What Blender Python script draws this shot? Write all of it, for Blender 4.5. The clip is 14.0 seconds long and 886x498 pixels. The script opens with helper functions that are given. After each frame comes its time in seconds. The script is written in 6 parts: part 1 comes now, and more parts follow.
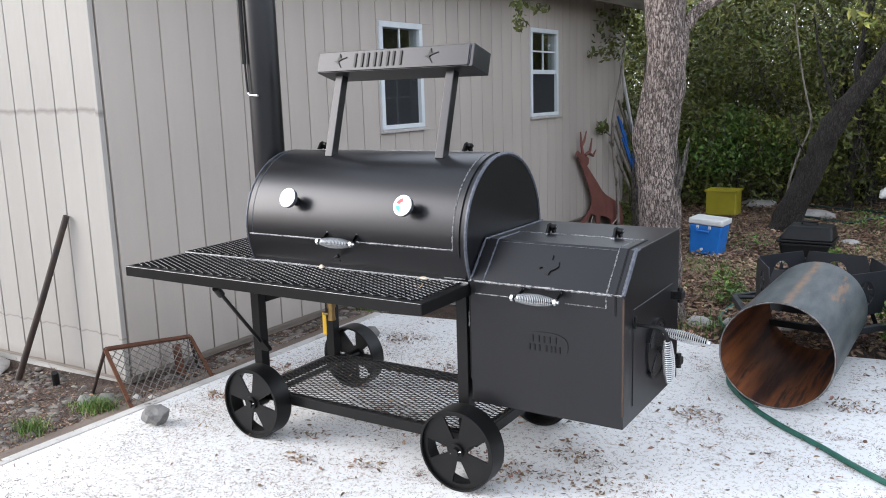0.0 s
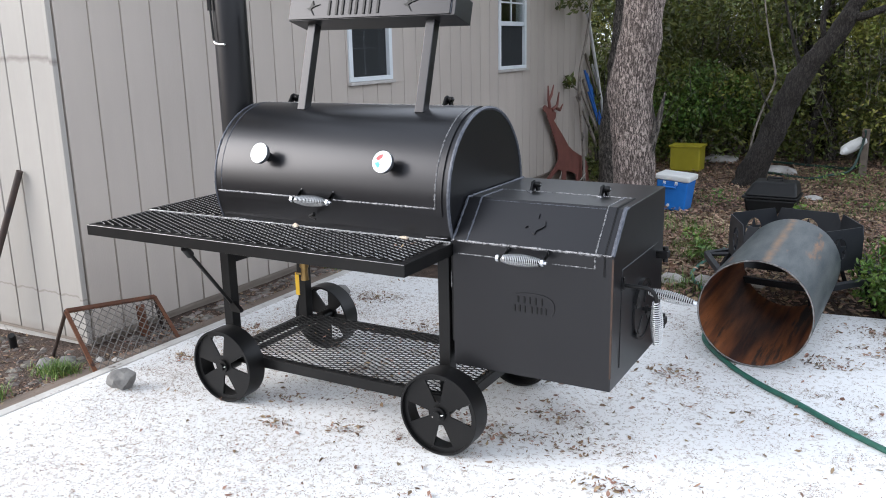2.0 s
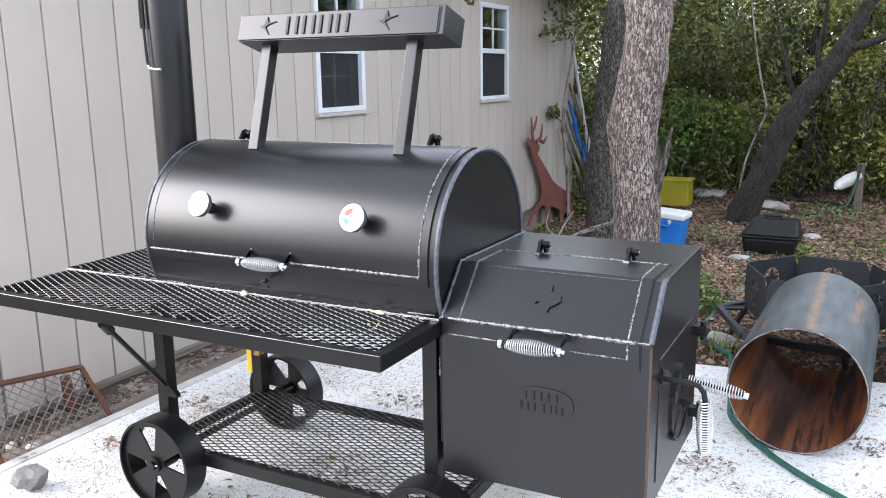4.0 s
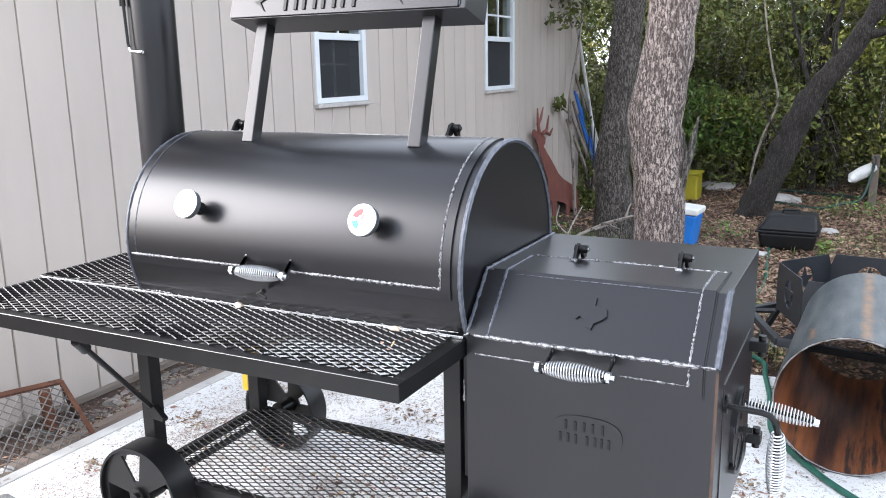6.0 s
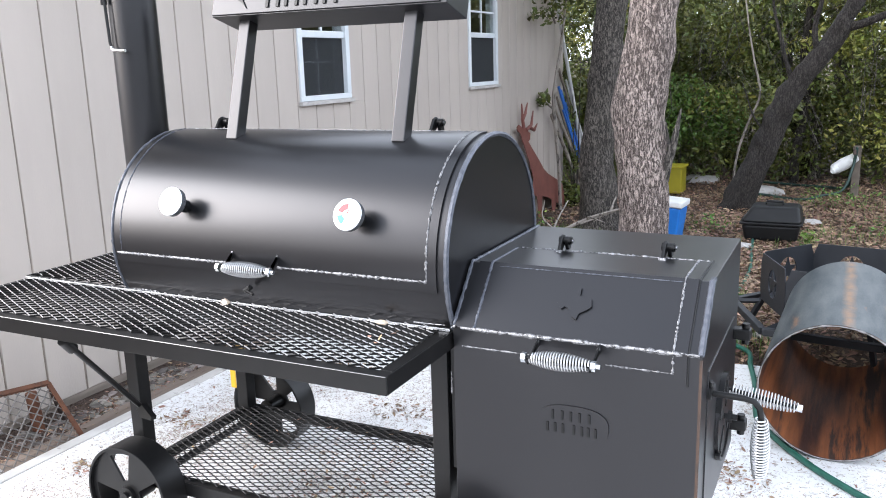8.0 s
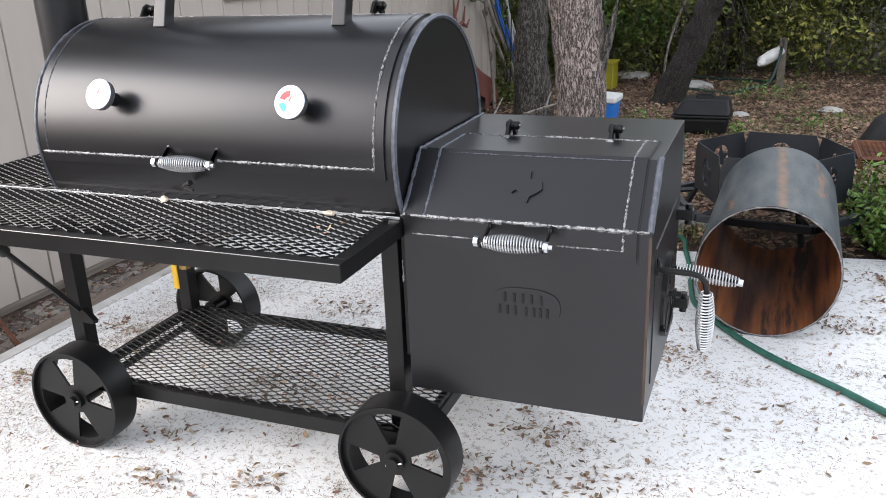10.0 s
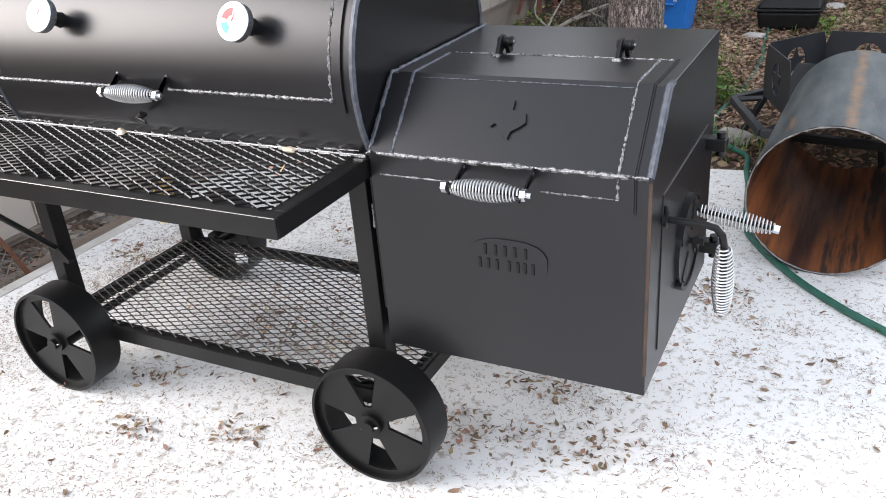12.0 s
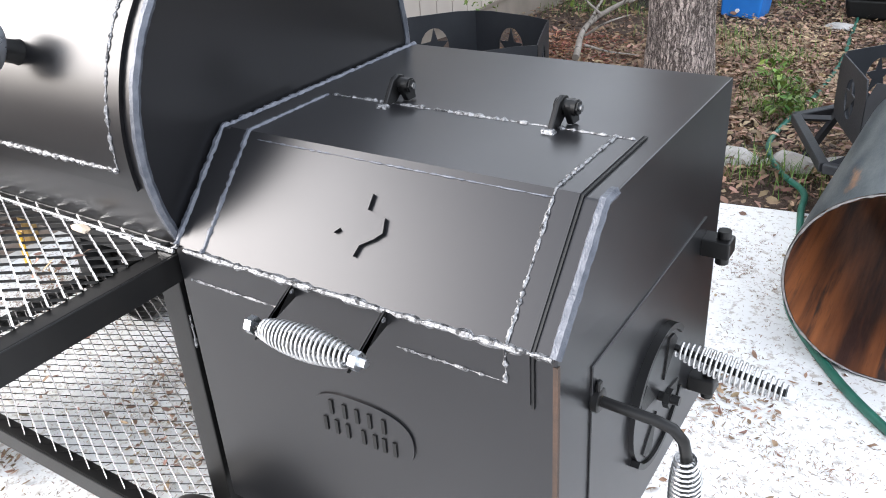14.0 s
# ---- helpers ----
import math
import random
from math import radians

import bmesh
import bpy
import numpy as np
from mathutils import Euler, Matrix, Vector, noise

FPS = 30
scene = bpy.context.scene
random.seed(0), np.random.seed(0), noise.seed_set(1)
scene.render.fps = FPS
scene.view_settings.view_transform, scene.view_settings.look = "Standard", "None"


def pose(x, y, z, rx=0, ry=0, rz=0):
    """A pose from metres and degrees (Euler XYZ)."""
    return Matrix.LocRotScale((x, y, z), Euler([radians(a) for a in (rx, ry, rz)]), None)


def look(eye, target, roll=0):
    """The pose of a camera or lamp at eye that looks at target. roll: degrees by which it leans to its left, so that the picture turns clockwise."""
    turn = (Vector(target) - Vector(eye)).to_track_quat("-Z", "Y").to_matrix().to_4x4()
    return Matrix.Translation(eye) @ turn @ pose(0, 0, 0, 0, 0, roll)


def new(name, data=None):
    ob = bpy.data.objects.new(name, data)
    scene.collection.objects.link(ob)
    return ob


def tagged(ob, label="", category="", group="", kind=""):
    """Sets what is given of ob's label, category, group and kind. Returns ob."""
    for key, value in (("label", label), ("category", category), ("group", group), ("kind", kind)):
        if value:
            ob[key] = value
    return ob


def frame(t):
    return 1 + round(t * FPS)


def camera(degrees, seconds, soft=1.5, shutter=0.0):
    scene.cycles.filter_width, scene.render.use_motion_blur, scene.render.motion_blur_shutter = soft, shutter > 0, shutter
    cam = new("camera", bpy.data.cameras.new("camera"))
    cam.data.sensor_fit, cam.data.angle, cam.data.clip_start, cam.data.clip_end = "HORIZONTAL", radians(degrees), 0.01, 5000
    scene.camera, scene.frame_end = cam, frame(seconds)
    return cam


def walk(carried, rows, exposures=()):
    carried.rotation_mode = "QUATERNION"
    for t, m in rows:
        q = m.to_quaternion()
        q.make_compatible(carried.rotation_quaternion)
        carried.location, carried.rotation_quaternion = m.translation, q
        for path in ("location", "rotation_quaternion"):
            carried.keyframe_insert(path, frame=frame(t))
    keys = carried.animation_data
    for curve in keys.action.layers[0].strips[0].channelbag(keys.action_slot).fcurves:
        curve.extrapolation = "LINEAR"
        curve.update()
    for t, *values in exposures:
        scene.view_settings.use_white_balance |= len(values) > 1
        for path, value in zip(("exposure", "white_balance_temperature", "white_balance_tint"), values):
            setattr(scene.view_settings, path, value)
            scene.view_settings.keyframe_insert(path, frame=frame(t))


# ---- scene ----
cam = camera(56.20, 14.0, 1.0)
# seconds, place in metres, turn in degrees
ROWS = [
    (0.0, 0.0023, 0.1226, 1.5361, 79.378, 1.707, 32.043),
    (0.5, -0.0128, 0.1243, 1.5331, 78.834, 1.421, 31.55),
    (1.0, -0.0559, 0.1334, 1.5322, 78.178, 1.38, 30.753),
    (1.5, -0.1014, 0.1395, 1.5343, 77.376, 0.41, 30.521),
    (2.0, -0.1357, 0.1749, 1.5324, 76.15, 1.129, 29.189),
    (2.5, -0.147, 0.3449, 1.5286, 75.031, 1.336, 30.182),
    (3.0, -0.1836, 0.5089, 1.5251, 75.381, 1.439, 31.339),
    (3.5, -0.3439, 0.6297, 1.5283, 78.066, 0.739, 27.579),
    (6.0, -0.7101, 0.9976, 1.4908, 77.571, 0.962, 27.068),
    (6.5, -0.7004, 0.9919, 1.4896, 77.615, 1.413, 26.894),
    (7.0, -0.6986, 0.9877, 1.4863, 77.598, 1.427, 26.62),
    (9.5, -0.7182, 0.984, 1.4643, 74.167, 2.332, 23.353),
    (10.0, -0.746, 0.9789, 1.4309, 70.733, 2.066, 21.037),
    (10.5, -0.7688, 0.9877, 1.4244, 67.466, 1.947, 18.746),
    (11.0, -0.7215, 1.0649, 1.4309, 66.585, 2.694, 20.008),
    (11.5, -0.6327, 1.2329, 1.4239, 65.188, 3.241, 25.058),
    (12.0, -0.6315, 1.3663, 1.4093, 64.126, 4.301, 26.5),
    (12.5, -0.7056, 1.5354, 1.3861, 63.074, 2.504, 24.709),
    (13.0, -0.7301, 1.7108, 1.3836, 60.887, 3.312, 24.212),
    (13.5, -0.6637, 1.9293, 1.3981, 63.57, 2.622, 28.783),
    (14.0, -0.6445, 2.128, 1.3727, 61.916, 3.346, 32.374),
]
walk(cam, [(t, pose(x, y, z, rx, ry, rz)) for t, x, y, z, rx, ry, rz in ROWS],
     exposures=[(0.0, 0.85, 6350, 10), (1.5, 0.85, 6350, 10), (2.5, 0.77, 6350, 10), (3.0, 0.97, 6350, 10), (3.5, 1.31, 6300, 11), (6.5, 1.55, 6300, 11), (9.5, 1.51, 6400, 11), (10.0, 1.01, 6650, 11), (10.5, 0.42, 6650, 11), (11.0, 0.51, 6650, 11), (11.5, 0.75, 6650, 11), (12.0, 1.01, 6650, 11), (12.5, 1.31, 6650, 11), (13.0, 1.36, 6650, 11), (13.5, 1.59, 6550, 10), (14.0, 1.59, 6550, 10)])

# ---- light ----
world = bpy.data.worlds.new("sky")
scene.world = world
world.use_nodes = True
wn = world.node_tree.nodes
sky = wn.new("ShaderNodeTexSky")
sky.sky_type, sky.sun_disc = "NISHITA", False
sky.sun_elevation, sky.sun_rotation = radians(26), radians(235)
sky.air_density, sky.dust_density, sky.ozone_density = 1.0, 4.0, 1.0
# thin cloud over a hazy sky, paler towards the horizon
cloudy = wn.new("ShaderNodeMix")
cloudy.data_type = "RGBA"
cloudy.inputs[0].default_value = 0.8
world.node_tree.links.new(sky.outputs[0], cloudy.inputs[6])
heaven = wn.new("ShaderNodeTexCoord")
split = wn.new("ShaderNodeSeparateXYZ")
world.node_tree.links.new(heaven.outputs["Generated"], split.inputs[0])
height = wn.new("ShaderNodeMapRange")
height.interpolation_type = "SMOOTHSTEP"
height.inputs[1].default_value, height.inputs[2].default_value = 0.45, 0.92
world.node_tree.links.new(split.outputs[2], height.inputs[0])
haze = wn.new("ShaderNodeMix")
haze.data_type = "RGBA"
haze.inputs[6].default_value, haze.inputs[7].default_value = (8.2, 8.7, 9.6, 1), (4.1, 4.5, 5.1, 1)
world.node_tree.links.new(height.outputs[0], haze.inputs[0])
world.node_tree.links.new(haze.outputs[2], cloudy.inputs[7])
wn["Background"].inputs["Strength"].default_value = 0.17
world.node_tree.links.new(cloudy.outputs[2], wn["Background"].inputs["Color"])
sun = new("sun", bpy.data.lights.new("sun", "SUN"))
sun.data.energy, sun.data.angle, sun.data.color = 1.5, radians(36), (1.0, 0.99, 0.985)
sun.matrix_world = look((-7.4, -4.9, 4.2), (0, 0, 0))


# ---- materials ----
def surf(name, a, b, scale=4.0, rough=0.6, spread=0.15, metal=0.0, bump=0.2, grain=120.0, depth=0.002, mid=0.5, width=0.2,
         stain=None, stain_scale=2.0, stain_at=0.62, per="", spec=0.5, stretch=(1, 1, 1)):
    """Two colours mixed by a broad noise, a fine grain in bump and gloss, and stains on top. per: 'object' or 'island' varies each piece."""
    m = bpy.data.materials.new(name)
    m.use_nodes = True
    n, l = m.node_tree.nodes, m.node_tree.links
    bsdf = n["Principled BSDF"]
    co = n.new("ShaderNodeTexCoord")
    mp = n.new("ShaderNodeMapping")
    mp.inputs["Scale"].default_value = stretch
    l.new(co.outputs["Object"], mp.inputs[0])
    big = n.new("ShaderNodeTexNoise")
    big.inputs["Scale"].default_value, big.inputs["Detail"].default_value = scale, 6
    fine = n.new("ShaderNodeTexNoise")
    fine.inputs["Scale"].default_value, fine.inputs["Detail"].default_value = grain, 4
    l.new(mp.outputs[0], big.inputs["Vector"])
    l.new(mp.outputs[0], fine.inputs["Vector"])
    ramp = n.new("ShaderNodeMapRange")
    ramp.inputs[1].default_value, ramp.inputs[2].default_value = mid - width, mid + width
    l.new(big.outputs[0], ramp.inputs[0])
    mix = n.new("ShaderNodeMix")
    mix.data_type = "RGBA"
    mix.inputs[6].default_value, mix.inputs[7].default_value = (*a, 1), (*b, 1)
    l.new(ramp.outputs[0], mix.inputs[0])
    col = mix.outputs[2]
    if per:
        if per == "object":
            rnd = n.new("ShaderNodeObjectInfo").outputs["Random"]
        else:
            rnd = n.new("ShaderNodeNewGeometry").outputs["Random Per Island"]
        hsv = n.new("ShaderNodeHueSaturation")
        v = n.new("ShaderNodeMapRange")
        v.inputs[3].default_value, v.inputs[4].default_value = (0.965, 1.035) if per == "object" else (0.45, 1.5)
        l.new(rnd, v.inputs[0])
        l.new(v.outputs[0], hsv.inputs["Value"])
        l.new(col, hsv.inputs["Color"])
        if per == "island":
            h = n.new("ShaderNodeMapRange")
            h.inputs[3].default_value, h.inputs[4].default_value = 0.47, 0.53
            sc = n.new("ShaderNodeMath")
            sc.operation = "FRACT"
            mu = n.new("ShaderNodeMath")
            mu.operation = "MULTIPLY"
            mu.inputs[1].default_value = 17.3
            l.new(rnd, mu.inputs[0])
            l.new(mu.outputs[0], sc.inputs[0])
            l.new(sc.outputs[0], h.inputs[0])
            l.new(h.outputs[0], hsv.inputs["Hue"])
        col = hsv.outputs[0]
    if stain:
        sn = n.new("ShaderNodeTexNoise")
        sn.inputs["Scale"].default_value, sn.inputs["Detail"].default_value = stain_scale, 9
        sn.inputs["Roughness"].default_value = 0.65
        l.new(mp.outputs[0], sn.inputs["Vector"])
        sr = n.new("ShaderNodeMapRange")
        sr.inputs[1].default_value, sr.inputs[2].default_value = stain_at, stain_at + 0.08
        l.new(sn.outputs[0], sr.inputs[0])
        m2 = n.new("ShaderNodeMix")
        m2.data_type = "RGBA"
        m2.inputs[7].default_value = (*stain, 1)
        l.new(sr.outputs[0], m2.inputs[0])
        l.new(col, m2.inputs[6])
        col = m2.outputs[2]
    l.new(col, bsdf.inputs["Base Color"])
    rr = n.new("ShaderNodeMapRange")
    rr.inputs[3].default_value, rr.inputs[4].default_value = max(0.02, rough - spread), min(1, rough + spread)
    l.new(fine.outputs[0], rr.inputs[0])
    l.new(rr.outputs[0], bsdf.inputs["Roughness"])
    bsdf.inputs["Metallic"].default_value = metal
    bsdf.inputs["Specular IOR Level"].default_value = spec
    if bump:
        bn = n.new("ShaderNodeBump")
        bn.inputs["Strength"].default_value, bn.inputs["Distance"].default_value = bump, depth
        l.new(fine.outputs[0], bn.inputs["Height"])
        l.new(bn.outputs[0], bsdf.inputs["Normal"])
    return m


PAINT = surf("black_stove_paint", (0.0055, 0.0057, 0.0066), (0.0078, 0.0078, 0.0086), 3, 0.30, 0.012, 0, 0, 14, 0.0004, spec=0.47)
PAINT.node_tree.nodes["Principled BSDF"].inputs["Specular Tint"].default_value = (0.98, 0.965, 1.0, 1)
PAINT_DARK = surf("black_frame_paint", (0.005, 0.005, 0.0053), (0.009, 0.0085, 0.0083), 8, 0.36, 0.06, 0, 0.06, 200, 0.0006, stain=(0.022, 0.018, 0.016), stain_scale=14, stain_at=0.70, spec=0.26)
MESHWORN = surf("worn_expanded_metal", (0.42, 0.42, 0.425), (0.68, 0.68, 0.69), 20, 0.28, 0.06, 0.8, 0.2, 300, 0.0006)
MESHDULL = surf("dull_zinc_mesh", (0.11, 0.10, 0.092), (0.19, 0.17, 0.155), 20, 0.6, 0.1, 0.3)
# darker copy of the worn metal; the lower shelf's shade is in its colour
MESHDIM = surf("dimmed_expanded_metal", (0.12, 0.12, 0.122), (0.24, 0.24, 0.243), 20, 0.25, 0.06, 0.8, 0.2, 300, 0.0006)
WELD = surf("bare_weld_steel", (0.10, 0.10, 0.103), (0.36, 0.36, 0.37), 260, 0.42, 0.15, 0.7, 0.8, 300, 0.003, stain=(0.035, 0.035, 0.037), stain_scale=110, stain_at=0.51)
WELD_BLUE = surf("heat_tinted_weld_steel", (0.05, 0.056, 0.072), (0.105, 0.112, 0.132), 60, 0.42, 0.12, 0.4, 0.5, 300, 0.002, stain=(0.19, 0.195, 0.21), stain_scale=90, stain_at=0.66)
EDGE_STEEL = surf("torch_cut_edge", (0.16, 0.15, 0.145), (0.32, 0.30, 0.29), 60, 0.6, 0.1, 0.3, 0.5, 200, 0.002)
RUSTEDGE = surf("rusty_plate_edge", (0.065, 0.036, 0.024), (0.032, 0.022, 0.017), 25, 0.7, 0.1, 0.2, 0.4, 200, 0.001)
CHROME = surf("plated_spring_steel", (0.50, 0.50, 0.50), (0.66, 0.66, 0.66), 60, 0.36, 0.08, 1.0, 0.05, 200, 0.0005)
ZINC = surf("zinc_bolt", (0.55, 0.58, 0.62), (0.72, 0.73, 0.74), 40, 0.3, 0.1, 1.0, 0.1, 200, 0.0005)
DIAL = surf("white_dial_glass", (0.80, 0.80, 0.79), (0.84, 0.84, 0.83), 10, 0.08, 0.03, 0, 0, 100, 0)
BRASS = surf("dull_brass", (0.28, 0.18, 0.07), (0.36, 0.24, 0.10), 30, 0.4, 0.1, 1.0, 0.2, 200, 0.0008)
YELLOW = surf("yellow_lever_plastic", (0.75, 0.42, 0.02), (0.85, 0.52, 0.04), 10, 0.45, 0.1)
RED = surf("red_dial_mark", (0.50, 0.03, 0.04), (0.55, 0.05, 0.05), 10, 0.42, 0.05, bump=0)
TEAL = surf("blue_dial_mark", (0.03, 0.33, 0.52), (0.06, 0.38, 0.57), 10, 0.42, 0.05, bump=0)
SLAB = surf("white_painted_concrete", (0.715, 0.71, 0.70), (0.80, 0.795, 0.785), 0.9, 0.62, 0.12, 0, 0.5, 90, 0.003, stain=(0.47, 0.43, 0.39), stain_scale=34, stain_at=0.545)
SLABEDGE = surf("weathered_concrete_edge", (0.42, 0.40, 0.37), (0.6, 0.58, 0.55), 6, 0.85, 0.1, 0, 0.6, 70, 0.004, stain=(0.15, 0.12, 0.10), stain_scale=9, stain_at=0.6)
SIDING = surf("beige_painted_siding", (0.415, 0.366, 0.325), (0.452, 0.40, 0.355), 2.0, 0.62, 0.1, 0, 0.35, 60, 0.0015, stain=(0.39, 0.335, 0.29), stain_scale=3, stain_at=0.66, per="object", stretch=(3, 3, 0.6))
# copy of SIDING darkened in colour to offset the sun on the south wall
SIDINGDIM = surf("dimmed_painted_siding", (0.32, 0.30, 0.277), (0.37, 0.347, 0.318), 2.0, 0.62, 0.1, 0, 0.35, 60, 0.0015, stain=(0.29, 0.265, 0.24), stain_scale=3.2, stain_at=0.62, per="object", stretch=(2.4, 2.4, 0.5))


def seam(m, z, half, amount, colour):
    """A ragged dark stain line along a wall at height z over the boards' feet."""
    n, l = m.node_tree.nodes, m.node_tree.links
    co = n.new("ShaderNodeTexCoord")
    se = n.new("ShaderNodeSeparateXYZ")
    l.new(co.outputs["Object"], se.inputs[0])
    no = n.new("ShaderNodeTexNoise")
    no.inputs["Scale"].default_value, no.inputs["Detail"].default_value = 7, 8
    l.new(co.outputs["Object"], no.inputs["Vector"])

    def maths(kind, a, value, c=None):
        node = n.new("ShaderNodeMath")
        node.operation = kind
        l.new(a, node.inputs[0])
        node.inputs[1].default_value = value
        if c:
            l.new(c, node.inputs[2])
        return node.outputs[0]
    off = maths("ABSOLUTE", maths("SUBTRACT", maths("MULTIPLY_ADD", no.outputs[0], 0.10, se.outputs[2]), z), 0.0)
    mr = n.new("ShaderNodeMapRange")
    mr.inputs[2].default_value, mr.inputs[3].default_value, mr.inputs[4].default_value = half, amount, 0.0
    l.new(off, mr.inputs[0])
    mx = n.new("ShaderNodeMix")
    mx.data_type = "RGBA"
    mx.inputs[7].default_value = (*colour, 1)
    l.new(mr.outputs[0], mx.inputs[0])
    b = n["Principled BSDF"]
    l.new(b.inputs["Base Color"].links[0].from_socket, mx.inputs[6])
    l.new(mx.outputs[2], b.inputs["Base Color"])


seam(SIDINGDIM, 1.535, 0.022, 0.75, (0.16, 0.14, 0.125))
seam(SIDINGDIM, 0.29, 0.009, 0.6, (0.15, 0.12, 0.10))
seam(SIDINGDIM, 0.03, 0.07, 0.5, (0.20, 0.16, 0.125))
# darker beige than the boards, showing in the grooves between them
BACKING = surf("groove_backing_paint", (0.20, 0.168, 0.14), (0.28, 0.238, 0.20), 4, 0.8, 0.1)
TRIM = surf("white_window_vinyl", (0.58, 0.62, 0.65), (0.66, 0.69, 0.71), 8, 0.45, 0.1, 0, 0.1, 90, 0.0006)
SILL = surf("weathered_sill_paint", (0.36, 0.34, 0.32), (0.5, 0.48, 0.46), 14, 0.7, 0.1, 0, 0.3, 90, 0.001, stain=(0.16, 0.14, 0.12), stain_scale=16, stain_at=0.56)
SCREEN = surf("dark_window_screen", (0.03, 0.033, 0.037), (0.045, 0.05, 0.053), 300, 0.6, 0.1, 0, 0.2, 600, 0.0006)
ROOM = surf("dim_interior_plaster", (0.08, 0.075, 0.07), (0.11, 0.10, 0.09), 3, 0.8, 0.1)
ROOFMETAL = surf("pale_metal_roofing", (0.6, 0.6, 0.6), (0.7, 0.7, 0.7), 3, 0.4, 0.1, 0.6)
FASCIA = surf("weathered_fascia_wood", (0.10, 0.08, 0.065), (0.17, 0.14, 0.11), 12, 0.8, 0.1, stretch=(1, 0.1, 1))
DIRT = surf("brown_mulchy_soil", (0.045, 0.028, 0.021), (0.115, 0.075, 0.055), 9, 0.9, 0.08, 0, 1.0, 60, 0.03, stain=(0.19, 0.155, 0.125), stain_scale=30, stain_at=0.66)
LITTERLEAF = surf("dry_oak_leaf", (0.115, 0.065, 0.04), (0.37, 0.25, 0.165), 3, 0.75, 0.1, 0, 0.3, 300, 0.001, per="island")
BROWNLEAF = surf("brown_fallen_leaf", (0.17, 0.105, 0.065), (0.30, 0.195, 0.13), 3, 0.75, 0.1, 0, 0.3, 300, 0.001, per="island")
LEAF = surf("oak_leaf", (0.058, 0.078, 0.014), (0.125, 0.140, 0.025), 1.3, 0.5, 0.1, 0, 0.2, 200, 0.001, per="island")
LEAFLIT = surf("bright_shrub_leaf", (0.06, 0.125, 0.02), (0.145, 0.22, 0.04), 2, 0.45, 0.1, 0, 0.2, 200, 0.001, per="island")
# brighter, yellower leaf colour standing in for sunlight on leaves
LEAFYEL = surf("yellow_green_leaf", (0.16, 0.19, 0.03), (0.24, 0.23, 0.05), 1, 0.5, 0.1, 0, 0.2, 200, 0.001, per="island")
GRASS = surf("green_grass_blade", (0.09, 0.16, 0.03), (0.15, 0.22, 0.05), 4, 0.55, 0.1, per="island", bump=0)
PEBBLE = surf("pale_gravel", (0.085, 0.07, 0.06), (0.25, 0.22, 0.195), 9, 0.85, 0.1, 0, 0.4, 120, 0.002, per="island")
STONE = surf("grey_limestone", (0.13, 0.125, 0.12), (0.25, 0.24, 0.225), 14, 0.85, 0.1, 0, 0.9, 70, 0.006, stain=(0.08, 0.075, 0.07), stain_scale=18, stain_at=0.6)
WHITESTONE = surf("pale_limestone", (0.32, 0.30, 0.28), (0.46, 0.44, 0.42), 9, 0.85, 0.1, 0, 0.9, 60, 0.006, stain=(0.25, 0.22, 0.19), stain_scale=12, stain_at=0.58)
RUST = surf("rusty_steel", (0.085, 0.035, 0.02), (0.17, 0.065, 0.03), 9, 0.75, 0.1, 0.2, 0.5, 160, 0.002, stain=(0.04, 0.025, 0.02), stain_scale=8, stain_at=0.55)
DARKROD = surf("dark_rusty_bar", (0.035, 0.03, 0.03), (0.07, 0.045, 0.035), 12, 0.6, 0.1, 0.3, 0.4, 160, 0.001)
FIREPIT = surf("dark_blued_plate", (0.014, 0.016, 0.02), (0.026, 0.028, 0.033), 5, 0.5, 0.1, 0.2, 0.2, 160, 0.001, stain=(0.05, 0.04, 0.035), stain_scale=7, stain_at=0.66)
HOSE = surf("green_garden_hose", (0.012, 0.085, 0.06), (0.02, 0.12, 0.085), 20, 0.42, 0.1, 0, 0.2, 300, 0.001)
HOSEDARK = surf("dark_green_hose", (0.008, 0.03, 0.024), (0.014, 0.045, 0.035), 20, 0.5, 0.1, 0, 0.2, 300, 0.001)
BLUE = surf("blue_cooler_plastic", (0.012, 0.15, 0.52), (0.02, 0.19, 0.60), 6, 0.42, 0.1, stain=(0.02, 0.05, 0.12), stain_scale=9, stain_at=0.70)
WHITEPL = surf("white_cooler_plastic", (0.66, 0.66, 0.64), (0.74, 0.74, 0.72), 8, 0.5, 0.1, stain=(0.4, 0.38, 0.33), stain_scale=8, stain_at=0.66)
YELLOWPL = surf("yellow_green_plastic", (0.31, 0.27, 0.013), (0.38, 0.32, 0.018), 5, 0.5, 0.1, stain=(0.2, 0.16, 0.03), stain_scale=7, stain_at=0.66)
BLACKPL = surf("black_plastic", (0.007, 0.007, 0.0075), (0.012, 0.012, 0.012), 7, 0.48, 0.1, 0, 0.2, 150, 0.001, spec=0.3)
DEER = surf("red_oxide_plate", (0.145, 0.05, 0.04), (0.20, 0.07, 0.055), 7, 0.65, 0.1)
PVC = surf("grey_plastic_pipe", (0.40, 0.40, 0.40), (0.55, 0.55, 0.54), 9, 0.5, 0.1)
BLUEPIPE = surf("blue_painted_pole", (0.02, 0.10, 0.36), (0.03, 0.13, 0.44), 9, 0.45, 0.1)
LOGBARK = surf("pale_dead_wood", (0.20, 0.175, 0.15), (0.32, 0.285, 0.25), 14, 0.85, 0.1, 0, 0.8, 60, 0.004, stain=(0.06, 0.05, 0.042), stain_scale=26, stain_at=0.53, stretch=(1, 1, 0.3))


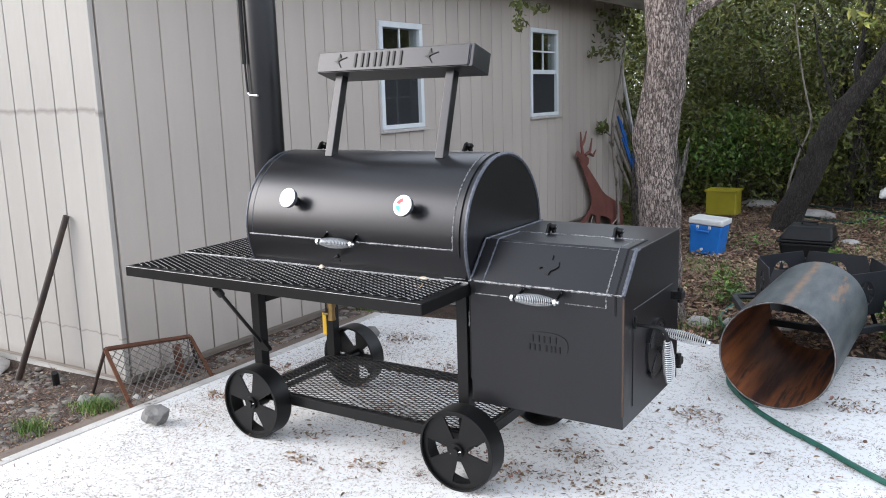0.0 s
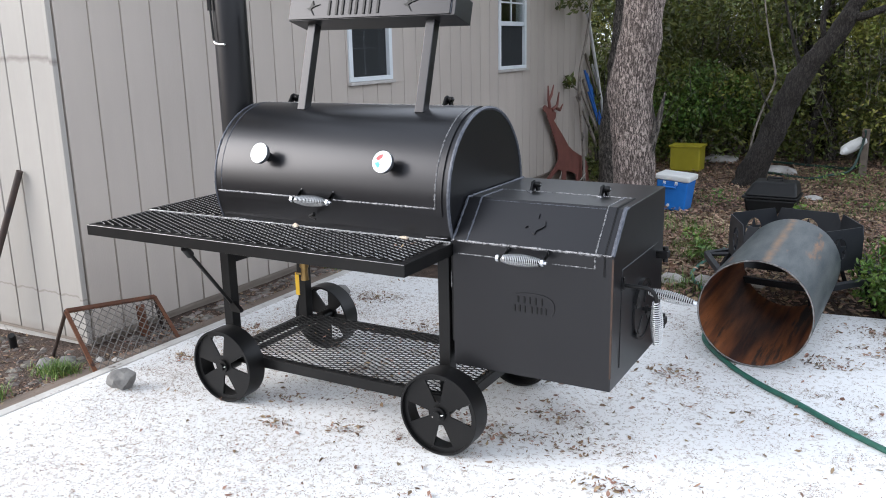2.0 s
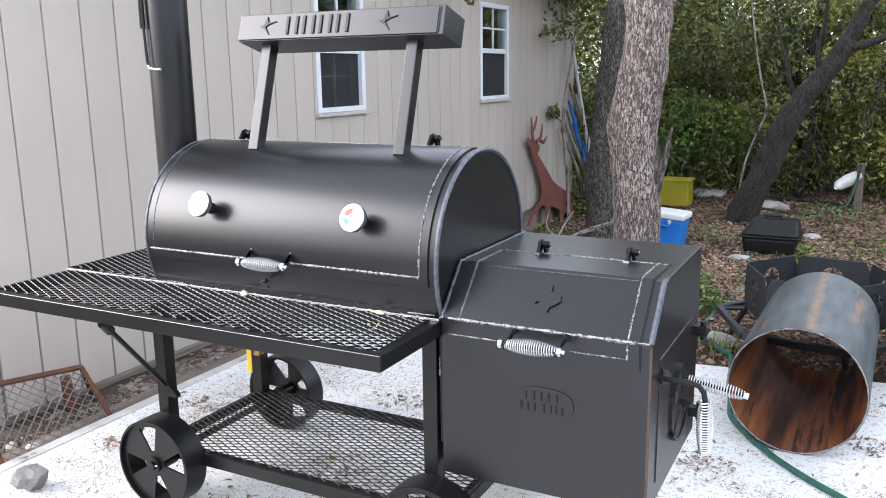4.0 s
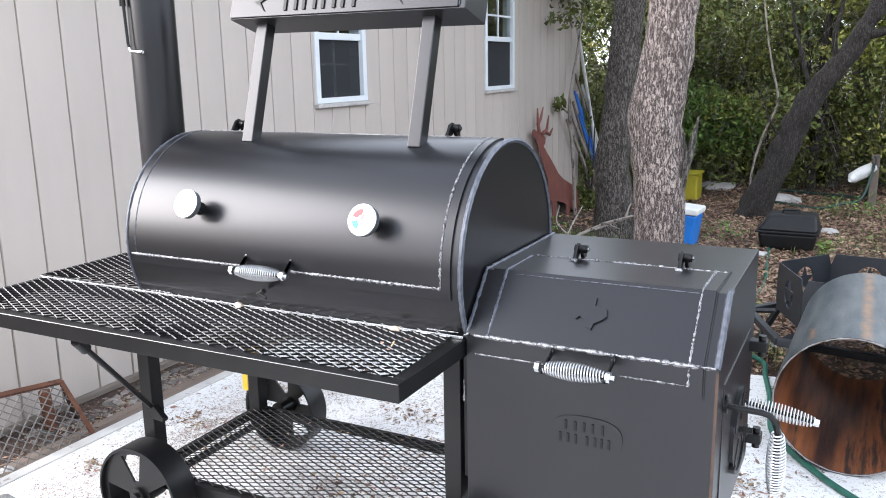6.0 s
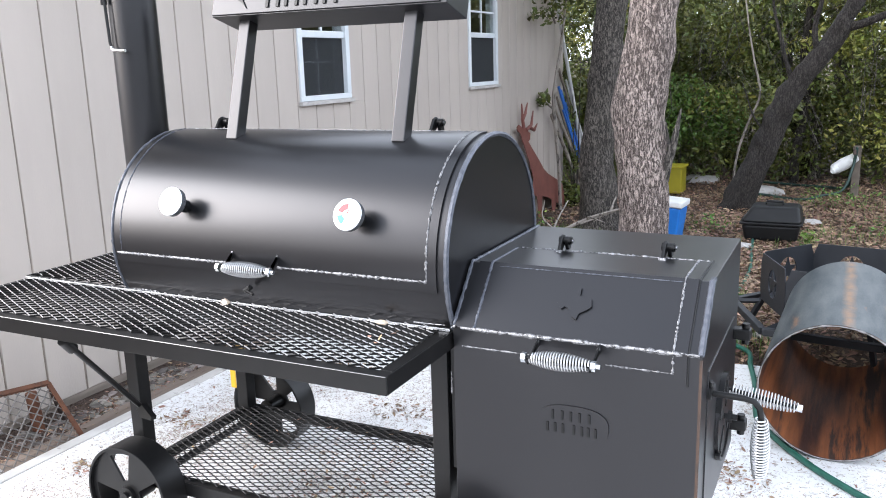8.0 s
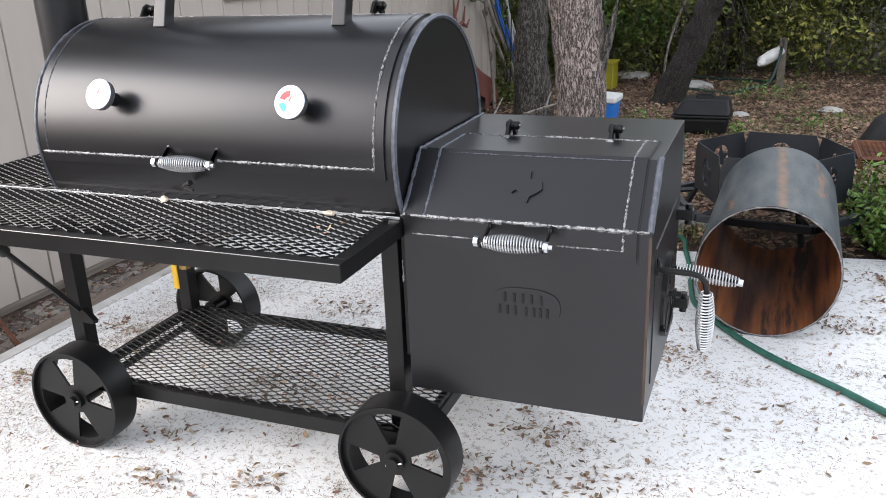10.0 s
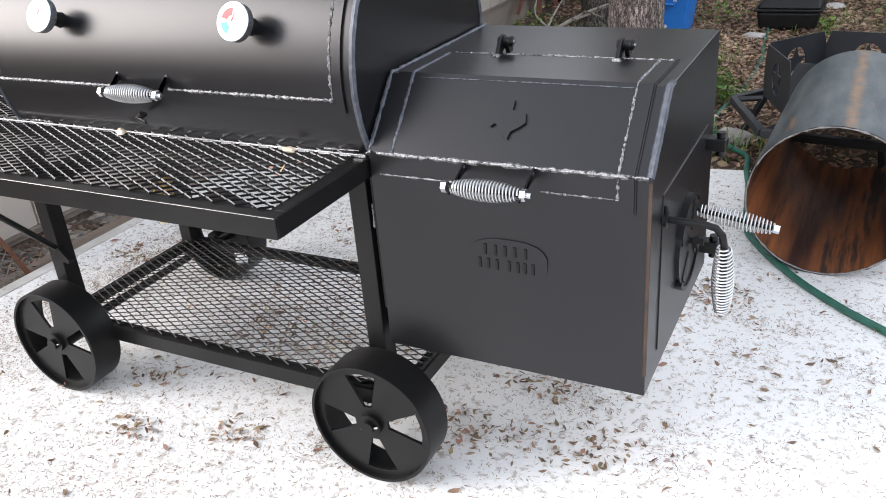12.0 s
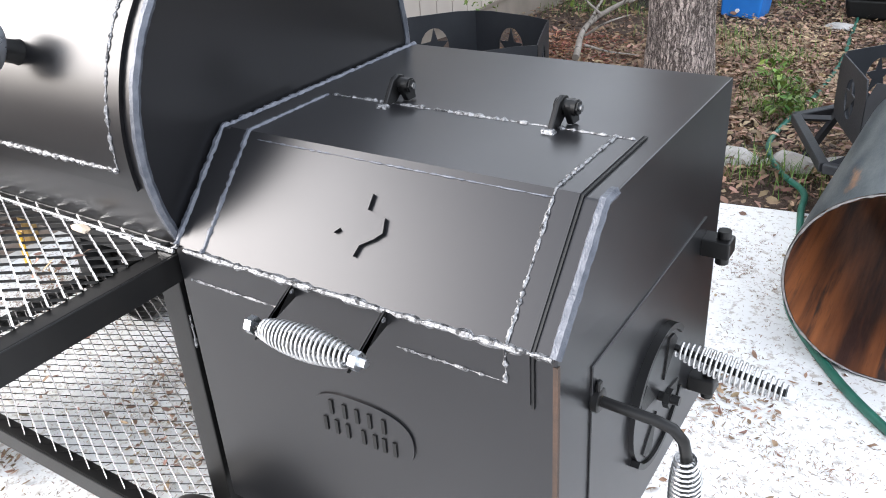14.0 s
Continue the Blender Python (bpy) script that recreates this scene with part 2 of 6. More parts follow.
def bark(name, dark, light, scale=40.0):
    """Furrowed bark: upright scaly plates with dark cracks between, uneven in tone."""
    m = bpy.data.materials.new(name)
    m.use_nodes = True
    n, l = m.node_tree.nodes, m.node_tree.links
    b = n["Principled BSDF"]
    co = n.new("ShaderNodeTexCoord")
    wob = n.new("ShaderNodeTexNoise")
    wob.inputs["Scale"].default_value, wob.inputs["Detail"].default_value = scale * 0.45, 3
    l.new(co.outputs["Object"], wob.inputs["Vector"])
    off = n.new("ShaderNodeVectorMath")
    off.operation = "MULTIPLY_ADD"
    off.inputs[1].default_value = (0.022, 0.022, 0.06)
    l.new(wob.outputs["Color"], off.inputs[0])
    l.new(co.outputs["Object"], off.inputs[2])

    def ridge(stretch, sc, wide, low):
        mp = n.new("ShaderNodeMapping")
        mp.inputs["Scale"].default_value = stretch
        l.new(off.outputs[0], mp.inputs[0])
        no = n.new("ShaderNodeTexNoise")
        no.inputs["Scale"].default_value, no.inputs["Detail"].default_value, no.inputs["Distortion"].default_value = sc, 3, 0.4
        l.new(mp.outputs[0], no.inputs["Vector"])
        su = n.new("ShaderNodeMath")
        su.operation = "SUBTRACT"
        su.inputs[1].default_value = 0.5
        l.new(no.outputs[0], su.inputs[0])
        ab = n.new("ShaderNodeMath")
        ab.operation = "ABSOLUTE"
        l.new(su.outputs[0], ab.inputs[0])
        mr = n.new("ShaderNodeMapRange")
        mr.inputs[1].default_value, mr.inputs[2].default_value, mr.inputs[3].default_value = wide * 0.08, wide, low
        l.new(ab.outputs[0], mr.inputs[0])
        return mr.outputs[0]

    def times(a, c):
        mu = n.new("ShaderNodeMath")
        mu.operation = "MULTIPLY"
        l.new(a, mu.inputs[0])
        l.new(c, mu.inputs[1])
        return mu.outputs[0]

    def tone(sc, detail, lo, hi, floor):
        no = n.new("ShaderNodeTexNoise")
        no.inputs["Scale"].default_value, no.inputs["Detail"].default_value = sc, detail
        l.new(co.outputs["Object"], no.inputs["Vector"])
        mr = n.new("ShaderNodeMapRange")
        mr.inputs[1].default_value, mr.inputs[2].default_value, mr.inputs[3].default_value = lo, hi, floor
        l.new(no.outputs[0], mr.inputs[0])
        return mr.outputs[0]

    h = times(times(ridge((1, 1, 0.19), scale, 0.12, 0.0), ridge((0.8, 0.8, 0.55), scale * 0.8, 0.045, 0.35)), tone(160, 5, 0.3, 0.6, 0.6))
    shade = times(h, tone(5, 4, 0.3, 0.65, 0.72))
    mix = n.new("ShaderNodeMix")
    mix.data_type = "RGBA"
    mix.inputs[6].default_value, mix.inputs[7].default_value = (*dark, 1), (*light, 1)
    l.new(shade, mix.inputs[0])
    l.new(mix.outputs[2], b.inputs["Base Color"])
    b.inputs["Roughness"].default_value = 0.9
    bn = n.new("ShaderNodeBump")
    bn.inputs["Strength"].default_value, bn.inputs["Distance"].default_value = 1.0, 0.012
    l.new(h, bn.inputs["Height"])
    l.new(bn.outputs[0], b.inputs["Normal"])
    return m


BARK = bark("furrowed_oak_bark", (0.045, 0.031, 0.026), (0.70, 0.57, 0.505), 72)
# bark with the wood's shade put into its colour
BARKSHADE = bark("shaded_oak_bark", (0.014, 0.011, 0.009), (0.085, 0.072, 0.062), 60)
BARKMID = bark("grey_oak_bark", (0.018, 0.015, 0.013), (0.26, 0.228, 0.197), 62)

# mill-scaled pipe: blue-grey with rust streaks along its length
PIPE = surf("mill_scale_steel", (0.026, 0.037, 0.045), (0.105, 0.116, 0.116), 7.0, 0.5, 0.1, 0.2, 0.25, 120, 0.001, stain=(0.27, 0.13, 0.055), stain_scale=2.6, stain_at=0.60, stretch=(2.2, 0.5, 2.2))
PIPEIN = surf("rusted_pipe_bore", (0.045, 0.018, 0.013), (0.36, 0.125, 0.045), 4.0, 0.6, 0.12, 0.15, 0.4, 120, 0.002, mid=0.5, width=0.13, stain=(0.045, 0.028, 0.024), stain_scale=3.4, stain_at=0.55, stretch=(3.5, 0.28, 3.5))

# one rust run along the pipe beside its top
pn, pl = PIPE.node_tree.nodes, PIPE.node_tree.links
pco = pn.new("ShaderNodeTexCoord")
pse = pn.new("ShaderNodeSeparateXYZ")
pl.new(pco.outputs["Object"], pse.inputs[0])
pno = pn.new("ShaderNodeTexNoise")
pno.inputs["Scale"].default_value = 9
pl.new(pco.outputs["Object"], pno.inputs["Vector"])
pad = pn.new("ShaderNodeMath")
pad.operation = "MULTIPLY_ADD"
pad.inputs[1].default_value = 0.025
pl.new(pno.outputs[0], pad.inputs[0])
pl.new(pse.outputs[0], pad.inputs[2])
psu = pn.new("ShaderNodeMath")
psu.operation = "SUBTRACT"
psu.inputs[1].default_value = 0.045
pl.new(pad.outputs[0], psu.inputs[0])
pab = pn.new("ShaderNodeMath")
pab.operation = "ABSOLUTE"
pl.new(psu.outputs[0], pab.inputs[0])
pcm = pn.new("ShaderNodeMapRange")
pcm.inputs[1].default_value, pcm.inputs[2].default_value, pcm.inputs[3].default_value, pcm.inputs[4].default_value = 0.004, 0.028, 0.85, 0.0
pl.new(pab.outputs[0], pcm.inputs[0])
pup = pn.new("ShaderNodeMath")
pup.operation = "GREATER_THAN"
pup.inputs[1].default_value = 0.3
pl.new(pse.outputs[2], pup.inputs[0])
pmu = pn.new("ShaderNodeMath")
pmu.operation = "MULTIPLY"
pl.new(pcm.outputs[0], pmu.inputs[0])
pl.new(pup.outputs[0], pmu.inputs[1])
pmx = pn.new("ShaderNodeMix")
pmx.data_type = "RGBA"
pmx.inputs[7].default_value = (0.23, 0.13, 0.065, 1)
pwe = pn.new("ShaderNodeMapRange")
pwe.inputs[1].default_value, pwe.inputs[2].default_value = 0.2, 0.6
pn2 = pn.new("ShaderNodeTexNoise")
pn2.inputs["Scale"].default_value, pn2.inputs["Detail"].default_value = 22, 6
pl.new(pco.outputs["Object"], pn2.inputs["Vector"])
pl.new(pn2.outputs[0], pwe.inputs[0])
pm2 = pn.new("ShaderNodeMath")
pm2.operation = "MULTIPLY"
pl.new(pmu.outputs[0], pm2.inputs[0])
pl.new(pwe.outputs[0], pm2.inputs[1])
pl.new(pm2.outputs[0], pmx.inputs[0])
pbs = pn["Principled BSDF"]
pl.new(pbs.inputs["Base Color"].links[0].from_socket, pmx.inputs[6])
pl.new(pmx.outputs[2], pbs.inputs["Base Color"])

GLASS = bpy.data.materials.new("window_glass")
GLASS.use_nodes = True
gb = GLASS.node_tree.nodes["Principled BSDF"]
gb.inputs["Base Color"].default_value = (0.85, 0.9, 0.9, 1)
gb.inputs["Roughness"].default_value, gb.inputs["Transmission Weight"].default_value = 0.02, 1.0


# ---- mesh helpers ----
def fall(y):
    """How far the yard lies lower, y metres out: it drops away behind the slab."""
    return np.interp(y, (6.2, 9.0, 12.0), (0.0, -0.205, -0.225))


def thing(name, loc, label, category, group="", kind=""):
    e = new(name)
    e.location = loc
    e.empty_display_size = 0.05
    return tagged(e, label, category, group, kind)


def base_of(ob):
    while ob.parent:
        ob = ob.parent
    return ob.location


def finish(bm, name, material, smooth=True):
    bmesh.ops.recalc_face_normals(bm, faces=bm.faces)
    me = bpy.data.meshes.new(name)
    bm.to_mesh(me)
    bm.free()
    me.materials.append(material)
    if smooth:
        me.shade_smooth()
        me.set_sharp_from_angle(angle=radians(40))
    return me


def part(name, bm, material, parent, label="", smooth=True):
    """One mesh under a thing or a part; the mesh is given in world places."""
    bmesh.ops.translate(bm, vec=-Vector(base_of(parent)), verts=bm.verts)
    ob = new(name, finish(bm, name, material, smooth))
    ob.parent = parent
    if smooth:
        even = ob.modifiers.new("even_faces", "WEIGHTED_NORMAL")
        even.keep_sharp, even.weight = True, 80
    return tagged(ob, label)


def solo(name, bm, material, label, category, group="", kind="", smooth=True, loc=None):
    """A thing of one mesh, with its origin at loc."""
    if loc is None:
        zs = [v.co for v in bm.verts]
        loc = Vector((sum(c.x for c in zs) / len(zs), sum(c.y for c in zs) / len(zs), min(c.z for c in zs)))
    bmesh.ops.translate(bm, vec=-Vector(loc), verts=bm.verts)
    ob = new(name, finish(bm, name, material, smooth))
    ob.location = loc
    return tagged(ob, label, category, group, kind)


def box(x0, x1, y0, y1, z0, z1, bevel=0.0, bm=None, rot=None):
    bm = bm or bmesh.new()
    r = bmesh.ops.create_cube(bm, size=1.0)
    vs = r["verts"]
    c = Vector(((x0 + x1) / 2, (y0 + y1) / 2, (z0 + z1) / 2))
    for v in vs:
        v.co = Vector((v.co.x * abs(x1 - x0), v.co.y * abs(y1 - y0), v.co.z * abs(z1 - z0)))
        if rot:
            v.co = rot @ v.co
        v.co += c
    if bevel:
        es = list({e for v in vs for e in v.link_edges})
        bmesh.ops.bevel(bm, geom=es, offset=bevel, segments=2, affect="EDGES", profile=0.5)
    return bm


def tube(pts, r, seg=10, bm=None, caps=True, closed=False):
    """A round bar along points; r is one radius or one for each point."""
    bm = bm or bmesh.new()
    pts = [Vector(p) for p in pts]
    rs = list(r) if hasattr(r, "__len__") else [r] * len(pts)
    rings = []
    side = None
    for i, p in enumerate(pts):
        a = pts[i - 1] if i else (pts[-1] if closed else pts[0])
        b = pts[i + 1] if i + 1 < len(pts) else (pts[0] if closed else pts[-1])
        d = (b - a).normalized()
        if side is None:
            side = d.cross(Vector((0, 0, 1)))
            if side.length < 0.1:
                side = d.cross(Vector((1, 0, 0)))
        side = (side - d * side.dot(d)).normalized()
        up = d.cross(side)
        rings.append([bm.verts.new(p + rs[i] * (math.cos(2 * math.pi * k / seg) * side + math.sin(2 * math.pi * k / seg) * up)) for k in range(seg)])
    n = len(rings)
    for i in range(n if closed else n - 1):
        A, B = rings[i], rings[(i + 1) % n]
        for k in range(seg):
            bm.faces.new((A[k], A[(k + 1) % seg], B[(k + 1) % seg], B[k]))
    if caps and not closed:
        bm.faces.new(rings[0])
        bm.faces.new(rings[-1])
    return bm


def sweep(profile, x0, x1, bm=None):
    """A prism along x with an outline in (y, z)."""
    bm = bm or bmesh.new()
    A = [bm.verts.new((x0, y, z)) for y, z in profile]
    B = [bm.verts.new((x1, y, z)) for y, z in profile]
    n = len(profile)
    for i in range(n):
        bm.faces.new((A[i], A[(i + 1) % n], B[(i + 1) % n], B[i]))
    bm.faces.new(A)
    bm.faces.new(B[::-1])
    return bm


def bevel_all(bm, w, seg=2):
    bmesh.ops.recalc_face_normals(bm, faces=bm.faces)
    es = [e for e in bm.edges if len(e.link_faces) == 2 and e.calc_face_angle(0) > 0.6]
    bmesh.ops.bevel(bm, geom=es, offset=w, segments=seg, affect="EDGES", profile=0.5)
    return bm


def plate(outline, o, u, v, w, thick, bm=None):
    """A plate with an outline in the plane of u and v round o, thick along w."""
    bm = bm or bmesh.new()
    o, u, v, w = Vector(o), Vector(u), Vector(v), Vector(w)
    A = [bm.verts.new(o + a * u + b * v) for a, b in outline]
    B = [bm.verts.new(o + a * u + b * v + thick * w) for a, b in outline]
    n = len(outline)
    for i in range(n):
        bm.faces.new((A[i], A[(i + 1) % n], B[(i + 1) % n], B[i]))
    bm.faces.new(A)
    bm.faces.new(B[::-1])
    return bm


def bead(pts, r=0.0045, step=0.005, jitter=0.75, bm=None, wander=0.18):
    """A lumpy weld along a line."""
    out = []
    for a, b in zip(pts, pts[1:]):
        a, b = Vector(a), Vector(b)
        n = max(2, int((b - a).length / step))
        out += [a.lerp(b, i / n) for i in range(n)]
    out.append(Vector(pts[-1]))
    rnd = random.Random(len(out))
    r *= 0.56
    rad = [r * (1 + jitter * (rnd.random() * 2 - 1)) for _ in out]
    out = [p + Vector((rnd.uniform(-1, 1), rnd.uniform(-1, 1), rnd.uniform(-1, 1))) * r * wander for p in out]
    return tube(out, rad, 6, bm)


def spring(a, b, rmax, rmin, turns, wire=0.0022):
    """A barrel-shaped coil from a to b."""
    a, b = Vector(a), Vector(b)
    d = (b - a).normalized()
    s = d.cross(Vector((0.3, 0.2, 1))).normalized()
    u = d.cross(s)
    pts = []
    n = turns * 14
    for i in range(n + 1):
        t = i / n
        r = rmin + (rmax - rmin) * math.sin(math.pi * min(1, max(0, t))) ** 0.8
        an = 2 * math.pi * turns * t
        pts.append(a.lerp(b, t) + r * (math.cos(an) * s + math.sin(an) * u))
    return tube(pts, wire, 6)


def cloud(name, centres, count, size, material, parent=None, kind="stuff", label="", category="", flat=False, seed=1, aspect=0.5, lift=0.0):
    """Many small folded leaves scattered in ellipsoids (x, y, z, rx, ry, rz, weight), as one mesh."""
    g = np.random.default_rng(seed)
    c = np.array(centres, float)
    pick = g.choice(len(c), count, p=c[:, 6] / c[:, 6].sum())
    d = g.normal(size=(count, 3))
    d /= np.linalg.norm(d, axis=1)[:, None]
    rad = g.random(count)[:, None] ** (1 / 2.2)
    o = c[pick, :3] + d * rad * c[pick, 3:6]
    s = size * g.uniform(0.55, 1.35, count)[:, None]
    a = g.normal(size=(count, 3))
    if flat:
        a[:, 2] *= 0.22
    a /= np.linalg.norm(a, axis=1)[:, None]
    b = g.normal(size=(count, 3))
    if flat:
        b[:, 2] *= 0.22
    b -= a * (a * b).sum(1)[:, None]
    b /= np.linalg.norm(b, axis=1)[:, None]
    nrm = np.cross(a, b)
    w = aspect * g.uniform(0.7, 1.2, count)[:, None]
    if flat:
        # pointed ovals, each bent and skewed its own way
        k = g.uniform(0.15, 0.5, (count, 4, 1))
        u = g.uniform(0.6, 1.15, (count, 4, 1))
        c = g.uniform(0.05, 0.35, (count, 1))
        V = np.stack([o - a * s, o + (b * w * u[:, 0] - a * k[:, 0] + nrm * c) * s, o + (b * w * u[:, 1] + a * k[:, 1] + nrm * c) * s, o + a * s,
                      o + (-b * w * u[:, 2] + a * k[:, 2] + nrm * c) * s, o + (-b * w * u[:, 3] - a * k[:, 3] + nrm * c) * s], 1).reshape(-1, 3)
    else:
        V = np.stack([o - a * s, o + b * s * w + nrm * s * 0.18, o + a * s, o - b * s * w + nrm * s * 0.18], 1).reshape(-1, 3)
    if flat:
        V[:, 2] = np.maximum(V[:, 2], lift) + fall(V[:, 1])
    if flat:
        i = np.arange(count) * 6
        F = np.concatenate([np.stack([i, i + 1, i + 5], 1), np.stack([i + 1, i + 2, i + 5], 1), np.stack([i + 2, i + 4, i + 5], 1), np.stack([i + 2, i + 3, i + 4], 1)])
    else:
        i = np.arange(count) * 4
        F = np.concatenate([np.stack([i, i + 1, i + 2], 1), np.stack([i, i + 2, i + 3], 1)])
    me = bpy.data.meshes.new(name)
    root = Vector(base_of(parent)) if parent else Vector((0, 0, 0))
    me.from_pydata((V - np.array(root)).tolist(), [], F.tolist())
    me.materials.append(material)
    ob = new(name, me)
    if parent:
        ob.parent = parent
        return tagged(ob, label)
    return tagged(ob, label, category, "", kind)


# ---- ground, slab, house ----
def ground_sheet():
    bm = bmesh.new()
    n = 120
    xs = [-60 + 120 * i / n for i in range(n + 1)]
    warp = lambda t: t * (0.12 + 0.88 * abs(t / 60) ** 1.6) * (1 if abs(t) < 58 else 12)
    vs = [[bm.verts.new((warp(x) - 1.5, warp(y) + 5, 0)) for x in xs] for y in xs]
    for row in vs:
        for v in row:
            x, y = v.co.x, v.co.y
            v.co.z = -0.045 + 0.03 * noise.noise((x * 0.9, y * 0.9, 0)) + 0.012 * noise.noise((x * 3, y * 3, 5))
            if y > 13:
                v.co.z += 0.02 * (min(y, 40) - 13)
            v.co.z += float(fall(y))
            if -3.6 < x < 6 and y < 5.5:
                v.co.z = min(v.co.z, -0.06)
    for j in range(n):
        for i in range(n):
            bm.faces.new((vs[j][i], vs[j][i + 1], vs[j + 1][i + 1], vs[j + 1][i]))
    return solo("ground", bm, DIRT, "brown soil with mulch and dry leaves", "ground", kind="structure", loc=(0, 0, 0))


ground_sheet()
SLAB_OUT = [(-3.46, -7.0), (5.5, -7.0), (5.5, 5.93), (-3.46, 4.76)]
slab = thing("pavement", (0, 0, 0), "white painted concrete slab strewn with dry leaf bits", "slab", kind="structure")
part("slab", plate(SLAB_OUT, (0, 0, -0.15), (1, 0, 0), (0, 1, 0), (0, 0, 1), 0.15), SLAB, slab, smooth=False)
part("edge_board", bevel_all(box(-3.525, -3.463, -7, 4.75, -0.15, 0.004), 0.006), SLABEDGE, slab, "weathered pale edging along the slab")

TIMBER = surf("weathered_brown_timber", (0.10, 0.075, 0.058), (0.20, 0.155, 0.125), 14, 0.85, 0.1, 0, 0.6, 80, 0.003, stretch=(1, 0.1, 1))
for x0, x1, z in ((-3.598, -3.545, -0.018), (-3.665, -3.612, -0.026)):
    part("timber_edging", bevel_all(box(x0, x1, 1.2, 4.72, -0.15, z), 0.006), TIMBER, slab, "weathered brown timber edging")


def wall_x(face, thick, y0, y1, z0, z1, holes):
    """A wall along y with openings (y0, y1, z0, z1) through it, outer face at x = face."""
    bm = bmesh.new()
    ys = sorted({y0, y1, *[h[0] for h in holes], *[h[1] for h in holes]})
    for a, b in zip(ys, ys[1:]):
        hole = [h for h in holes if h[0] <= a and b <= h[1]]
        if hole:
            h = hole[0]
            box(face - thick, face, a, b, z0, h[2], bm=bm)
            box(face - thick, face, a, b, h[3], z1, bm=bm)
        else:
            box(face - thick, face, a, b, z0, z1, bm=bm)
    return bm


WX, WY, WTOP = -3.90, 2.93, 2.58
HOLES = [(5.445, 5.985, 1.285, 2.07), (8.065, 8.69, 1.285, 2.145)]
wall_east = thing("wall_east", (WX, 7, 0), "beige grooved vertical siding wall", "wall", kind="structure")
part("backing", wall_x(WX + 0.013, 0.113, WY + 0.1, 10.80, 0.0, WTOP, HOLES), BACKING, wall_east, smooth=False)
part("foundation", box(WX - 0.12, WX - 0.015, WY + 0.02, 10.75, -0.5, 0.03), BACKING, wall_east)
wall_south = thing("wall_south", (-4.6, WY, 0), "beige grooved siding wall, darkened in its paint, with a dark stained seam", "wall", kind="structure")
part("backing", box(-5.35, WX, WY - 0.013, WY + 0.1, 0.0, WTOP), BACKING, wall_south, smooth=False)
part("foundation", box(-5.35, WX - 0.12, WY + 0.015, WY + 0.12, -0.2, 0.03), SLABEDGE, wall_south)
solo("wall_north", box(-8.3, WX - 0.1, 10.70, 10.80, -0.1, WTOP), BACKING, "plain end wall of the shed", "wall", kind="structure")
solo("wall_west", box(-8.4, -8.3, WY, 10.80, -0.1, WTOP), BACKING, "plain rear wall of the shed", "wall", kind="structure")
solo("wall_southwest", box(-8.3, -5.35, WY + 0.4, WY + 0.5, -0.1, WTOP), SLABEDGE, "grey set-back wall beside the corner", "wall", kind="structure")
solo("ceiling", box(-8.3, WX - 0.1, WY + 0.1, 10.70, WTOP - 0.1, WTOP - 0.06), ROOM, "dim interior ceiling", "ceiling", kind="structure")
solo("floor", box(-8.3, WX - 0.1, WY + 0.1, 10.70, 0.0, 0.04), ROOM, "dim interior floor", "floor", kind="structure")

roof = thing("roof", (-5.5, 7, WTOP), "pale metal roof with a dark weathered eave board", "roof", kind="structure")
part("roof_sheet", plate([(-3.52, WTOP + 0.05), (-6.2, WTOP + 0.92), (-6.2, WTOP + 0.97), (-3.50, WTOP + 0.10)], (0, 2.6, 0), (1, 0, 0), (0, 0, 1), (0, 1, 0), 8.75), ROOFMETAL, roof, smooth=False)
part("rear_sheet", plate([(-6.2, WTOP + 0.92), (-8.8, WTOP + 0.05), (-8.8, WTOP + 0.10), (-6.2, WTOP + 0.97)], (0, 2.6, 0), (1, 0, 0), (0, 0, 1), (0, 1, 0), 8.75), ROOFMETAL, roof, smooth=False)
part("fascia", box(-3.56, -3.525, 2.62, 11.3, WTOP - 0.10, WTOP + 0.05), FASCIA, roof)
part("soffit", box(-3.88, -3.56, 2.62, 11.3, WTOP + 0.002, WTOP + 0.02), FASCIA, roof)


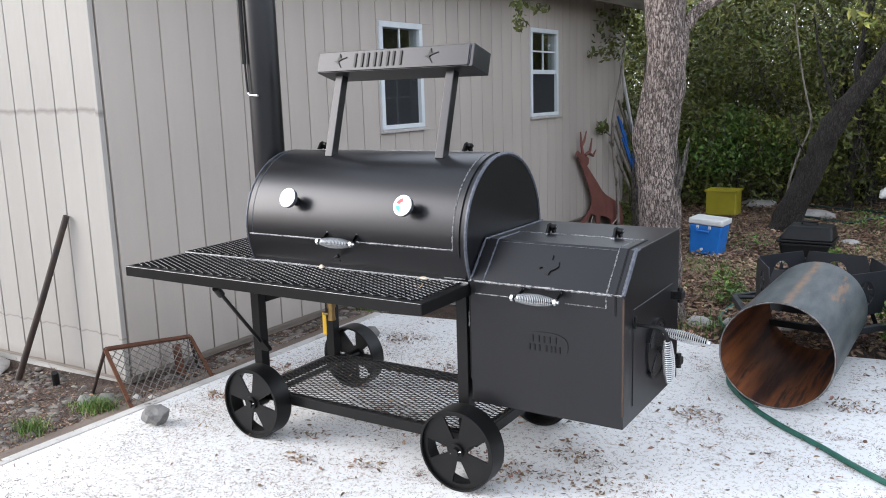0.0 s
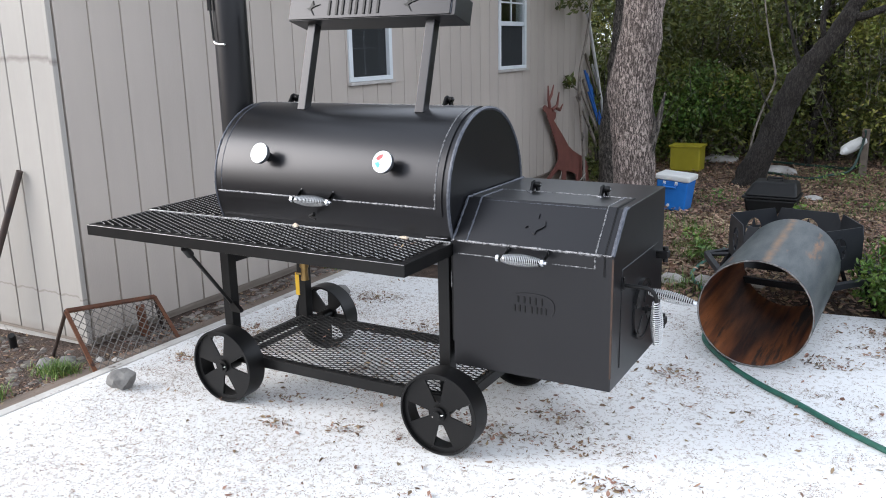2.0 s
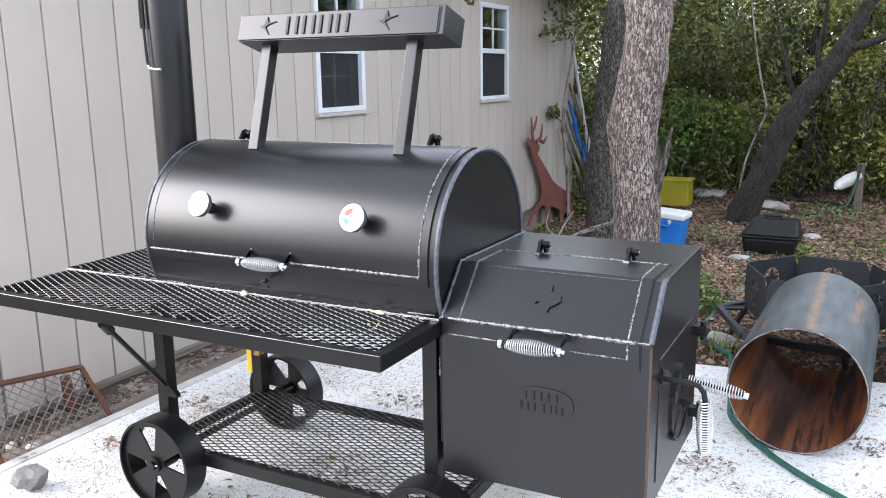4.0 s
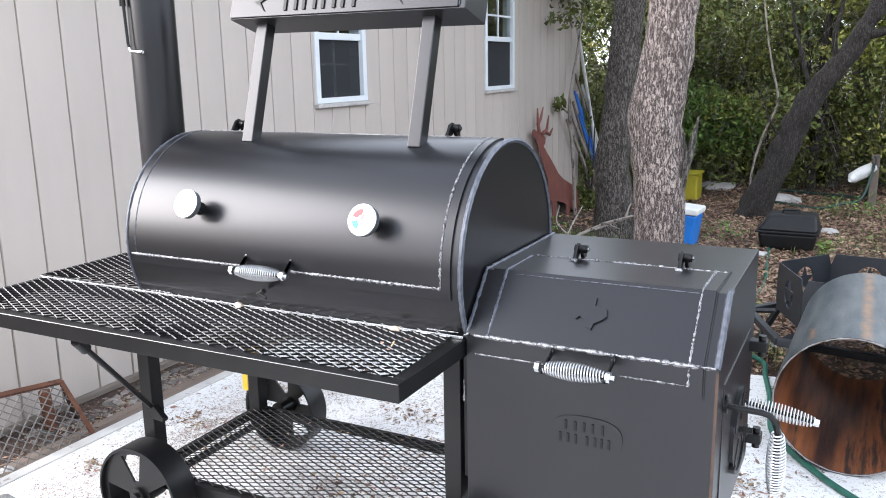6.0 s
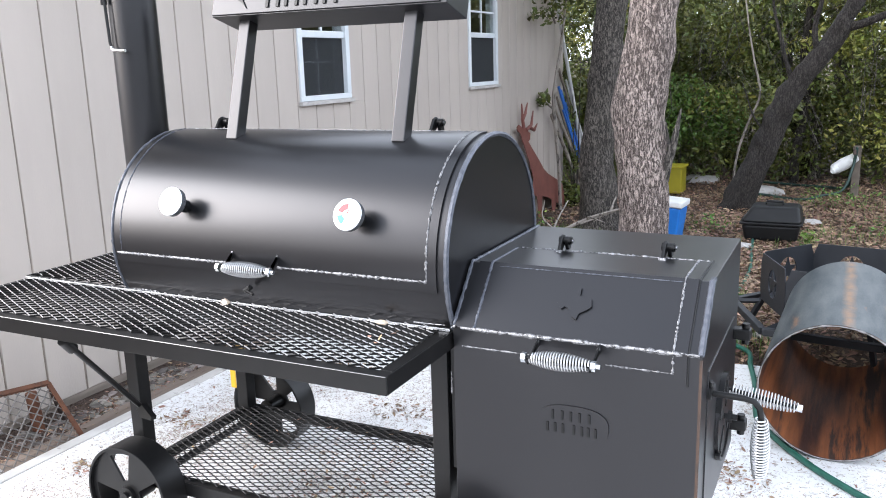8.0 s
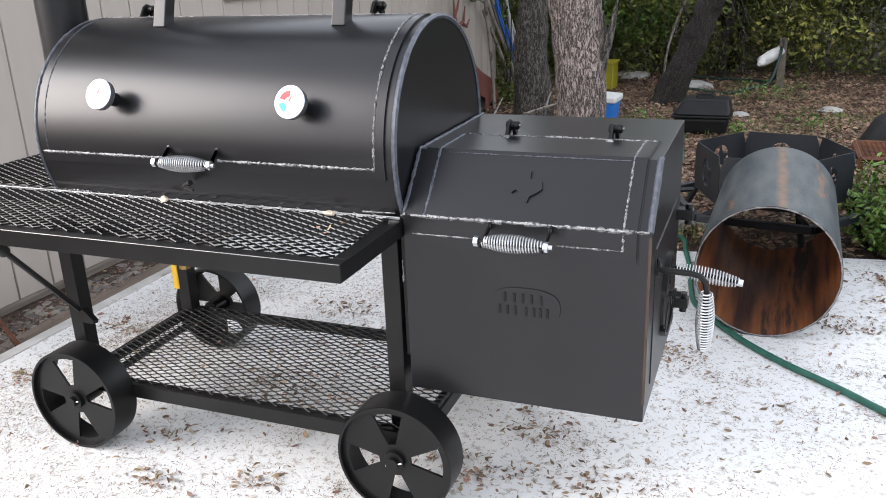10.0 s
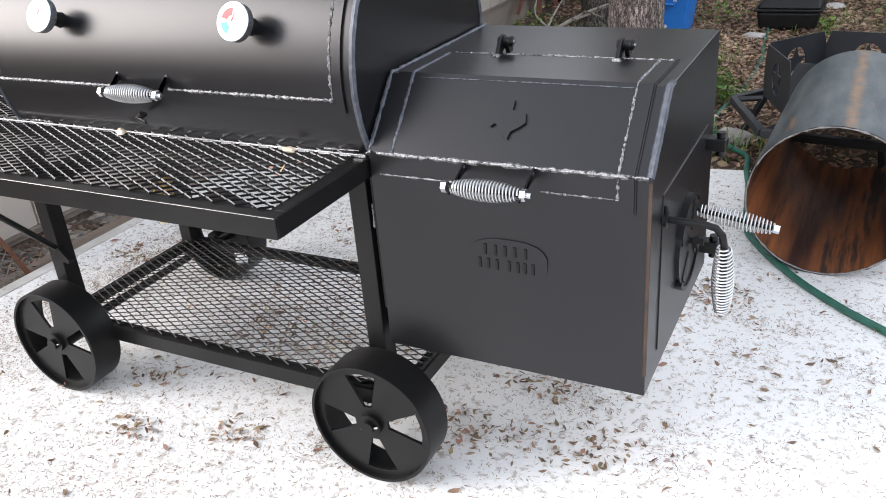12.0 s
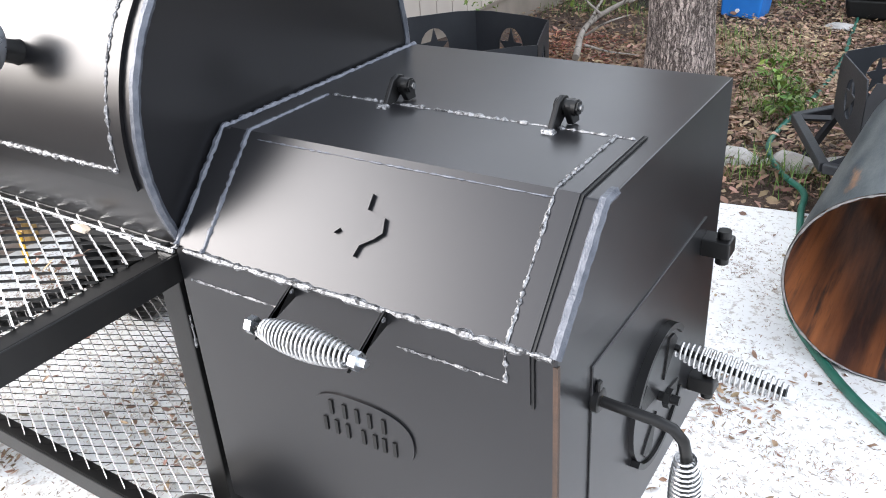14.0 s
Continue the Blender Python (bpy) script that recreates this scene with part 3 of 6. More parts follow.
def window(name, y0, y1, z0, z1):
    x = WX + 0.02
    w = thing(name, (x, (y0 + y1) / 2, z0), "white vinyl sash window with small upper panes and a dark screen below", "window", kind="structure")
    fr = bmesh.new()
    t = 0.016
    for b in ((y0 - 0.03, y0 + t, z0 + t, z1 - t), (y1 - t, y1 + 0.03, z0 + t, z1 - t), (y0 - 0.03, y1 + 0.03, z1 - t, z1 + 0.03), (y0 - 0.03, y1 + 0.03, z0 - 0.018, z0 + t)):
        box(x - 0.10, x + 0.012, *b, bm=fr)
    frame_ob = part("window_frame", bevel_all(fr, 0.003, 1), TRIM, w)
    part("window_sill", bevel_all(box(x - 0.02, x + 0.03, y0 - 0.045, y1 + 0.045, z0 - 0.045, z0 - 0.019), 0.004), SILL, w)
    zm = z0 + 0.49 * (z1 - z0)
    part("meeting_rail", bevel_all(box(x - 0.045, x - 0.002, y0 + t, y1 - t, zm, zm + 0.045), 0.004), TRIM, w)
    ym, zq = (y0 + y1) / 2, (zm + 0.045 + z1 - t) / 2
    part("muntin", box(x - 0.03, x - 0.012, ym - 0.008, ym + 0.008, zm + 0.045, z1 - t), TRIM, w)
    part("muntin", box(x - 0.029, x - 0.013, y0 + t, y1 - t, zq - 0.008, zq + 0.008), TRIM, w)
    for a, b in ((y0 + t, ym - 0.008), (ym + 0.008, y1 - t)):
        for c, d in ((zm + 0.045, zq - 0.008), (zq + 0.008, z1 - t)):
            p = part("pane", box(x - 0.024, x - 0.02, a, b, c, d), GLASS, w, smooth=False)
            p.visible_shadow = False
    part("muntin", box(x - 0.06, x - 0.05, ym - 0.007, ym + 0.007, z0 + t, zm), TRIM, w)
    zl = (z0 + t + zm) / 2 + 0.03
    part("muntin", box(x - 0.059, x - 0.051, y0 + t, y1 - t, zl - 0.007, zl + 0.007), TRIM, w)
    p = part("pane", box(x - 0.066, x - 0.062, y0 + t, y1 - t, z0 + t, zm), GLASS, w, smooth=False)
    p.visible_shadow = False
    # woven screen: fine crossed wires
    sc = bmesh.new()
    yy = y0 + t
    while yy < y1 - t:
        box(x - 0.022, x - 0.020, yy, yy + 0.0013, z0 + t, zm, bm=sc)
        yy += 0.0045
    part("screen", sc, SCREEN, w, "dark insect screen", smooth=False)


for i, h in enumerate(HOLES):
    window("window_%d" % (i + 1), *h)


# ---- the smoker ----
CX0, CX1, CY, CZ, CR = -2.745, -1.592, 3.122, 0.964, 0.324
smoker = thing("offset_smoker", (-1.9, 3.1, 0.0), "black painted steel offset barbecue smoker on four spoked steel wheels", "smoker")


def on_drum(a, r=CR):
    """Place in (y, z) on the drum, a degrees above straight out to the front."""
    return CY - r * math.cos(radians(a)), CZ + r * math.sin(radians(a))


def drum(x0, x1, a0, a1, r0, r1, n):
    bm = bmesh.new()
    prof = [on_drum(a0 + (a1 - a0) * i / n, r1) for i in range(n + 1)] + [on_drum(a1 - (a1 - a0) * i / n, r0) for i in range(n + 1)]
    A = [bm.verts.new((x0, *p)) for p in prof]
    B = [bm.verts.new((x1, *p)) for p in prof]
    k = len(prof)
    for i in range(k):
        bm.faces.new((A[i], A[(i + 1) % k], B[(i + 1) % k], B[i]))
    for i in range(n):
        j = k - 1 - i
        bm.faces.new((A[i], A[j], A[j - 1], A[i + 1]))
        bm.faces.new((B[i], B[i + 1], B[j - 1], B[j]))
    return bm


chamber = part("cooking_chamber", drum(CX0, CX1, -270, 90, CR - 0.008, CR, 96), PAINT, smoker, "black painted steel drum")
for x, lab in ((CX0, ""), (CX1 - 0.006, "")):
    part("end_plate", sweep([on_drum(a, CR - 0.002) for a in range(0, 360, 4)], x + (0.001 if x == CX0 else 0.0), x + 0.007), PAINT, chamber)
ring = [(CX1 + 0.0, *on_drum(a, CR)) for a in range(-60, 181, 3)]
part("weld_bead", bead(ring, 0.0135, 0.006, 0.07, wander=0.06), WELD_BLUE, chamber, "blue heat-tinted weld")
ringl = [(CX0 + 0.002, *on_drum(a, CR)) for a in range(-45, 120, 3)]
part("weld_bead", bead(ringl, 0.008, 0.006, 0.18), WELD_BLUE, chamber, "grey weld")
part("weld_bead", bead([(-2.735, *on_drum(-28)), (-2.61, *on_drum(-28))], 0.006), WELD, chamber)
part("weld_bead", bead([(-1.69, 2.80, 0.828), (-1.60, 2.80, 0.830)], 0.004), WELD, chamber)

LX0, LX1, LA0 = -2.728, -1.618, -9.0
lid = part("chamber_lid", drum(LX0, LX1, LA0, 93, CR + 0.0005, CR + 0.006, 48), PAINT, smoker, "black curved drum lid")
BX0, BX1 = -2.702, -1.645
part("weld_bead", bead([(LX0 + 0.004, *on_drum(-4, CR + 0.006)), (-2.27, *on_drum(-4, CR + 0.006))], 0.0068, 0.005, 0.5), WELD, lid, "bright weld spots")
part("weld_bead", bead([(-2.11, *on_drum(-4, CR + 0.006)), (BX1, *on_drum(-4, CR + 0.006))], 0.0068, 0.005, 0.5), WELD, lid, "bright weld spots")
part("weld_bead", bead([(BX1, *on_drum(a, CR + 0.006)) for a in range(-4, 92, 3)], 0.0048), WELD, lid)
part("weld_bead", bead([(BX0, *on_drum(a, CR + 0.006)) for a in range(-4, 92, 3)], 0.0032), WELD_BLUE, lid)
part("weld_bead", bead([(BX0, *on_drum(91, CR + 0.006)), (BX1, *on_drum(91, CR + 0.006))], 0.003), WELD, lid)


def bar_handle(x0, x1, y, z, base_y, parent, brackets=True, rise=0.035):
    """A bellied spring grip on a bolt between two flat brackets."""
    w = 0.0035
    for x in (x0 + 0.018, x1 - 0.024):
        part("handle_bracket", plate([(-0.012, -0.012), (0.012, -0.014), (0.016, 0.0), (base_y - y + 0.004, rise + 0.012), (base_y - y + 0.004, rise - 0.012)], (x - w / 2, y, z), (0, 1, 0), (0, 0, 1), (1, 0, 0), w), PAINT_DARK, parent)
    for x in (x0 + 0.018, x1 - 0.024):
        part("weld_bead", bead([(x - 0.004, base_y - 0.009, z + rise - 0.003), (x + 0.003, base_y - 0.010, z + rise - 0.001)], 0.008), WELD, parent)
    part("spring_handle", spring((x0 + 0.022, y, z), (x1 - 0.028, y, z), 0.021, 0.011, 21, 0.0021), CHROME, parent, "coiled bright steel grip")
    part("bolt", tube([(x0, y, z), (x1 - 0.005, y, z)], 0.0055, 10), PAINT_DARK, parent)
    part("bolt_end", tube([(x1 - 0.014, y, z), (x1 - 0.003, y, z)], 0.0058, 10), ZINC, parent)
    for x in (x0, x1 - 0.024):
        part("nut", tube([(x, y, z), (x + 0.011, y, z)], 0.0125, 6), ZINC, parent)


bar_handle(-2.285, -2.085, 2.744, 0.940, CY - math.sqrt(CR ** 2 - 0.02 ** 2) + 0.003, lid)
part("latch", tube([(-2.215, 2.80, 0.872), (-2.215, 2.775, 0.868), (-2.185, 2.768, 0.862)], [0.006, 0.006, 0.004], 8), PAINT_DARK, lid)
part("latch", tube([(-2.225, 2.782, 0.866), (-2.195, 2.772, 0.882)], 0.007, 8), PAINT_DARK, lid)


def gauge(x, a, marked):
    """A round dial thermometer on a short stem."""
    y, z = on_drum(a)
    n = Vector((0, -math.cos(radians(a)), math.sin(radians(a))))
    u, v = Vector((1, 0, 0)), n.cross(Vector((1, 0, 0)))
    o = Vector((x, y, z))
    part("gauge_stem", tube([o - n * 0.004, o + n * 0.012, o + n * 0.05], [0.022, 0.018, 0.016], 16), PAINT_DARK, lid)
    case = part("gauge_case", tube([o + n * 0.046, o + n * 0.050, o + n * 0.068, o + n * 0.070], [0.038, 0.0415, 0.0425, 0.040], 32), ZINC, lid, "bright steel dial case")
    circle = lambda r, a0, a1, k: [(r * math.cos(radians(a0 + (a1 - a0) * i / k)), r * math.sin(radians(a0 + (a1 - a0) * i / k))) for i in range(k + 1)]
    disc = part("dial", plate(circle(0.0385, 0, 352.5, 47), o + n * 0.0695, u, v, n, 0.0018), DIAL, lid, "white glossy thermometer dial")
    if marked:
        part("dial_mark", plate(circle(0.028, 85, 165, 10) + circle(0.012, 165, 85, 10), o + n * 0.0715, u, v, n, 0.0006), RED, lid, "red wedge")
        part("dial_mark", plate(circle(0.028, 190, 250, 10) + circle(0.012, 250, 190, 10), o + n * 0.0715, u, v, n, 0.0006), TEAL, lid, "blue wedge")
    part("needle", plate([(-0.002, 0.0), (0.002, 0.0), (0.012, 0.026)], o + n * 0.0722, u, v, n, 0.0006), RED, lid, "red needle")


gauge(-2.452, 23, False)
gauge(-1.850, 22, True)

# counterweight on two arms, leaning back
LEANBACK = Matrix.Translation((0, 3.03, 1.287)) @ Matrix.Rotation(radians(-17), 4, "X")
weight = part("counterweight", bevel_all(box(-2.512, -1.702, -0.062, 0.075, 0.352, 0.447), 0.003), PAINT, smoker, "black box counterweight with raised plain bars")
weight.data.transform(Matrix.Translation(-Vector(smoker.location)) @ LEANBACK @ Matrix.Translation(Vector(smoker.location)))


def leaned(name, bm, material, parent, label=""):
    bmesh.ops.transform(bm, matrix=LEANBACK, verts=bm.verts)
    return part(name, bm, material, parent, label)


for x in (-2.418, -1.832):
    leaned("arm", bevel_all(box(x - 0.021, x + 0.021, -0.021, 0.021, -0.02, 0.355), 0.004), PAINT, weight, "square steel tube arm")
leaned("front_plate", bevel_all(box(-2.509, -1.722, -0.068, -0.0625, 0.356, 0.443), 0.002), PAINT, weight)
leaned("weld_bead", bead([(-1.720, -0.064, 0.36), (-1.720, -0.064, 0.44)], 0.004), WELD_BLUE, weight)
# plain raised strokes, and a pointed shape at each side
for k in range(8):
    x0 = -2.302 + 0.034 * k + (0.004 if k % 2 else 0.0)
    leaned("lettering_bar", box(x0, x0 + 0.010, -0.0725, -0.068, 0.370, 0.431), PAINT_DARK, weight)
for x0 in (-2.385, -1.905):
    leaned("star_point", plate([(-0.03, 0.0), (-0.012, 0.004), (0.0, 0.033), (0.006, 0.012), (0.04, 0.016), (0.008, 0.006), (-0.006, -0.002), (0.012, -0.03), (-0.006, -0.012)], (x0, -0.068, 0.40), (1, 0, 0), (0, 0, 1), (0, -1, 0), 0.0045), PAINT_DARK, weight)


def hinge(x, y, z, parent):
    """A leaning flat lug, a round knuckle behind it and a bolt through both."""
    lug = part("hinge", bevel_all(plate([(-0.034, 0.0), (-0.004, 0.0), (0.016, 0.012), (0.027, 0.022), (0.024, 0.038), (0.010, 0.043), (-0.006, 0.037)], (x - 0.011, y, z), (0, 1, 0), (0, 0, 1), (1, 0, 0), 0.008), 0.0015, 1), PAINT_DARK, parent, "black steel hinge lug")
    part("knuckle", bevel_all(plate([(0.034, 0.0), (0.030, 0.026), (0.022, 0.036), (0.008, 0.038), (0.0, 0.031), (0.0, 0.020), (0.012, 0.0)], (x + 0.0, y, z), (0, 1, 0), (0, 0, 1), (1, 0, 0), 0.010), 0.0015, 1), PAINT_DARK, parent)
    part("hinge_bolt", tube([(x - 0.017, y + 0.012, z + 0.026), (x - 0.016, y + 0.012, z + 0.026), (x + 0.016, y + 0.012, z + 0.026)], [0.010, 0.012, 0.012], 12), PAINT_DARK, parent)
    part("nut", tube([(x + 0.010, y + 0.012, z + 0.026), (x + 0.019, y + 0.012, z + 0.026)], 0.0105, 6), PAINT_DARK, parent)
    part("bolt_end", tube([(x + 0.016, y + 0.012, z + 0.026), (x + 0.023, y + 0.012, z + 0.026)], 0.005, 8), MESHDIM, parent)
    part("weld_bead", bead([(x - 0.016, y - 0.036, z + 0.002), (x + 0.004, y - 0.034, z + 0.002)], 0.008), WELD, parent)


hinge(-2.585, 3.165, CZ + CR + 0.0, chamber)
hinge(-1.79, 3.165, CZ + CR + 0.0, chamber)

# smokestack at the far end
ST = (-2.888, 3.12)
stack = part("smokestack", tube([(ST[0] + 0.005, ST[1], 0.80), (ST[0] + 0.002, ST[1], 1.3), (ST[0], ST[1], 2.75)], 0.0765, 40), PAINT, smoker, "tall black steel smokestack")
part("duct", bevel_all(box(-2.83, CX0 + 0.004, 3.03, 3.21, 0.84, 1.10), 0.004), PAINT, stack)
part("damper_rod", tube([(-2.925, 3.04, 1.92), (-2.923, 3.036, 1.72), (-2.915, 3.034, 1.58), (-2.907, 3.032, 1.562)], 0.005, 8), PAINT_DARK, stack, "dark bent damper rod")
part("damper_tip", tube([(-2.909, 3.032, 1.566), (-2.90, 3.03, 1.556), (-2.86, 3.025, 1.552), (-2.84, 3.022, 1.552)], 0.0052, 8), CHROME, stack, "bright rod tip")
part("damper_rod", tube([(-2.932, 3.042, 2.0), (-2.930, 3.040, 1.70)], 0.010, 8), PAINT_DARK, stack)

# firebox
FX0, FX1, FY0, FY1, FZ0, FZ1, FZE, FYC = -1.584, -0.966, 2.812, 3.458, 0.334, 0.966, 0.826, 2.940
firebox = part("firebox", bevel_all(sweep([(FY0, FZ0), (FY1, FZ0), (FY1, FZ1), (FYC, FZ1), (FY0, FZE)], FX0, FX1), 0.0025), PAINT, smoker, "black welded steel firebox")
part("rusty_edge", box(FX1 - 0.005, FX1 + 0.0012, FY0 - 0.0012, FY0 + 0.005, FZ0 + 0.05, FZE - 0.01), RUSTEDGE, firebox, "rust-brown bare plate edge")
part("weld_bead", bead([(FX0 + 0.002, FY0, FZE), (FX0 + 0.002, FYC, FZ1), (FX0 + 0.002, FY1, FZ1)], 0.0085, 0.006, 0.3), WELD_BLUE, firebox)
part("weld_bead", bead([(FX1 - 0.003, FY0, FZE), (FX1 - 0.003, FYC, FZ1), (FX1 - 0.003, FYC + 0.03, FZ1 - 0.001)], 0.0145, 0.007, 0.05, wander=0.05), WELD_BLUE, firebox)
part("weld_bead", bead([(FX0 - 0.004, FY0 - 0.004, FZE - 0.004), (FX0 + 0.01, FY0 - 0.002, FZE + 0.004)], 0.008), WELD, firebox)
part("weld_bead", bead([(FX0 - 0.008, FY0 + 0.002, 0.64), (FX0 - 0.008, FY0 + 0.002, 0.70)], 0.004), WELD, firebox)
SL = Vector((0, FYC - FY0, FZ1 - FZE)).normalized()
SN = Vector((0, -SL.z, SL.y))
FL0, FL1 = -1.560, -0.998


def slope(x, s, h=0.0):
    """A place on the sloping face: s metres up from its lower edge, h proud."""
    return Vector((x, FY0, FZE)) + SL * s + SN * h


T = 0.005
lid_prof = [(FY0 - T, 0.755), (FY0 - T, FZE + 0.0), (FYC - 0.002, FZ1 + T), (3.142, FZ1 + T), (3.142, FZ1 + 0.0005), (FYC, FZ1 + 0.0005), (FY0 - 0.0005, FZE - 0.001), (FY0 - 0.0005, 0.755)]
fb_lid = part("firebox_lid", sweep(lid_prof, FL0, FL1), PAINT, smoker, "black folded plate firebox lid", smooth=False)
# black strip laid on for the dark of the gap between lid and body
part("lid_gap_strip", sweep([(FY0 - 0.003, 0.749), (FY0 - 0.003, FZE), (FYC - 0.001, FZ1 + 0.003), (3.146, FZ1 + 0.003), (3.146, FZ1 + 0.0005), (FYC, FZ1 + 0.0005), (FY0 - 0.0005, FZE - 0.001), (FY0 - 0.0005, 0.749)], FL1 + 0.0002, FL1 + 0.004), BLACKPL, firebox, smooth=False)
wl = FY0 - T
part("weld_bead", bead([(FL0 + 0.004, wl, 0.778), (-1.375, wl, 0.778)], 0.0034), WELD, fb_lid, "bright spotty weld")
part("weld_bead", bead([(-1.185, wl, 0.778), (-1.027, wl, 0.778)], 0.0034), WELD, fb_lid, "bright spotty weld")
part("weld_bead", bead([(-1.029, wl, 0.781), (-1.029, wl, FZE), (-1.029, FYC - 0.002, FZ1 + T), (-1.029, 3.12, FZ1 + T)], 0.0046), WELD, fb_lid)
part("weld_bead", bead([(-1.523, wl, FZE), (-1.523, FYC - 0.002, FZ1 + T), (-1.523, 3.12, FZ1 + T)], 0.0062, 0.005, 0.4), WELD_BLUE, fb_lid)
part("weld_bead", bead([(-1.52, 3.123, FZ1 + T), (-1.0, 3.123, FZ1 + T)], 0.0050, 0.006, 0.9), WELD, fb_lid)
part("weld_bead", bead([(FL0, wl, FZE), (FX1 - 0.004, wl + 0.003, FZE)], 0.0085, 0.009, 0.45), WELD, fb_lid, "long bright bend weld")
part("weld_bead", bead([(-1.5, FYC - 0.010, FZ1 + T - 0.008), (-1.027, FYC - 0.010, FZ1 + T - 0.008)], 0.0019, 0.006, 0.9), WELD_BLUE, fb_lid)
bar_handle(-1.368, -1.175, 2.738, 0.797, FY0 - T + 0.003, fb_lid, rise=0.022)
for x in (-1.392, -1.112):
    hinge(x, 3.135, FZ1 + 0.003, firebox)
# raised state-shaped badge on the slope, and an oval maker's badge with plain bars
badge = [(-0.040, 0.012), (-0.012, 0.010), (-0.012, 0.040), (0.010, 0.040), (0.010, 0.018), (0.040, 0.012), (0.044, -0.008), (0.034, -0.018), (0.016, -0.030), (0.012, -0.046), (0.000, -0.040), (-0.012, -0.020), (-0.022, -0.014), (-0.030, -0.022), (-0.044, -0.004)]
part("badge", plate(badge, slope(-1.280, 0.098, T), (1, 0, 0), SL, SN, 0.005), PAINT, fb_lid, "raised steel state-shaped badge")
oval = [(0.088 * math.copysign(abs(math.cos(a)) ** 0.75, math.cos(a)), 0.047 * math.copysign(abs(math.sin(a)) ** 0.75, math.sin(a))) for a in [2 * math.pi * i / 40 for i in range(40)]]
BO = Vector((-1.263, FY0, 0.612))
maker = part("maker_badge", plate(oval, BO, (1, 0, 0), (0, 0, 1), (0, -1, 0), 0.003), PAINT, firebox, "oval raised badge with plain bars")
for row, (z, xs) in enumerate(((0.020, (-0.058, -0.034, -0.012, 0.010, 0.034)), (-0.014, (-0.072, -0.052, -0.032, -0.004, 0.016, 0.032, 0.050)))):
    for x in xs:
        part("lettering_bar", box(BO.x + x + 0.003, BO.x + x + 0.009, FY0 - 0.0055, FY0 - 0.0025, BO.z + z - 0.012, BO.z + z + 0.012), PAINT_DARK, maker)

# firebox door on the end, with its draught damper and two spring grips
DX = FX1
door = part("firebox_door", bevel_all(box(DX - 0.002, DX + 0.003, 2.908, 3.375, 0.392, 0.756), 0.001, 1), PAINT, smoker, "black plate firebox door")
DC = (3.155, 0.545)
damp = lambda r, a: (r * math.cos(radians(a)), r * math.sin(radians(a)))
for a0 in (40, 220):
    part("damper_rim", plate([damp(0.118, a0 + i * 5) for i in range(24)] + [damp(0.108, a0 + (23 - i) * 5) for i in range(24)], (DX + 0.003, *DC), (0, 1, 0), (0, 0, 1), (1, 0, 0), 0.014), PAINT_DARK, door)
part("damper_disc", plate([damp(0.107, i * 7.5) for i in range(48)], (DX + 0.003, *DC), (0, 1, 0), (0, 0, 1), (1, 0, 0), 0.009), PAINT, door)
# black plates on the closed disc give the dark of open slots
for a0 in (60, 150, 240, 330):
    part("damper_slot_plate", plate([damp(0.025, a0), damp(0.095, a0 - 14), damp(0.1, a0), damp(0.095, a0 + 14)], (DX + 0.012, *DC), (0, 1, 0), (0, 0, 1), (1, 0, 0), 0.003), BLACKPL, door, "black plate standing for a dark draught slot")
part("damper_bolt", tube([(DX + 0.01, *DC), (DX + 0.045, *DC)], 0.008, 10), PAINT_DARK, door)
part("damper_nut", tube([(DX + 0.022, *DC), (DX + 0.032, *DC)], 0.016, 6), PAINT_DARK, door)
part("latch_collar", tube([(DX + 0.001, 2.92, 0.699), (DX + 0.010, 2.92, 0.699), (DX + 0.012, 2.92, 0.699)], [0.017, 0.017, 0.013], 16), PAINT_DARK, door)
part("latch_lug", bevel_all(box(DX + 0.003, DX + 0.010, 2.914, 2.926, 0.684, 0.728), 0.002, 1), PAINT_DARK, door)
part("latch_rod", tube([(DX - 0.004, 2.92, 0.699), (DX + 0.085, 2.915, 0.699), (DX + 0.105, 2.916, 0.694), (DX + 0.118, 2.918, 0.678), (DX + 0.122, 2.922, 0.655), (DX + 0.122, 2.955, 0.49)], 0.0075, 10), PAINT_DARK, door)
part("spring_handle", spring((DX + 0.122, 2.922, 0.652), (DX + 0.122, 2.958, 0.482), 0.021, 0.012, 21, 0.0021), CHROME, door, "coiled bright steel grip")
part("damper_rod", tube([(DX + 0.006, 3.215, 0.60), (DX + 0.195, 3.208, 0.574)], 0.006, 10), PAINT_DARK, door)
part("spring_handle", spring((DX + 0.018, 3.2145, 0.598), (DX + 0.188, 3.208, 0.575), 0.021, 0.011, 21, 0.0021), CHROME, door, "coiled bright steel grip")
part("nut", tube([(DX + 0.186, 3.208, 0.575), (DX + 0.20, 3.2075, 0.5735)], 0.0095, 6), ZINC, door)
for z in (0.437, 0.712):
    part("door_hinge", bevel_all(box(DX, DX + 0.05, 3.345, 3.385, z - 0.016, z + 0.016), 0.005), PAINT_DARK, door)
    part("hinge_pin", tube([(DX + 0.035, 3.365, z - 0.03), (DX + 0.035, 3.365, z + 0.03)], 0.011, 10), PAINT_DARK, door)


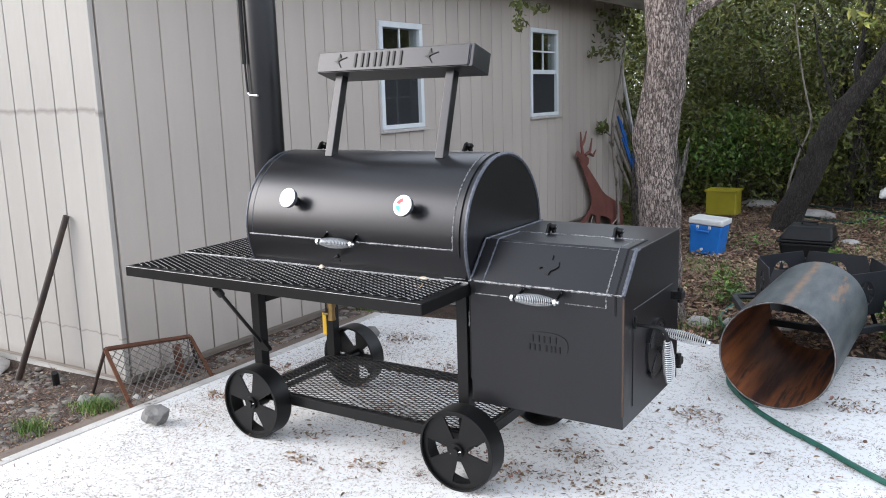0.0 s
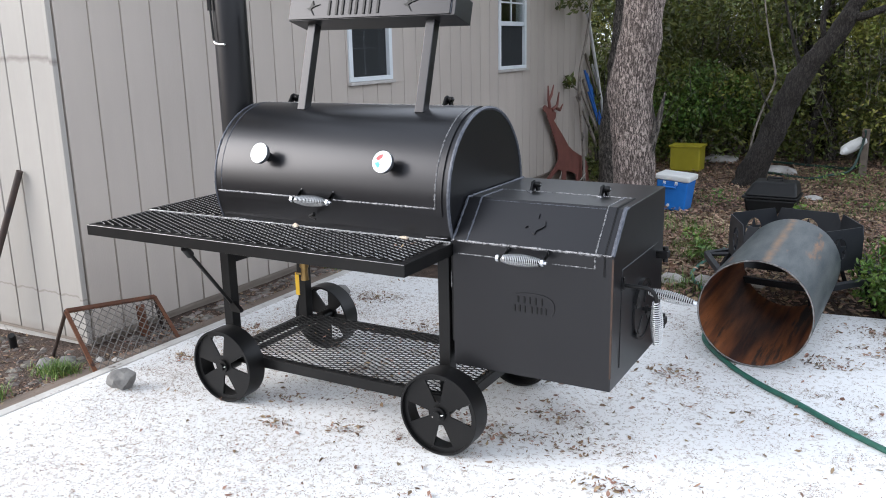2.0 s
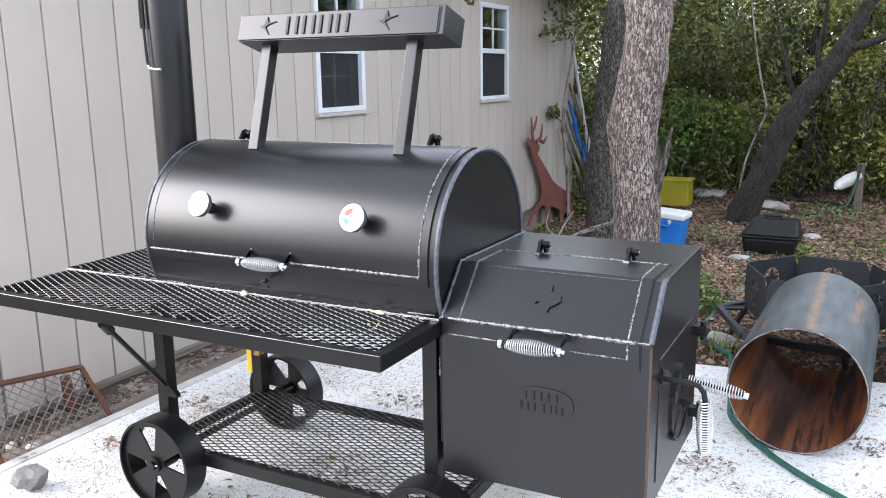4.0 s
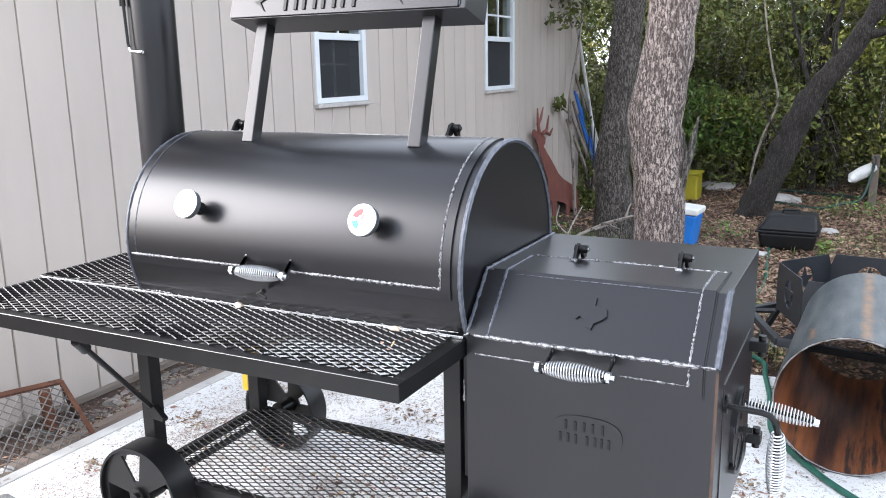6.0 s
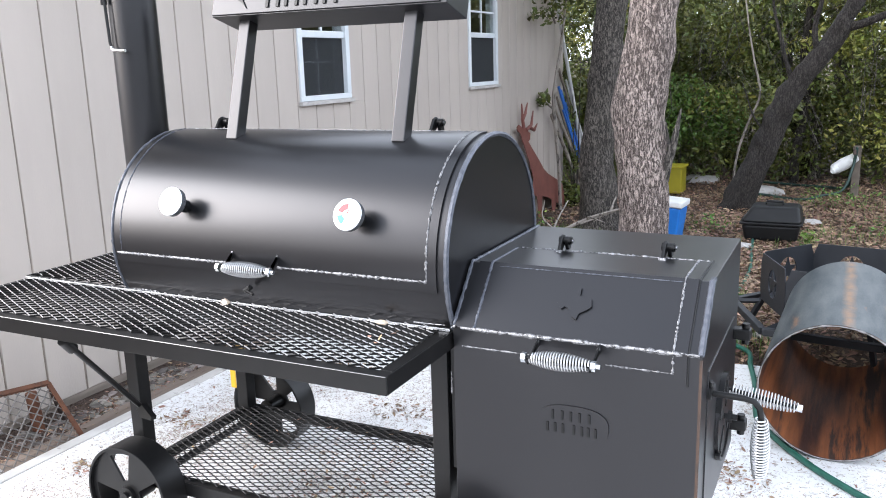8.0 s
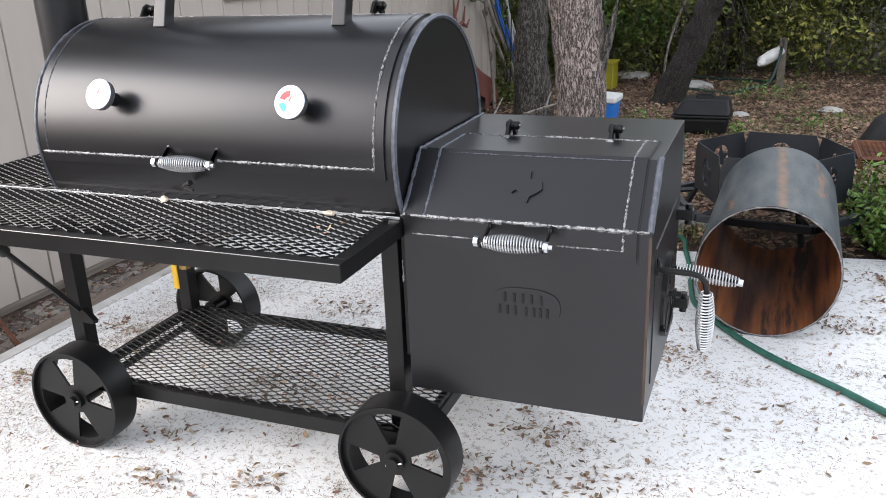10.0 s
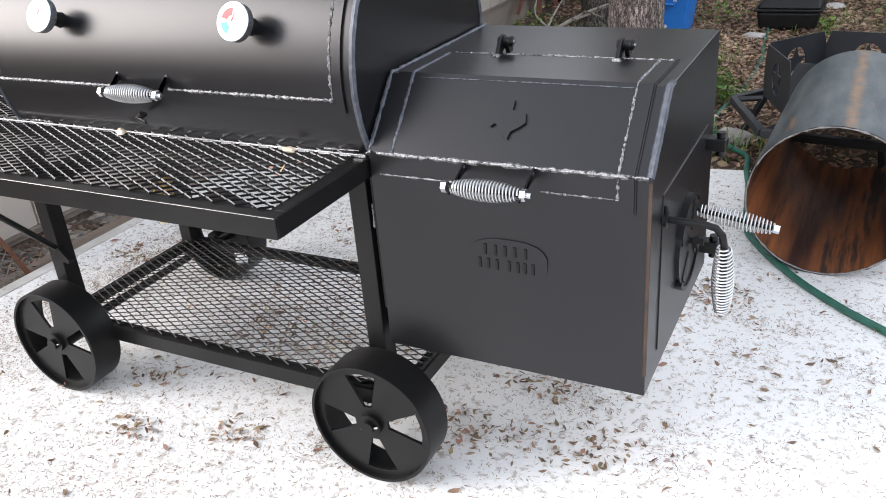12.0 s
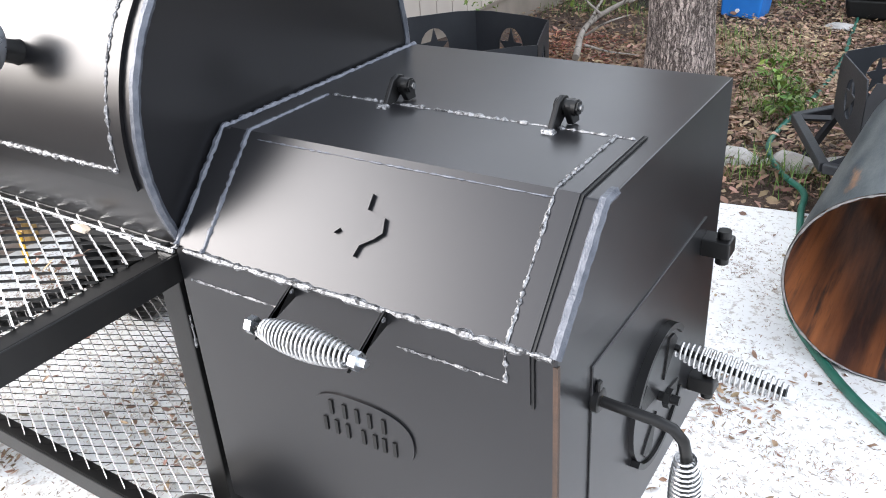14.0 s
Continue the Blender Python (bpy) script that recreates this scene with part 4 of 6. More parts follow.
# expanded metal: flattened diamonds of twisted strands
def expanded(x0, x1, y0, y1, z, lwd=0.056, swd=0.025, w=0.0015, th=0.0047):
    bm = bmesh.new()
    nx, ny = int((x1 - x0) / (lwd / 2)), int((y1 - y0) / (swd / 2))
    dx, dy = (x1 - x0) / nx, (y1 - y0) / ny
    V, F = [], []
    for j in range(ny):
        for i in range(nx):
            s = 1 if (i + j) % 2 == 0 else -1
            xa, xb = x0 + i * dx, x0 + (i + 1) * dx
            ya, yb = (y0 + j * dy, y0 + (j + 1) * dy) if s == 1 else (y0 + (j + 1) * dy, y0 + j * dy)
            k = len(V)
            # strands of the two slants lean to different sides
            q, ww = (-0.0007, w * 0.8) if s == 1 else (0.0007, w)
            for (x, y, hz) in ((xa, ya, -0.0012 * s), (xb, yb, 0.0012 * s)):
                V += [(x, y - ww, z + hz - th / 2 - q), (x, y + ww, z + hz - th / 2 + q), (x, y + ww, z + hz + th / 2 + q), (x, y - ww, z + hz + th / 2 - q)]
            F += [(k, k + 1, k + 5, k + 4), (k + 1, k + 2, k + 6, k + 5), (k + 2, k + 3, k + 7, k + 6), (k + 3, k, k + 4, k + 7)]
    me = bpy.data.meshes.new("tmp")
    me.from_pydata(V, [], F)
    bm.from_mesh(me)
    bpy.data.meshes.remove(me)
    return bm


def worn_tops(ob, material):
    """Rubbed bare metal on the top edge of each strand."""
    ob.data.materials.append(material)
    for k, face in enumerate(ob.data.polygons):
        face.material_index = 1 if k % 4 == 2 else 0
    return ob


def angle_bar(x0, x1, y0, y1, z, h=0.045, w=0.038, t=0.005, inward=1, trim=(0.0, 0.0)):
    """Angle iron: upright leg on the outside, flat leg on top pointing inward."""
    bm = bmesh.new()
    if abs(x1 - x0) > abs(y1 - y0):
        box(x0, x1, y0, y0 + t * inward, z - h, z, bm=bm)
        box(x0, x1, y0 + t * inward, y0 + w * inward, z - t, z, bm=bm)
    else:
        box(x0, x0 + t * inward, y0, y1, z - h, z, bm=bm)
        box(x0 + t * inward, x0 + w * inward, y0 + trim[0], y1 - trim[1], z - t, z, bm=bm)
    return bevel_all(bm, 0.0022, 2)


SX0, SX1, SY0, SY1, SZ = -3.200, -1.588, 2.475, 2.835, 0.808
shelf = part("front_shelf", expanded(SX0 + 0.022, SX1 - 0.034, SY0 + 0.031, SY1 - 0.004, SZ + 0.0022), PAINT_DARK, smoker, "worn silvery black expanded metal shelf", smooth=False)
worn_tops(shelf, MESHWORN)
part("shelf_rail", angle_bar(SX0, SX1, SY0, SY0, SZ), PAINT_DARK, shelf)
part("shelf_rail", angle_bar(SX1, SX1, SY0 + 0.006, SY1, SZ, inward=-1, trim=(0.0325, 0.0)), PAINT_DARK, shelf)
part("shelf_rail", angle_bar(SX0, SX0, SY0 + 0.006, SY1, SZ, trim=(0.0325, 0.0)), PAINT_DARK, shelf)
part("shelf_rail", bevel_all(box(SX0 + 0.006, SX1 - 0.006, SY1, SY1 + 0.006, SZ - 0.045, SZ + 0.002), 0.0015, 1), PAINT_DARK, shelf)
# bright line drawn for the highlight on the rail's worn edge
part("worn_edge_glint", tube([(SX0 + 0.002, SY0 + 0.0016, SZ - 0.001), (SX1 - 0.002, SY0 + 0.0016, SZ - 0.0008)], 0.0013, 8), MESHDIM, shelf, "worn edge with its glint drawn as a bright line")
# added bright strip standing for light caught on the back bar's top
part("back_bar_glint", bevel_all(box(SX0 + 0.006, SX1 - 0.006, 2.812, 2.817, SZ + 0.0005, SZ + 0.008), 0.001, 1), MESHWORN, shelf, "bright strip drawn for light along the back bar")
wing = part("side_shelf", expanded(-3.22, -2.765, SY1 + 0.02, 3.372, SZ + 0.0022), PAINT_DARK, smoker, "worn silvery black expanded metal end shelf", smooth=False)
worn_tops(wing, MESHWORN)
part("shelf_rail", angle_bar(-3.238, -3.238, SY1 + 0.012, 3.39, SZ, trim=(0.005, 0.0385)), PAINT_DARK, wing)
part("shelf_rail", angle_bar(-3.232, -2.765, 3.39, 3.39, SZ, inward=-1), PAINT_DARK, wing)
part("shelf_rail", bevel_all(box(-3.232, -2.765, SY1 + 0.010, SY1 + 0.016, SZ - 0.045, SZ + 0.001), 0.001, 1), PAINT_DARK, wing)
strut = part("shelf_strut", tube([(-2.650, 2.51, 0.745), (-2.712, 2.80, 0.43)], 0.0085, 10), PAINT_DARK, smoker, "black folding shelf strut")
part("strut_end", tube([(-2.648, 2.50, 0.755), (-2.657, 2.535, 0.718)], 0.017, 10), PAINT_DARK, strut)
part("strut_foot", plate([(-0.02, -0.01), (0.02, 0.012), (0.075, -0.018), (0.07, -0.03), (0.0, -0.035)], (-2.712, 2.795, 0.425), (0.9, -0.2, 0), (0, 0, 1), (0.2, 0.9, 0), 0.02), PAINT_DARK, strut)

# stand: legs, beams, lower shelf
for x, y, top in ((-2.755, 2.845, 0.72), (-1.632, 2.845, 0.80), (-2.745, 3.355, 0.72), (-1.632, 3.355, 0.72)):
    part("leg", bevel_all(box(x - 0.025, x + 0.025, y - 0.025, y + 0.025, 0.13, top), 0.004), PAINT_DARK, smoker, "square steel tube leg")
for x in (-2.750, -1.632):
    part("cross_beam", bevel_all(box(x - 0.022, x + 0.022, 2.87, 3.33, 0.60, 0.65), 0.004), PAINT_DARK, smoker)
    part("axle", tube([(x + 0.04, 2.72, 0.165), (x + 0.04, 3.50, 0.165)], 0.013, 12), PAINT_DARK, smoker)
part("latch_strip", bevel_all(box(-1.602, -1.588, 2.83, 2.87, 0.42, 0.80), 0.002, 1), PAINT_DARK, smoker)
LZ = 0.203
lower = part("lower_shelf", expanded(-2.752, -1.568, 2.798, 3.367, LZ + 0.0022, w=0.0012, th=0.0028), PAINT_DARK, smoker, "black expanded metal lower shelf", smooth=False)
# tops in the dimmed metal, coloured as shaded by the drum above
worn_tops(lower, MESHDIM)
part("shelf_rail", angle_bar(-2.77, -1.55, 2.78, 2.78, LZ, 0.045), PAINT_DARK, lower)
part("shelf_rail", angle_bar(-2.77, -1.55, 3.385, 3.385, LZ, 0.045, inward=-1), PAINT_DARK, lower)
part("shelf_rail", angle_bar(-2.77, -2.77, 2.786, 3.379, LZ, 0.045, trim=(0.0325, 0.0325)), PAINT_DARK, lower)
part("shelf_rail", angle_bar(-1.55, -1.55, 2.786, 3.379, LZ, 0.045, inward=-1, trim=(0.0325, 0.0325)), PAINT_DARK, lower)

# grease drain with a yellow lever
drain = part("drain_valve", tube([(-2.53, 3.10, 0.66), (-2.53, 3.10, 0.56)], 0.016, 12), PAINT_DARK, smoker)
part("valve_body", tube([(-2.53, 3.10, 0.57), (-2.53, 3.10, 0.545), (-2.53, 3.10, 0.535), (-2.53, 3.10, 0.50), (-2.53, 3.10, 0.48)], [0.019, 0.022, 0.017, 0.017, 0.02], 8), BRASS, drain, "brass valve body")
part("valve_lever", bevel_all(box(-2.578, -2.556, 3.085, 3.091, 0.405, 0.515), 0.002, 1), YELLOW, drain, "yellow valve lever")
part("valve_stem", tube([(-2.54, 3.09, 0.51), (-2.57, 3.088, 0.51)], 0.006, 8), BRASS, drain)


def wheel(x, y, back=False, turn=0.0):
    """A flat-spoked steel wheel, its face at y."""
    s = 1 if not back else -1
    R, W = 0.166, 0.098
    bm = bmesh.new()
    n = 56
    prof = [(R - 0.009, 0.0), (R - 0.002, 0.0), (R, 0.003), (R, W - 0.003), (R - 0.002, W), (R - 0.009, W)]
    rows = [[bm.verts.new((x + r * math.cos(2 * math.pi * i / n), y + s * d, R + r * math.sin(2 * math.pi * i / n))) for r, d in prof] for i in range(n)]
    for i in range(n):
        for k in range(6):
            bm.faces.new((rows[i][k], rows[(i + 1) % n][k], rows[(i + 1) % n][(k + 1) % 6], rows[i][(k + 1) % 6]))
    w = part("wheel", bm, PAINT_DARK, smoker, "black steel wheel with four cut-out openings")
    pt = lambda r, a: (r * math.cos(radians(a)), r * math.sin(radians(a)))
    disc = bmesh.new()
    for k in range(4):
        a = turn + 90 * k
        # solid sector between two openings, then the ring beyond the opening
        out = [pt(0.157, a + 22 + i * 46 / 8) for i in range(9)]
        inn = [pt(0.030, a + 90 - 4), pt(0.030, a + 45), pt(0.030, a + 4)]
        plate(out[:1] + out[1:] + [pt(0.138, a + 72), pt(0.046, a + 77)] + inn + [pt(0.046, a + 13), pt(0.138, a + 18)], (x, y + s * 0.014, R), (1, 0, 0), (0, 0, 1), (0, s, 0), 0.008, bm=disc)
        plate([pt(0.157, a - 22 + i * 5.5) for i in range(9)] + [pt(0.139, a + 18 - i * 9.0) for i in range(5)], (x, y + s * 0.014, R), (1, 0, 0), (0, 0, 1), (0, s, 0), 0.008, bm=disc)
        plate([pt(0.047, a + 13), pt(0.031, a + 4.2), pt(0.031, a - 4.2), pt(0.047, a - 13)], (x, y + s * 0.014, R), (1, 0, 0), (0, 0, 1), (0, s, 0), 0.008, bm=disc)
    part("wheel_disc", disc, PAINT_DARK, w, smooth=False)
    part("hub", tube([(x, y + s * 0.002, R), (x, y + s * 0.03, R), (x, y + s * W, R)], [0.030, 0.031, 0.031], 24), PAINT_DARK, w)
    part("axle_cap", tube([(x, y - s * 0.010, R), (x, y + s * 0.01, R)], 0.017, 16), PAINT_DARK, w)
    part("cotter_pin", tube([(x - 0.02, y - s * 0.004, R - 0.01), (x + 0.028, y - s * 0.004, R + 0.006)], 0.0022, 6), CHROME, w)


wheel(-2.695, 2.688, turn=11)
wheel(-1.597, 2.690, turn=7)
wheel(-2.715, 3.53, back=True, turn=20)
wheel(-1.600, 3.53, back=True, turn=35)


# ---- loose things on the slab ----
def lump(x, y, z, sx, sy, sz, seed, sub=2, rough=0.35):
    bm = bmesh.new()
    bmesh.ops.create_icosphere(bm, subdivisions=sub, radius=1.0)
    for v in bm.verts:
        k = 1 + rough * noise.noise(v.co * 1.3 + Vector((seed * 7.1, seed, 0))) + 0.12 * noise.noise(v.co * 4 + Vector((0, seed, 3)))
        v.co = Vector((x + v.co.x * sx * k, y + v.co.y * sy * k, z + max(v.co.z, -0.72) * sz * k))
    return bm


solo("rock", lump(-3.235, 2.575, 0.036, 0.062, 0.046, 0.050, 6, 2, 0.9), STONE, "grey rough limestone rock on the slab edge", "rock", smooth=False)
solo("rock", lump(-3.19, 4.26, 0.028, 0.055, 0.04, 0.04, 5), STONE, "small grey rock on the slab", "rock")

PX, PY0, PY1, PR = -0.695, 4.145, 5.18, 0.264


def offcut():
    p = thing("steel_pipe", (PX, (PY0 + PY1) / 2, 0), "blue-grey mill-scaled steel pipe offcut, rusty inside, lying on the slab", "pipe")
    n, k = 64, 12

    def skin(r, flip):
        bm = bmesh.new()
        rows = []
        for j in range(k + 1):
            rows.append([])
            for i in range(n):
                a = 2 * math.pi * i / n
                y = PY0 + (PY1 - PY0) * j / k
                if j in (0, k):
                    y += 0.004 * noise.noise((math.cos(a) * 6, math.sin(a) * 6, j)) 
                rows[-1].append(bm.verts.new((PX + 0.03 * (j / k) + r * math.cos(a), y, PR + r * math.sin(a))))
        for j in range(k):
            for i in range(n):
                bm.faces.new((rows[j][i], rows[j][(i + 1) % n], rows[j + 1][(i + 1) % n], rows[j + 1][i]))
        return bm
    part("outer_skin", skin(PR, False), PIPE, p, "blue-grey mill scale with rust streaks")
    part("bore", skin(PR - 0.009, True), PIPEIN, p, "orange-brown rusty bore")
    for y, dx in ((PY0, 0.0), (PY1, 0.03)):
        part("cut_edge", bead([(PX + dx + (PR - 0.0045) * math.cos(2 * math.pi * i / 60), y, PR + (PR - 0.0045) * math.sin(2 * math.pi * i / 60)) for i in range(61)], 0.0055, 0.01, 0.5), EDGE_STEEL, p, "ragged pale torch-cut edge")


offcut()


def place(ob, x, y, k=1.0, z=None):
    """Move a finished thing to x, y (and z) and set its size."""
    ob.location = (x, y, ob.location.z if z is None else z)
    ob.scale = (k, k, k)
    return ob


def smooth_path(pts, n=8):
    """A rounded line through points."""
    P = [Vector(p) for p in pts]
    P = [P[0] * 2 - P[1]] + P + [P[-1] * 2 - P[-2]]
    out = []
    for i in range(1, len(P) - 2):
        for k in range(n):
            t = k / n
            a, b, c, d = P[i - 1], P[i], P[i + 1], P[i + 2]
            out.append(0.5 * (2 * b + (c - a) * t + (2 * a - 5 * b + 4 * c - d) * t * t + (3 * b - a - 3 * c + d) * t ** 3))
    return out + [P[-2]]


hp = [(x, y, z + float(fall(y))) for x, y, z in [(1.2, 2.3, 0.011), (0.5, 3.02, 0.011), (-0.166, 3.525, 0.011), (-0.44, 3.77, 0.011), (-0.62, 3.92, 0.011), (-0.785, 4.10, 0.011), (-0.95, 4.36, 0.011), (-0.992, 4.55, 0.011), (-1.02, 4.8, 0.011), (-1.066, 5.05, 0.013), (-1.095, 5.24, 0.008), (-1.22, 5.44, -0.01), (-1.335, 5.72, -0.01), (-1.328, 6.1, -0.01), (-1.302, 6.67, -0.01), (-1.327, 7.5, -0.01), (-1.40, 8.3, -0.01), (-1.483, 9.2, -0.01), (-1.6, 9.9, -0.01)]]
solo("garden_hose", tube(smooth_path(hp), 0.0125, 10), HOSE, "dark green rubber garden hose lying across the slab", "hose")
hq = [(-1.85, 10.6, 0.0), (-1.5, 10.45, 0.0), (-1.1, 10.2, 0.0), (-0.90, 10.4, 0.02), (-0.70, 10.5, 0.08), (-0.62, 10.64, 0.33), (-0.60, 10.66, 0.50), (-0.63, 10.72, 0.27), (-0.67, 10.9, 0.05), (-1.0, 11.2, 0.0), (-1.8, 11.5, 0.0)]
solo("garden_hose", tube(smooth_path(hq), 0.014, 8), HOSEDARK, "dark green hose looped over a faucet post", "hose")


def hex_pit(cx, cy, R, rot, z0, z1, feet, label, legs=True):
    """A six-sided steel fire bowl with cut-outs, on a tube ring with legs."""
    f = thing("fire_pit", (cx, cy, 0), label, "fire pit", "fire pits")
    cor = [Vector((cx + R * math.cos(radians(rot + 60 * k)), cy + R * math.sin(radians(rot + 60 * k)), 0)) for k in range(6)]
    t = 0.005
    for k in range(6):
        a, b = cor[k], cor[(k + 1) % 6]
        u = (b - a).normalized()
        L = (b - a).length
        w = Vector((u.y, -u.x, 0))
        # panel built as strips round an oval opening
        bm = bmesh.new()
        m, ry, rx = 20, (z1 - z0) * 0.30, L * 0.17
        o = a + u * (L / 2) + Vector((0, 0, (z0 + z1) / 2))
        outer, inner = [], []
        for i in range(m):
            an = 2 * math.pi * i / m
            c, s = math.cos(an), math.sin(an)
            q = min((L / 2) / max(abs(c), 1e-6), ((z1 - z0) / 2) / max(abs(s), 1e-6))
            outer.append((c * q, s * q))
            inner.append((rx * c, ry * s))
        # corners
        ring = {}
        for side, d in ((0, 0.0), (1, t)):
            ring[side] = ([bm.verts.new(o + u * p + Vector((0, 0, q)) + w * d) for p, q in outer], [bm.verts.new(o + u * p + Vector((0, 0, q)) + w * d) for p, q in inner])
        for i in range(m):
            j = (i + 1) % m
            for side in (0, 1):
                bm.faces.new((ring[side][0][i], ring[side][0][j], ring[side][1][j], ring[side][1][i]))
            bm.faces.new((ring[0][0][i], ring[0][0][j], ring[1][0][j], ring[1][0][i]))
            bm.faces.new((ring[0][1][i], ring[0][1][j], ring[1][1][j], ring[1][1][i]))
        pn = part("panel", bm, FIREPIT, f, smooth=False)
        # a five-pointed figure standing in the opening, held by its tips
        star = []
        for i in range(10):
            rr = 1.0 if i % 2 == 0 else 0.42
            star.append((rx * rr * math.sin(2 * math.pi * i / 10), ry * rr * math.cos(2 * math.pi * i / 10)))
        part("star_cutout", plate(star, o, u, (0, 0, 1), w, t), FIREPIT, pn, smooth=False)
    part("bottom", plate([((c.x - cx) * 0.99, (c.y - cy) * 0.99) for c in cor], (cx, cy, z0 + 0.01), (1, 0, 0), (0, 1, 0), (0, 0, 1), 0.006), FIREPIT, f, smooth=False)
    if legs:
        rg = [Vector((cx, cy, 0)) + (c - Vector((cx, cy, 0))) * feet for c in cor]
        for k in range(6):
            a, b = rg[k], rg[(k + 1) % 6]
            d = (b - a).normalized()
            part("ring_tube", bevel_all(plate([(-0.018, -0.018), (0.018, -0.018), (0.018, 0.018), (-0.018, 0.018)], a + Vector((0, 0, 0.16)), (d.y, -d.x, 0), (0, 0, 1), d, (b - a).length), 0.003, 1), FIREPIT, f, "square tube foot ring")
            part("leg", tube([cor[k] * 0.9 + Vector((cx, cy, 0)) * 0.1 + Vector((0, 0, z0 + 0.05)), rg[k] * 0.75 + cor[k] * 0.25 + Vector((0, 0, -0.05))], 0.017, 4), FIREPIT, f)
            part("spoke", tube([cor[k] + Vector((0, 0, 0.18)), rg[k] + Vector((0, 0, 0.16))], 0.014, 4), FIREPIT, f)
    return f


hex_pit(-0.70, 5.555, 0.388, 172, 0.20, 0.45, 1.37, "black steel hexagonal fire pit with star cut-outs on a tube stand")
hex_pit(-2.91, 5.73, 0.50, 170, -0.02, 0.36, 1.2, "black steel hexagonal fire pit with cut-outs on the ground", legs=False)


# ---- things by the house ----
def rack():
    """A rusty angle frame with expanded mesh, leaning on two prop legs."""
    r = thing("mesh_rack", (-3.6, 3.0, -0.04), "rusty angle-iron frame with expanded mesh leaning on a prop leg", "rack")
    bl, br, tl, tr = Vector((-3.55, 2.69, -0.03)), Vector((-3.54, 3.23, -0.03)), Vector((-3.655, 2.64, 0.302)), Vector((-3.645, 3.175, 0.228))
    for a, b in ((bl, tl), (br, tr), (tl, tr), (bl, br)):
        part("frame_bar", tube([a, b], 0.013, 4), RUST, r, "rusty angle bar")
    for a, b in ((tl, (-4.0, 2.765, -0.05)), (tr, (-3.80, 3.35, -0.05))):
        part("prop_leg", tube([a, b], 0.010, 8), DARKROD, r)
    bm = bmesh.new()
    n, m = 22, 15
    V, F = [], []
    at = lambda i, j: bl.lerp(br, i / n).lerp(tl.lerp(tr, i / n), j / m)
    w = (tr - br).normalized() * 0.0028
    d = Vector((0.6, 0.0, 0.3)).normalized() * 0.0012
    for j in range(m):
        for i in range(n):
            a, b = (at(i, j), at(i + 1, j + 1)) if (i + j) % 2 == 0 else (at(i, j + 1), at(i + 1, j))
            k = len(V)
            for p in (a, b):
                V += [p - w - d, p + w - d, p + w + d, p - w + d]
            F += [(k, k + 1, k + 5, k + 4), (k + 1, k + 2, k + 6, k + 5), (k + 2, k + 3, k + 7, k + 6), (k + 3, k, k + 4, k + 7)]
    me = bpy.data.meshes.new("tmp")
    me.from_pydata(V, [], F)
    bm.from_mesh(me)
    bpy.data.meshes.remove(me)
    part("mesh_panel", bm, MESHDULL, r, "grey expanded metal mesh", smooth=False)


rack()
solo("steel_bar", tube([(-4.60, 2.69, -0.06), (-4.42, 2.79, 0.42), (-4.235, 2.888, 0.925)], [0.019, 0.018, 0.0175], 12), DARKROD, "dark rusty steel bar leaning on the siding", "bar")
solo("pipe_stub", tube([(-4.29, 2.745, -0.06), (-4.285, 2.74, 0.03), (-4.275, 2.73, 0.05)], [0.02, 0.02, 0.017], 12), BLACKPL, "short black plastic pipe stub in the soil", "pipe")
solo("pipe_stub", tube([(-3.80, 3.22, -0.08), (-3.805, 3.215, 0.05), (-3.81, 3.21, 0.145)], [0.026, 0.026, 0.024], 14), RUST, "short orange rusty pipe stub standing behind the rack", "pipe")
solo("paving_stone", bevel_all(lump(-5.2, 2.70, -0.02, 0.42, 0.22, 0.045, 4), 0.01), WHITESTONE, "flat pale stone slab by the wall", "stone")
for k, (x, y, s) in enumerate(((-3.89, 2.66, 0.06), (-3.84, 2.74, 0.05), (-3.60, 2.86, 0.035), (-3.70, 2.83, 0.03))):
    solo("stone", lump(x, y, -0.03, s, s * 0.8, s * 0.7, 10 + k), STONE if k < 2 else WHITESTONE, "small rough stone in the soil", "stone", "stones in the soil")
solo("flower_pot", tube([(-3.93, 2.06, -0.06), (-3.93, 2.06, 0.0), (-3.93, 2.06, 0.055), (-3.93, 2.06, 0.06), (-3.93, 2.06, 0.0)], [0.05, 0.06, 0.07, 0.062, 0.05], 20), surf("terracotta", (0.22, 0.09, 0.06), (0.28, 0.12, 0.08), 8, 0.8, 0.1), "small terracotta flower pot half in soil", "pot")


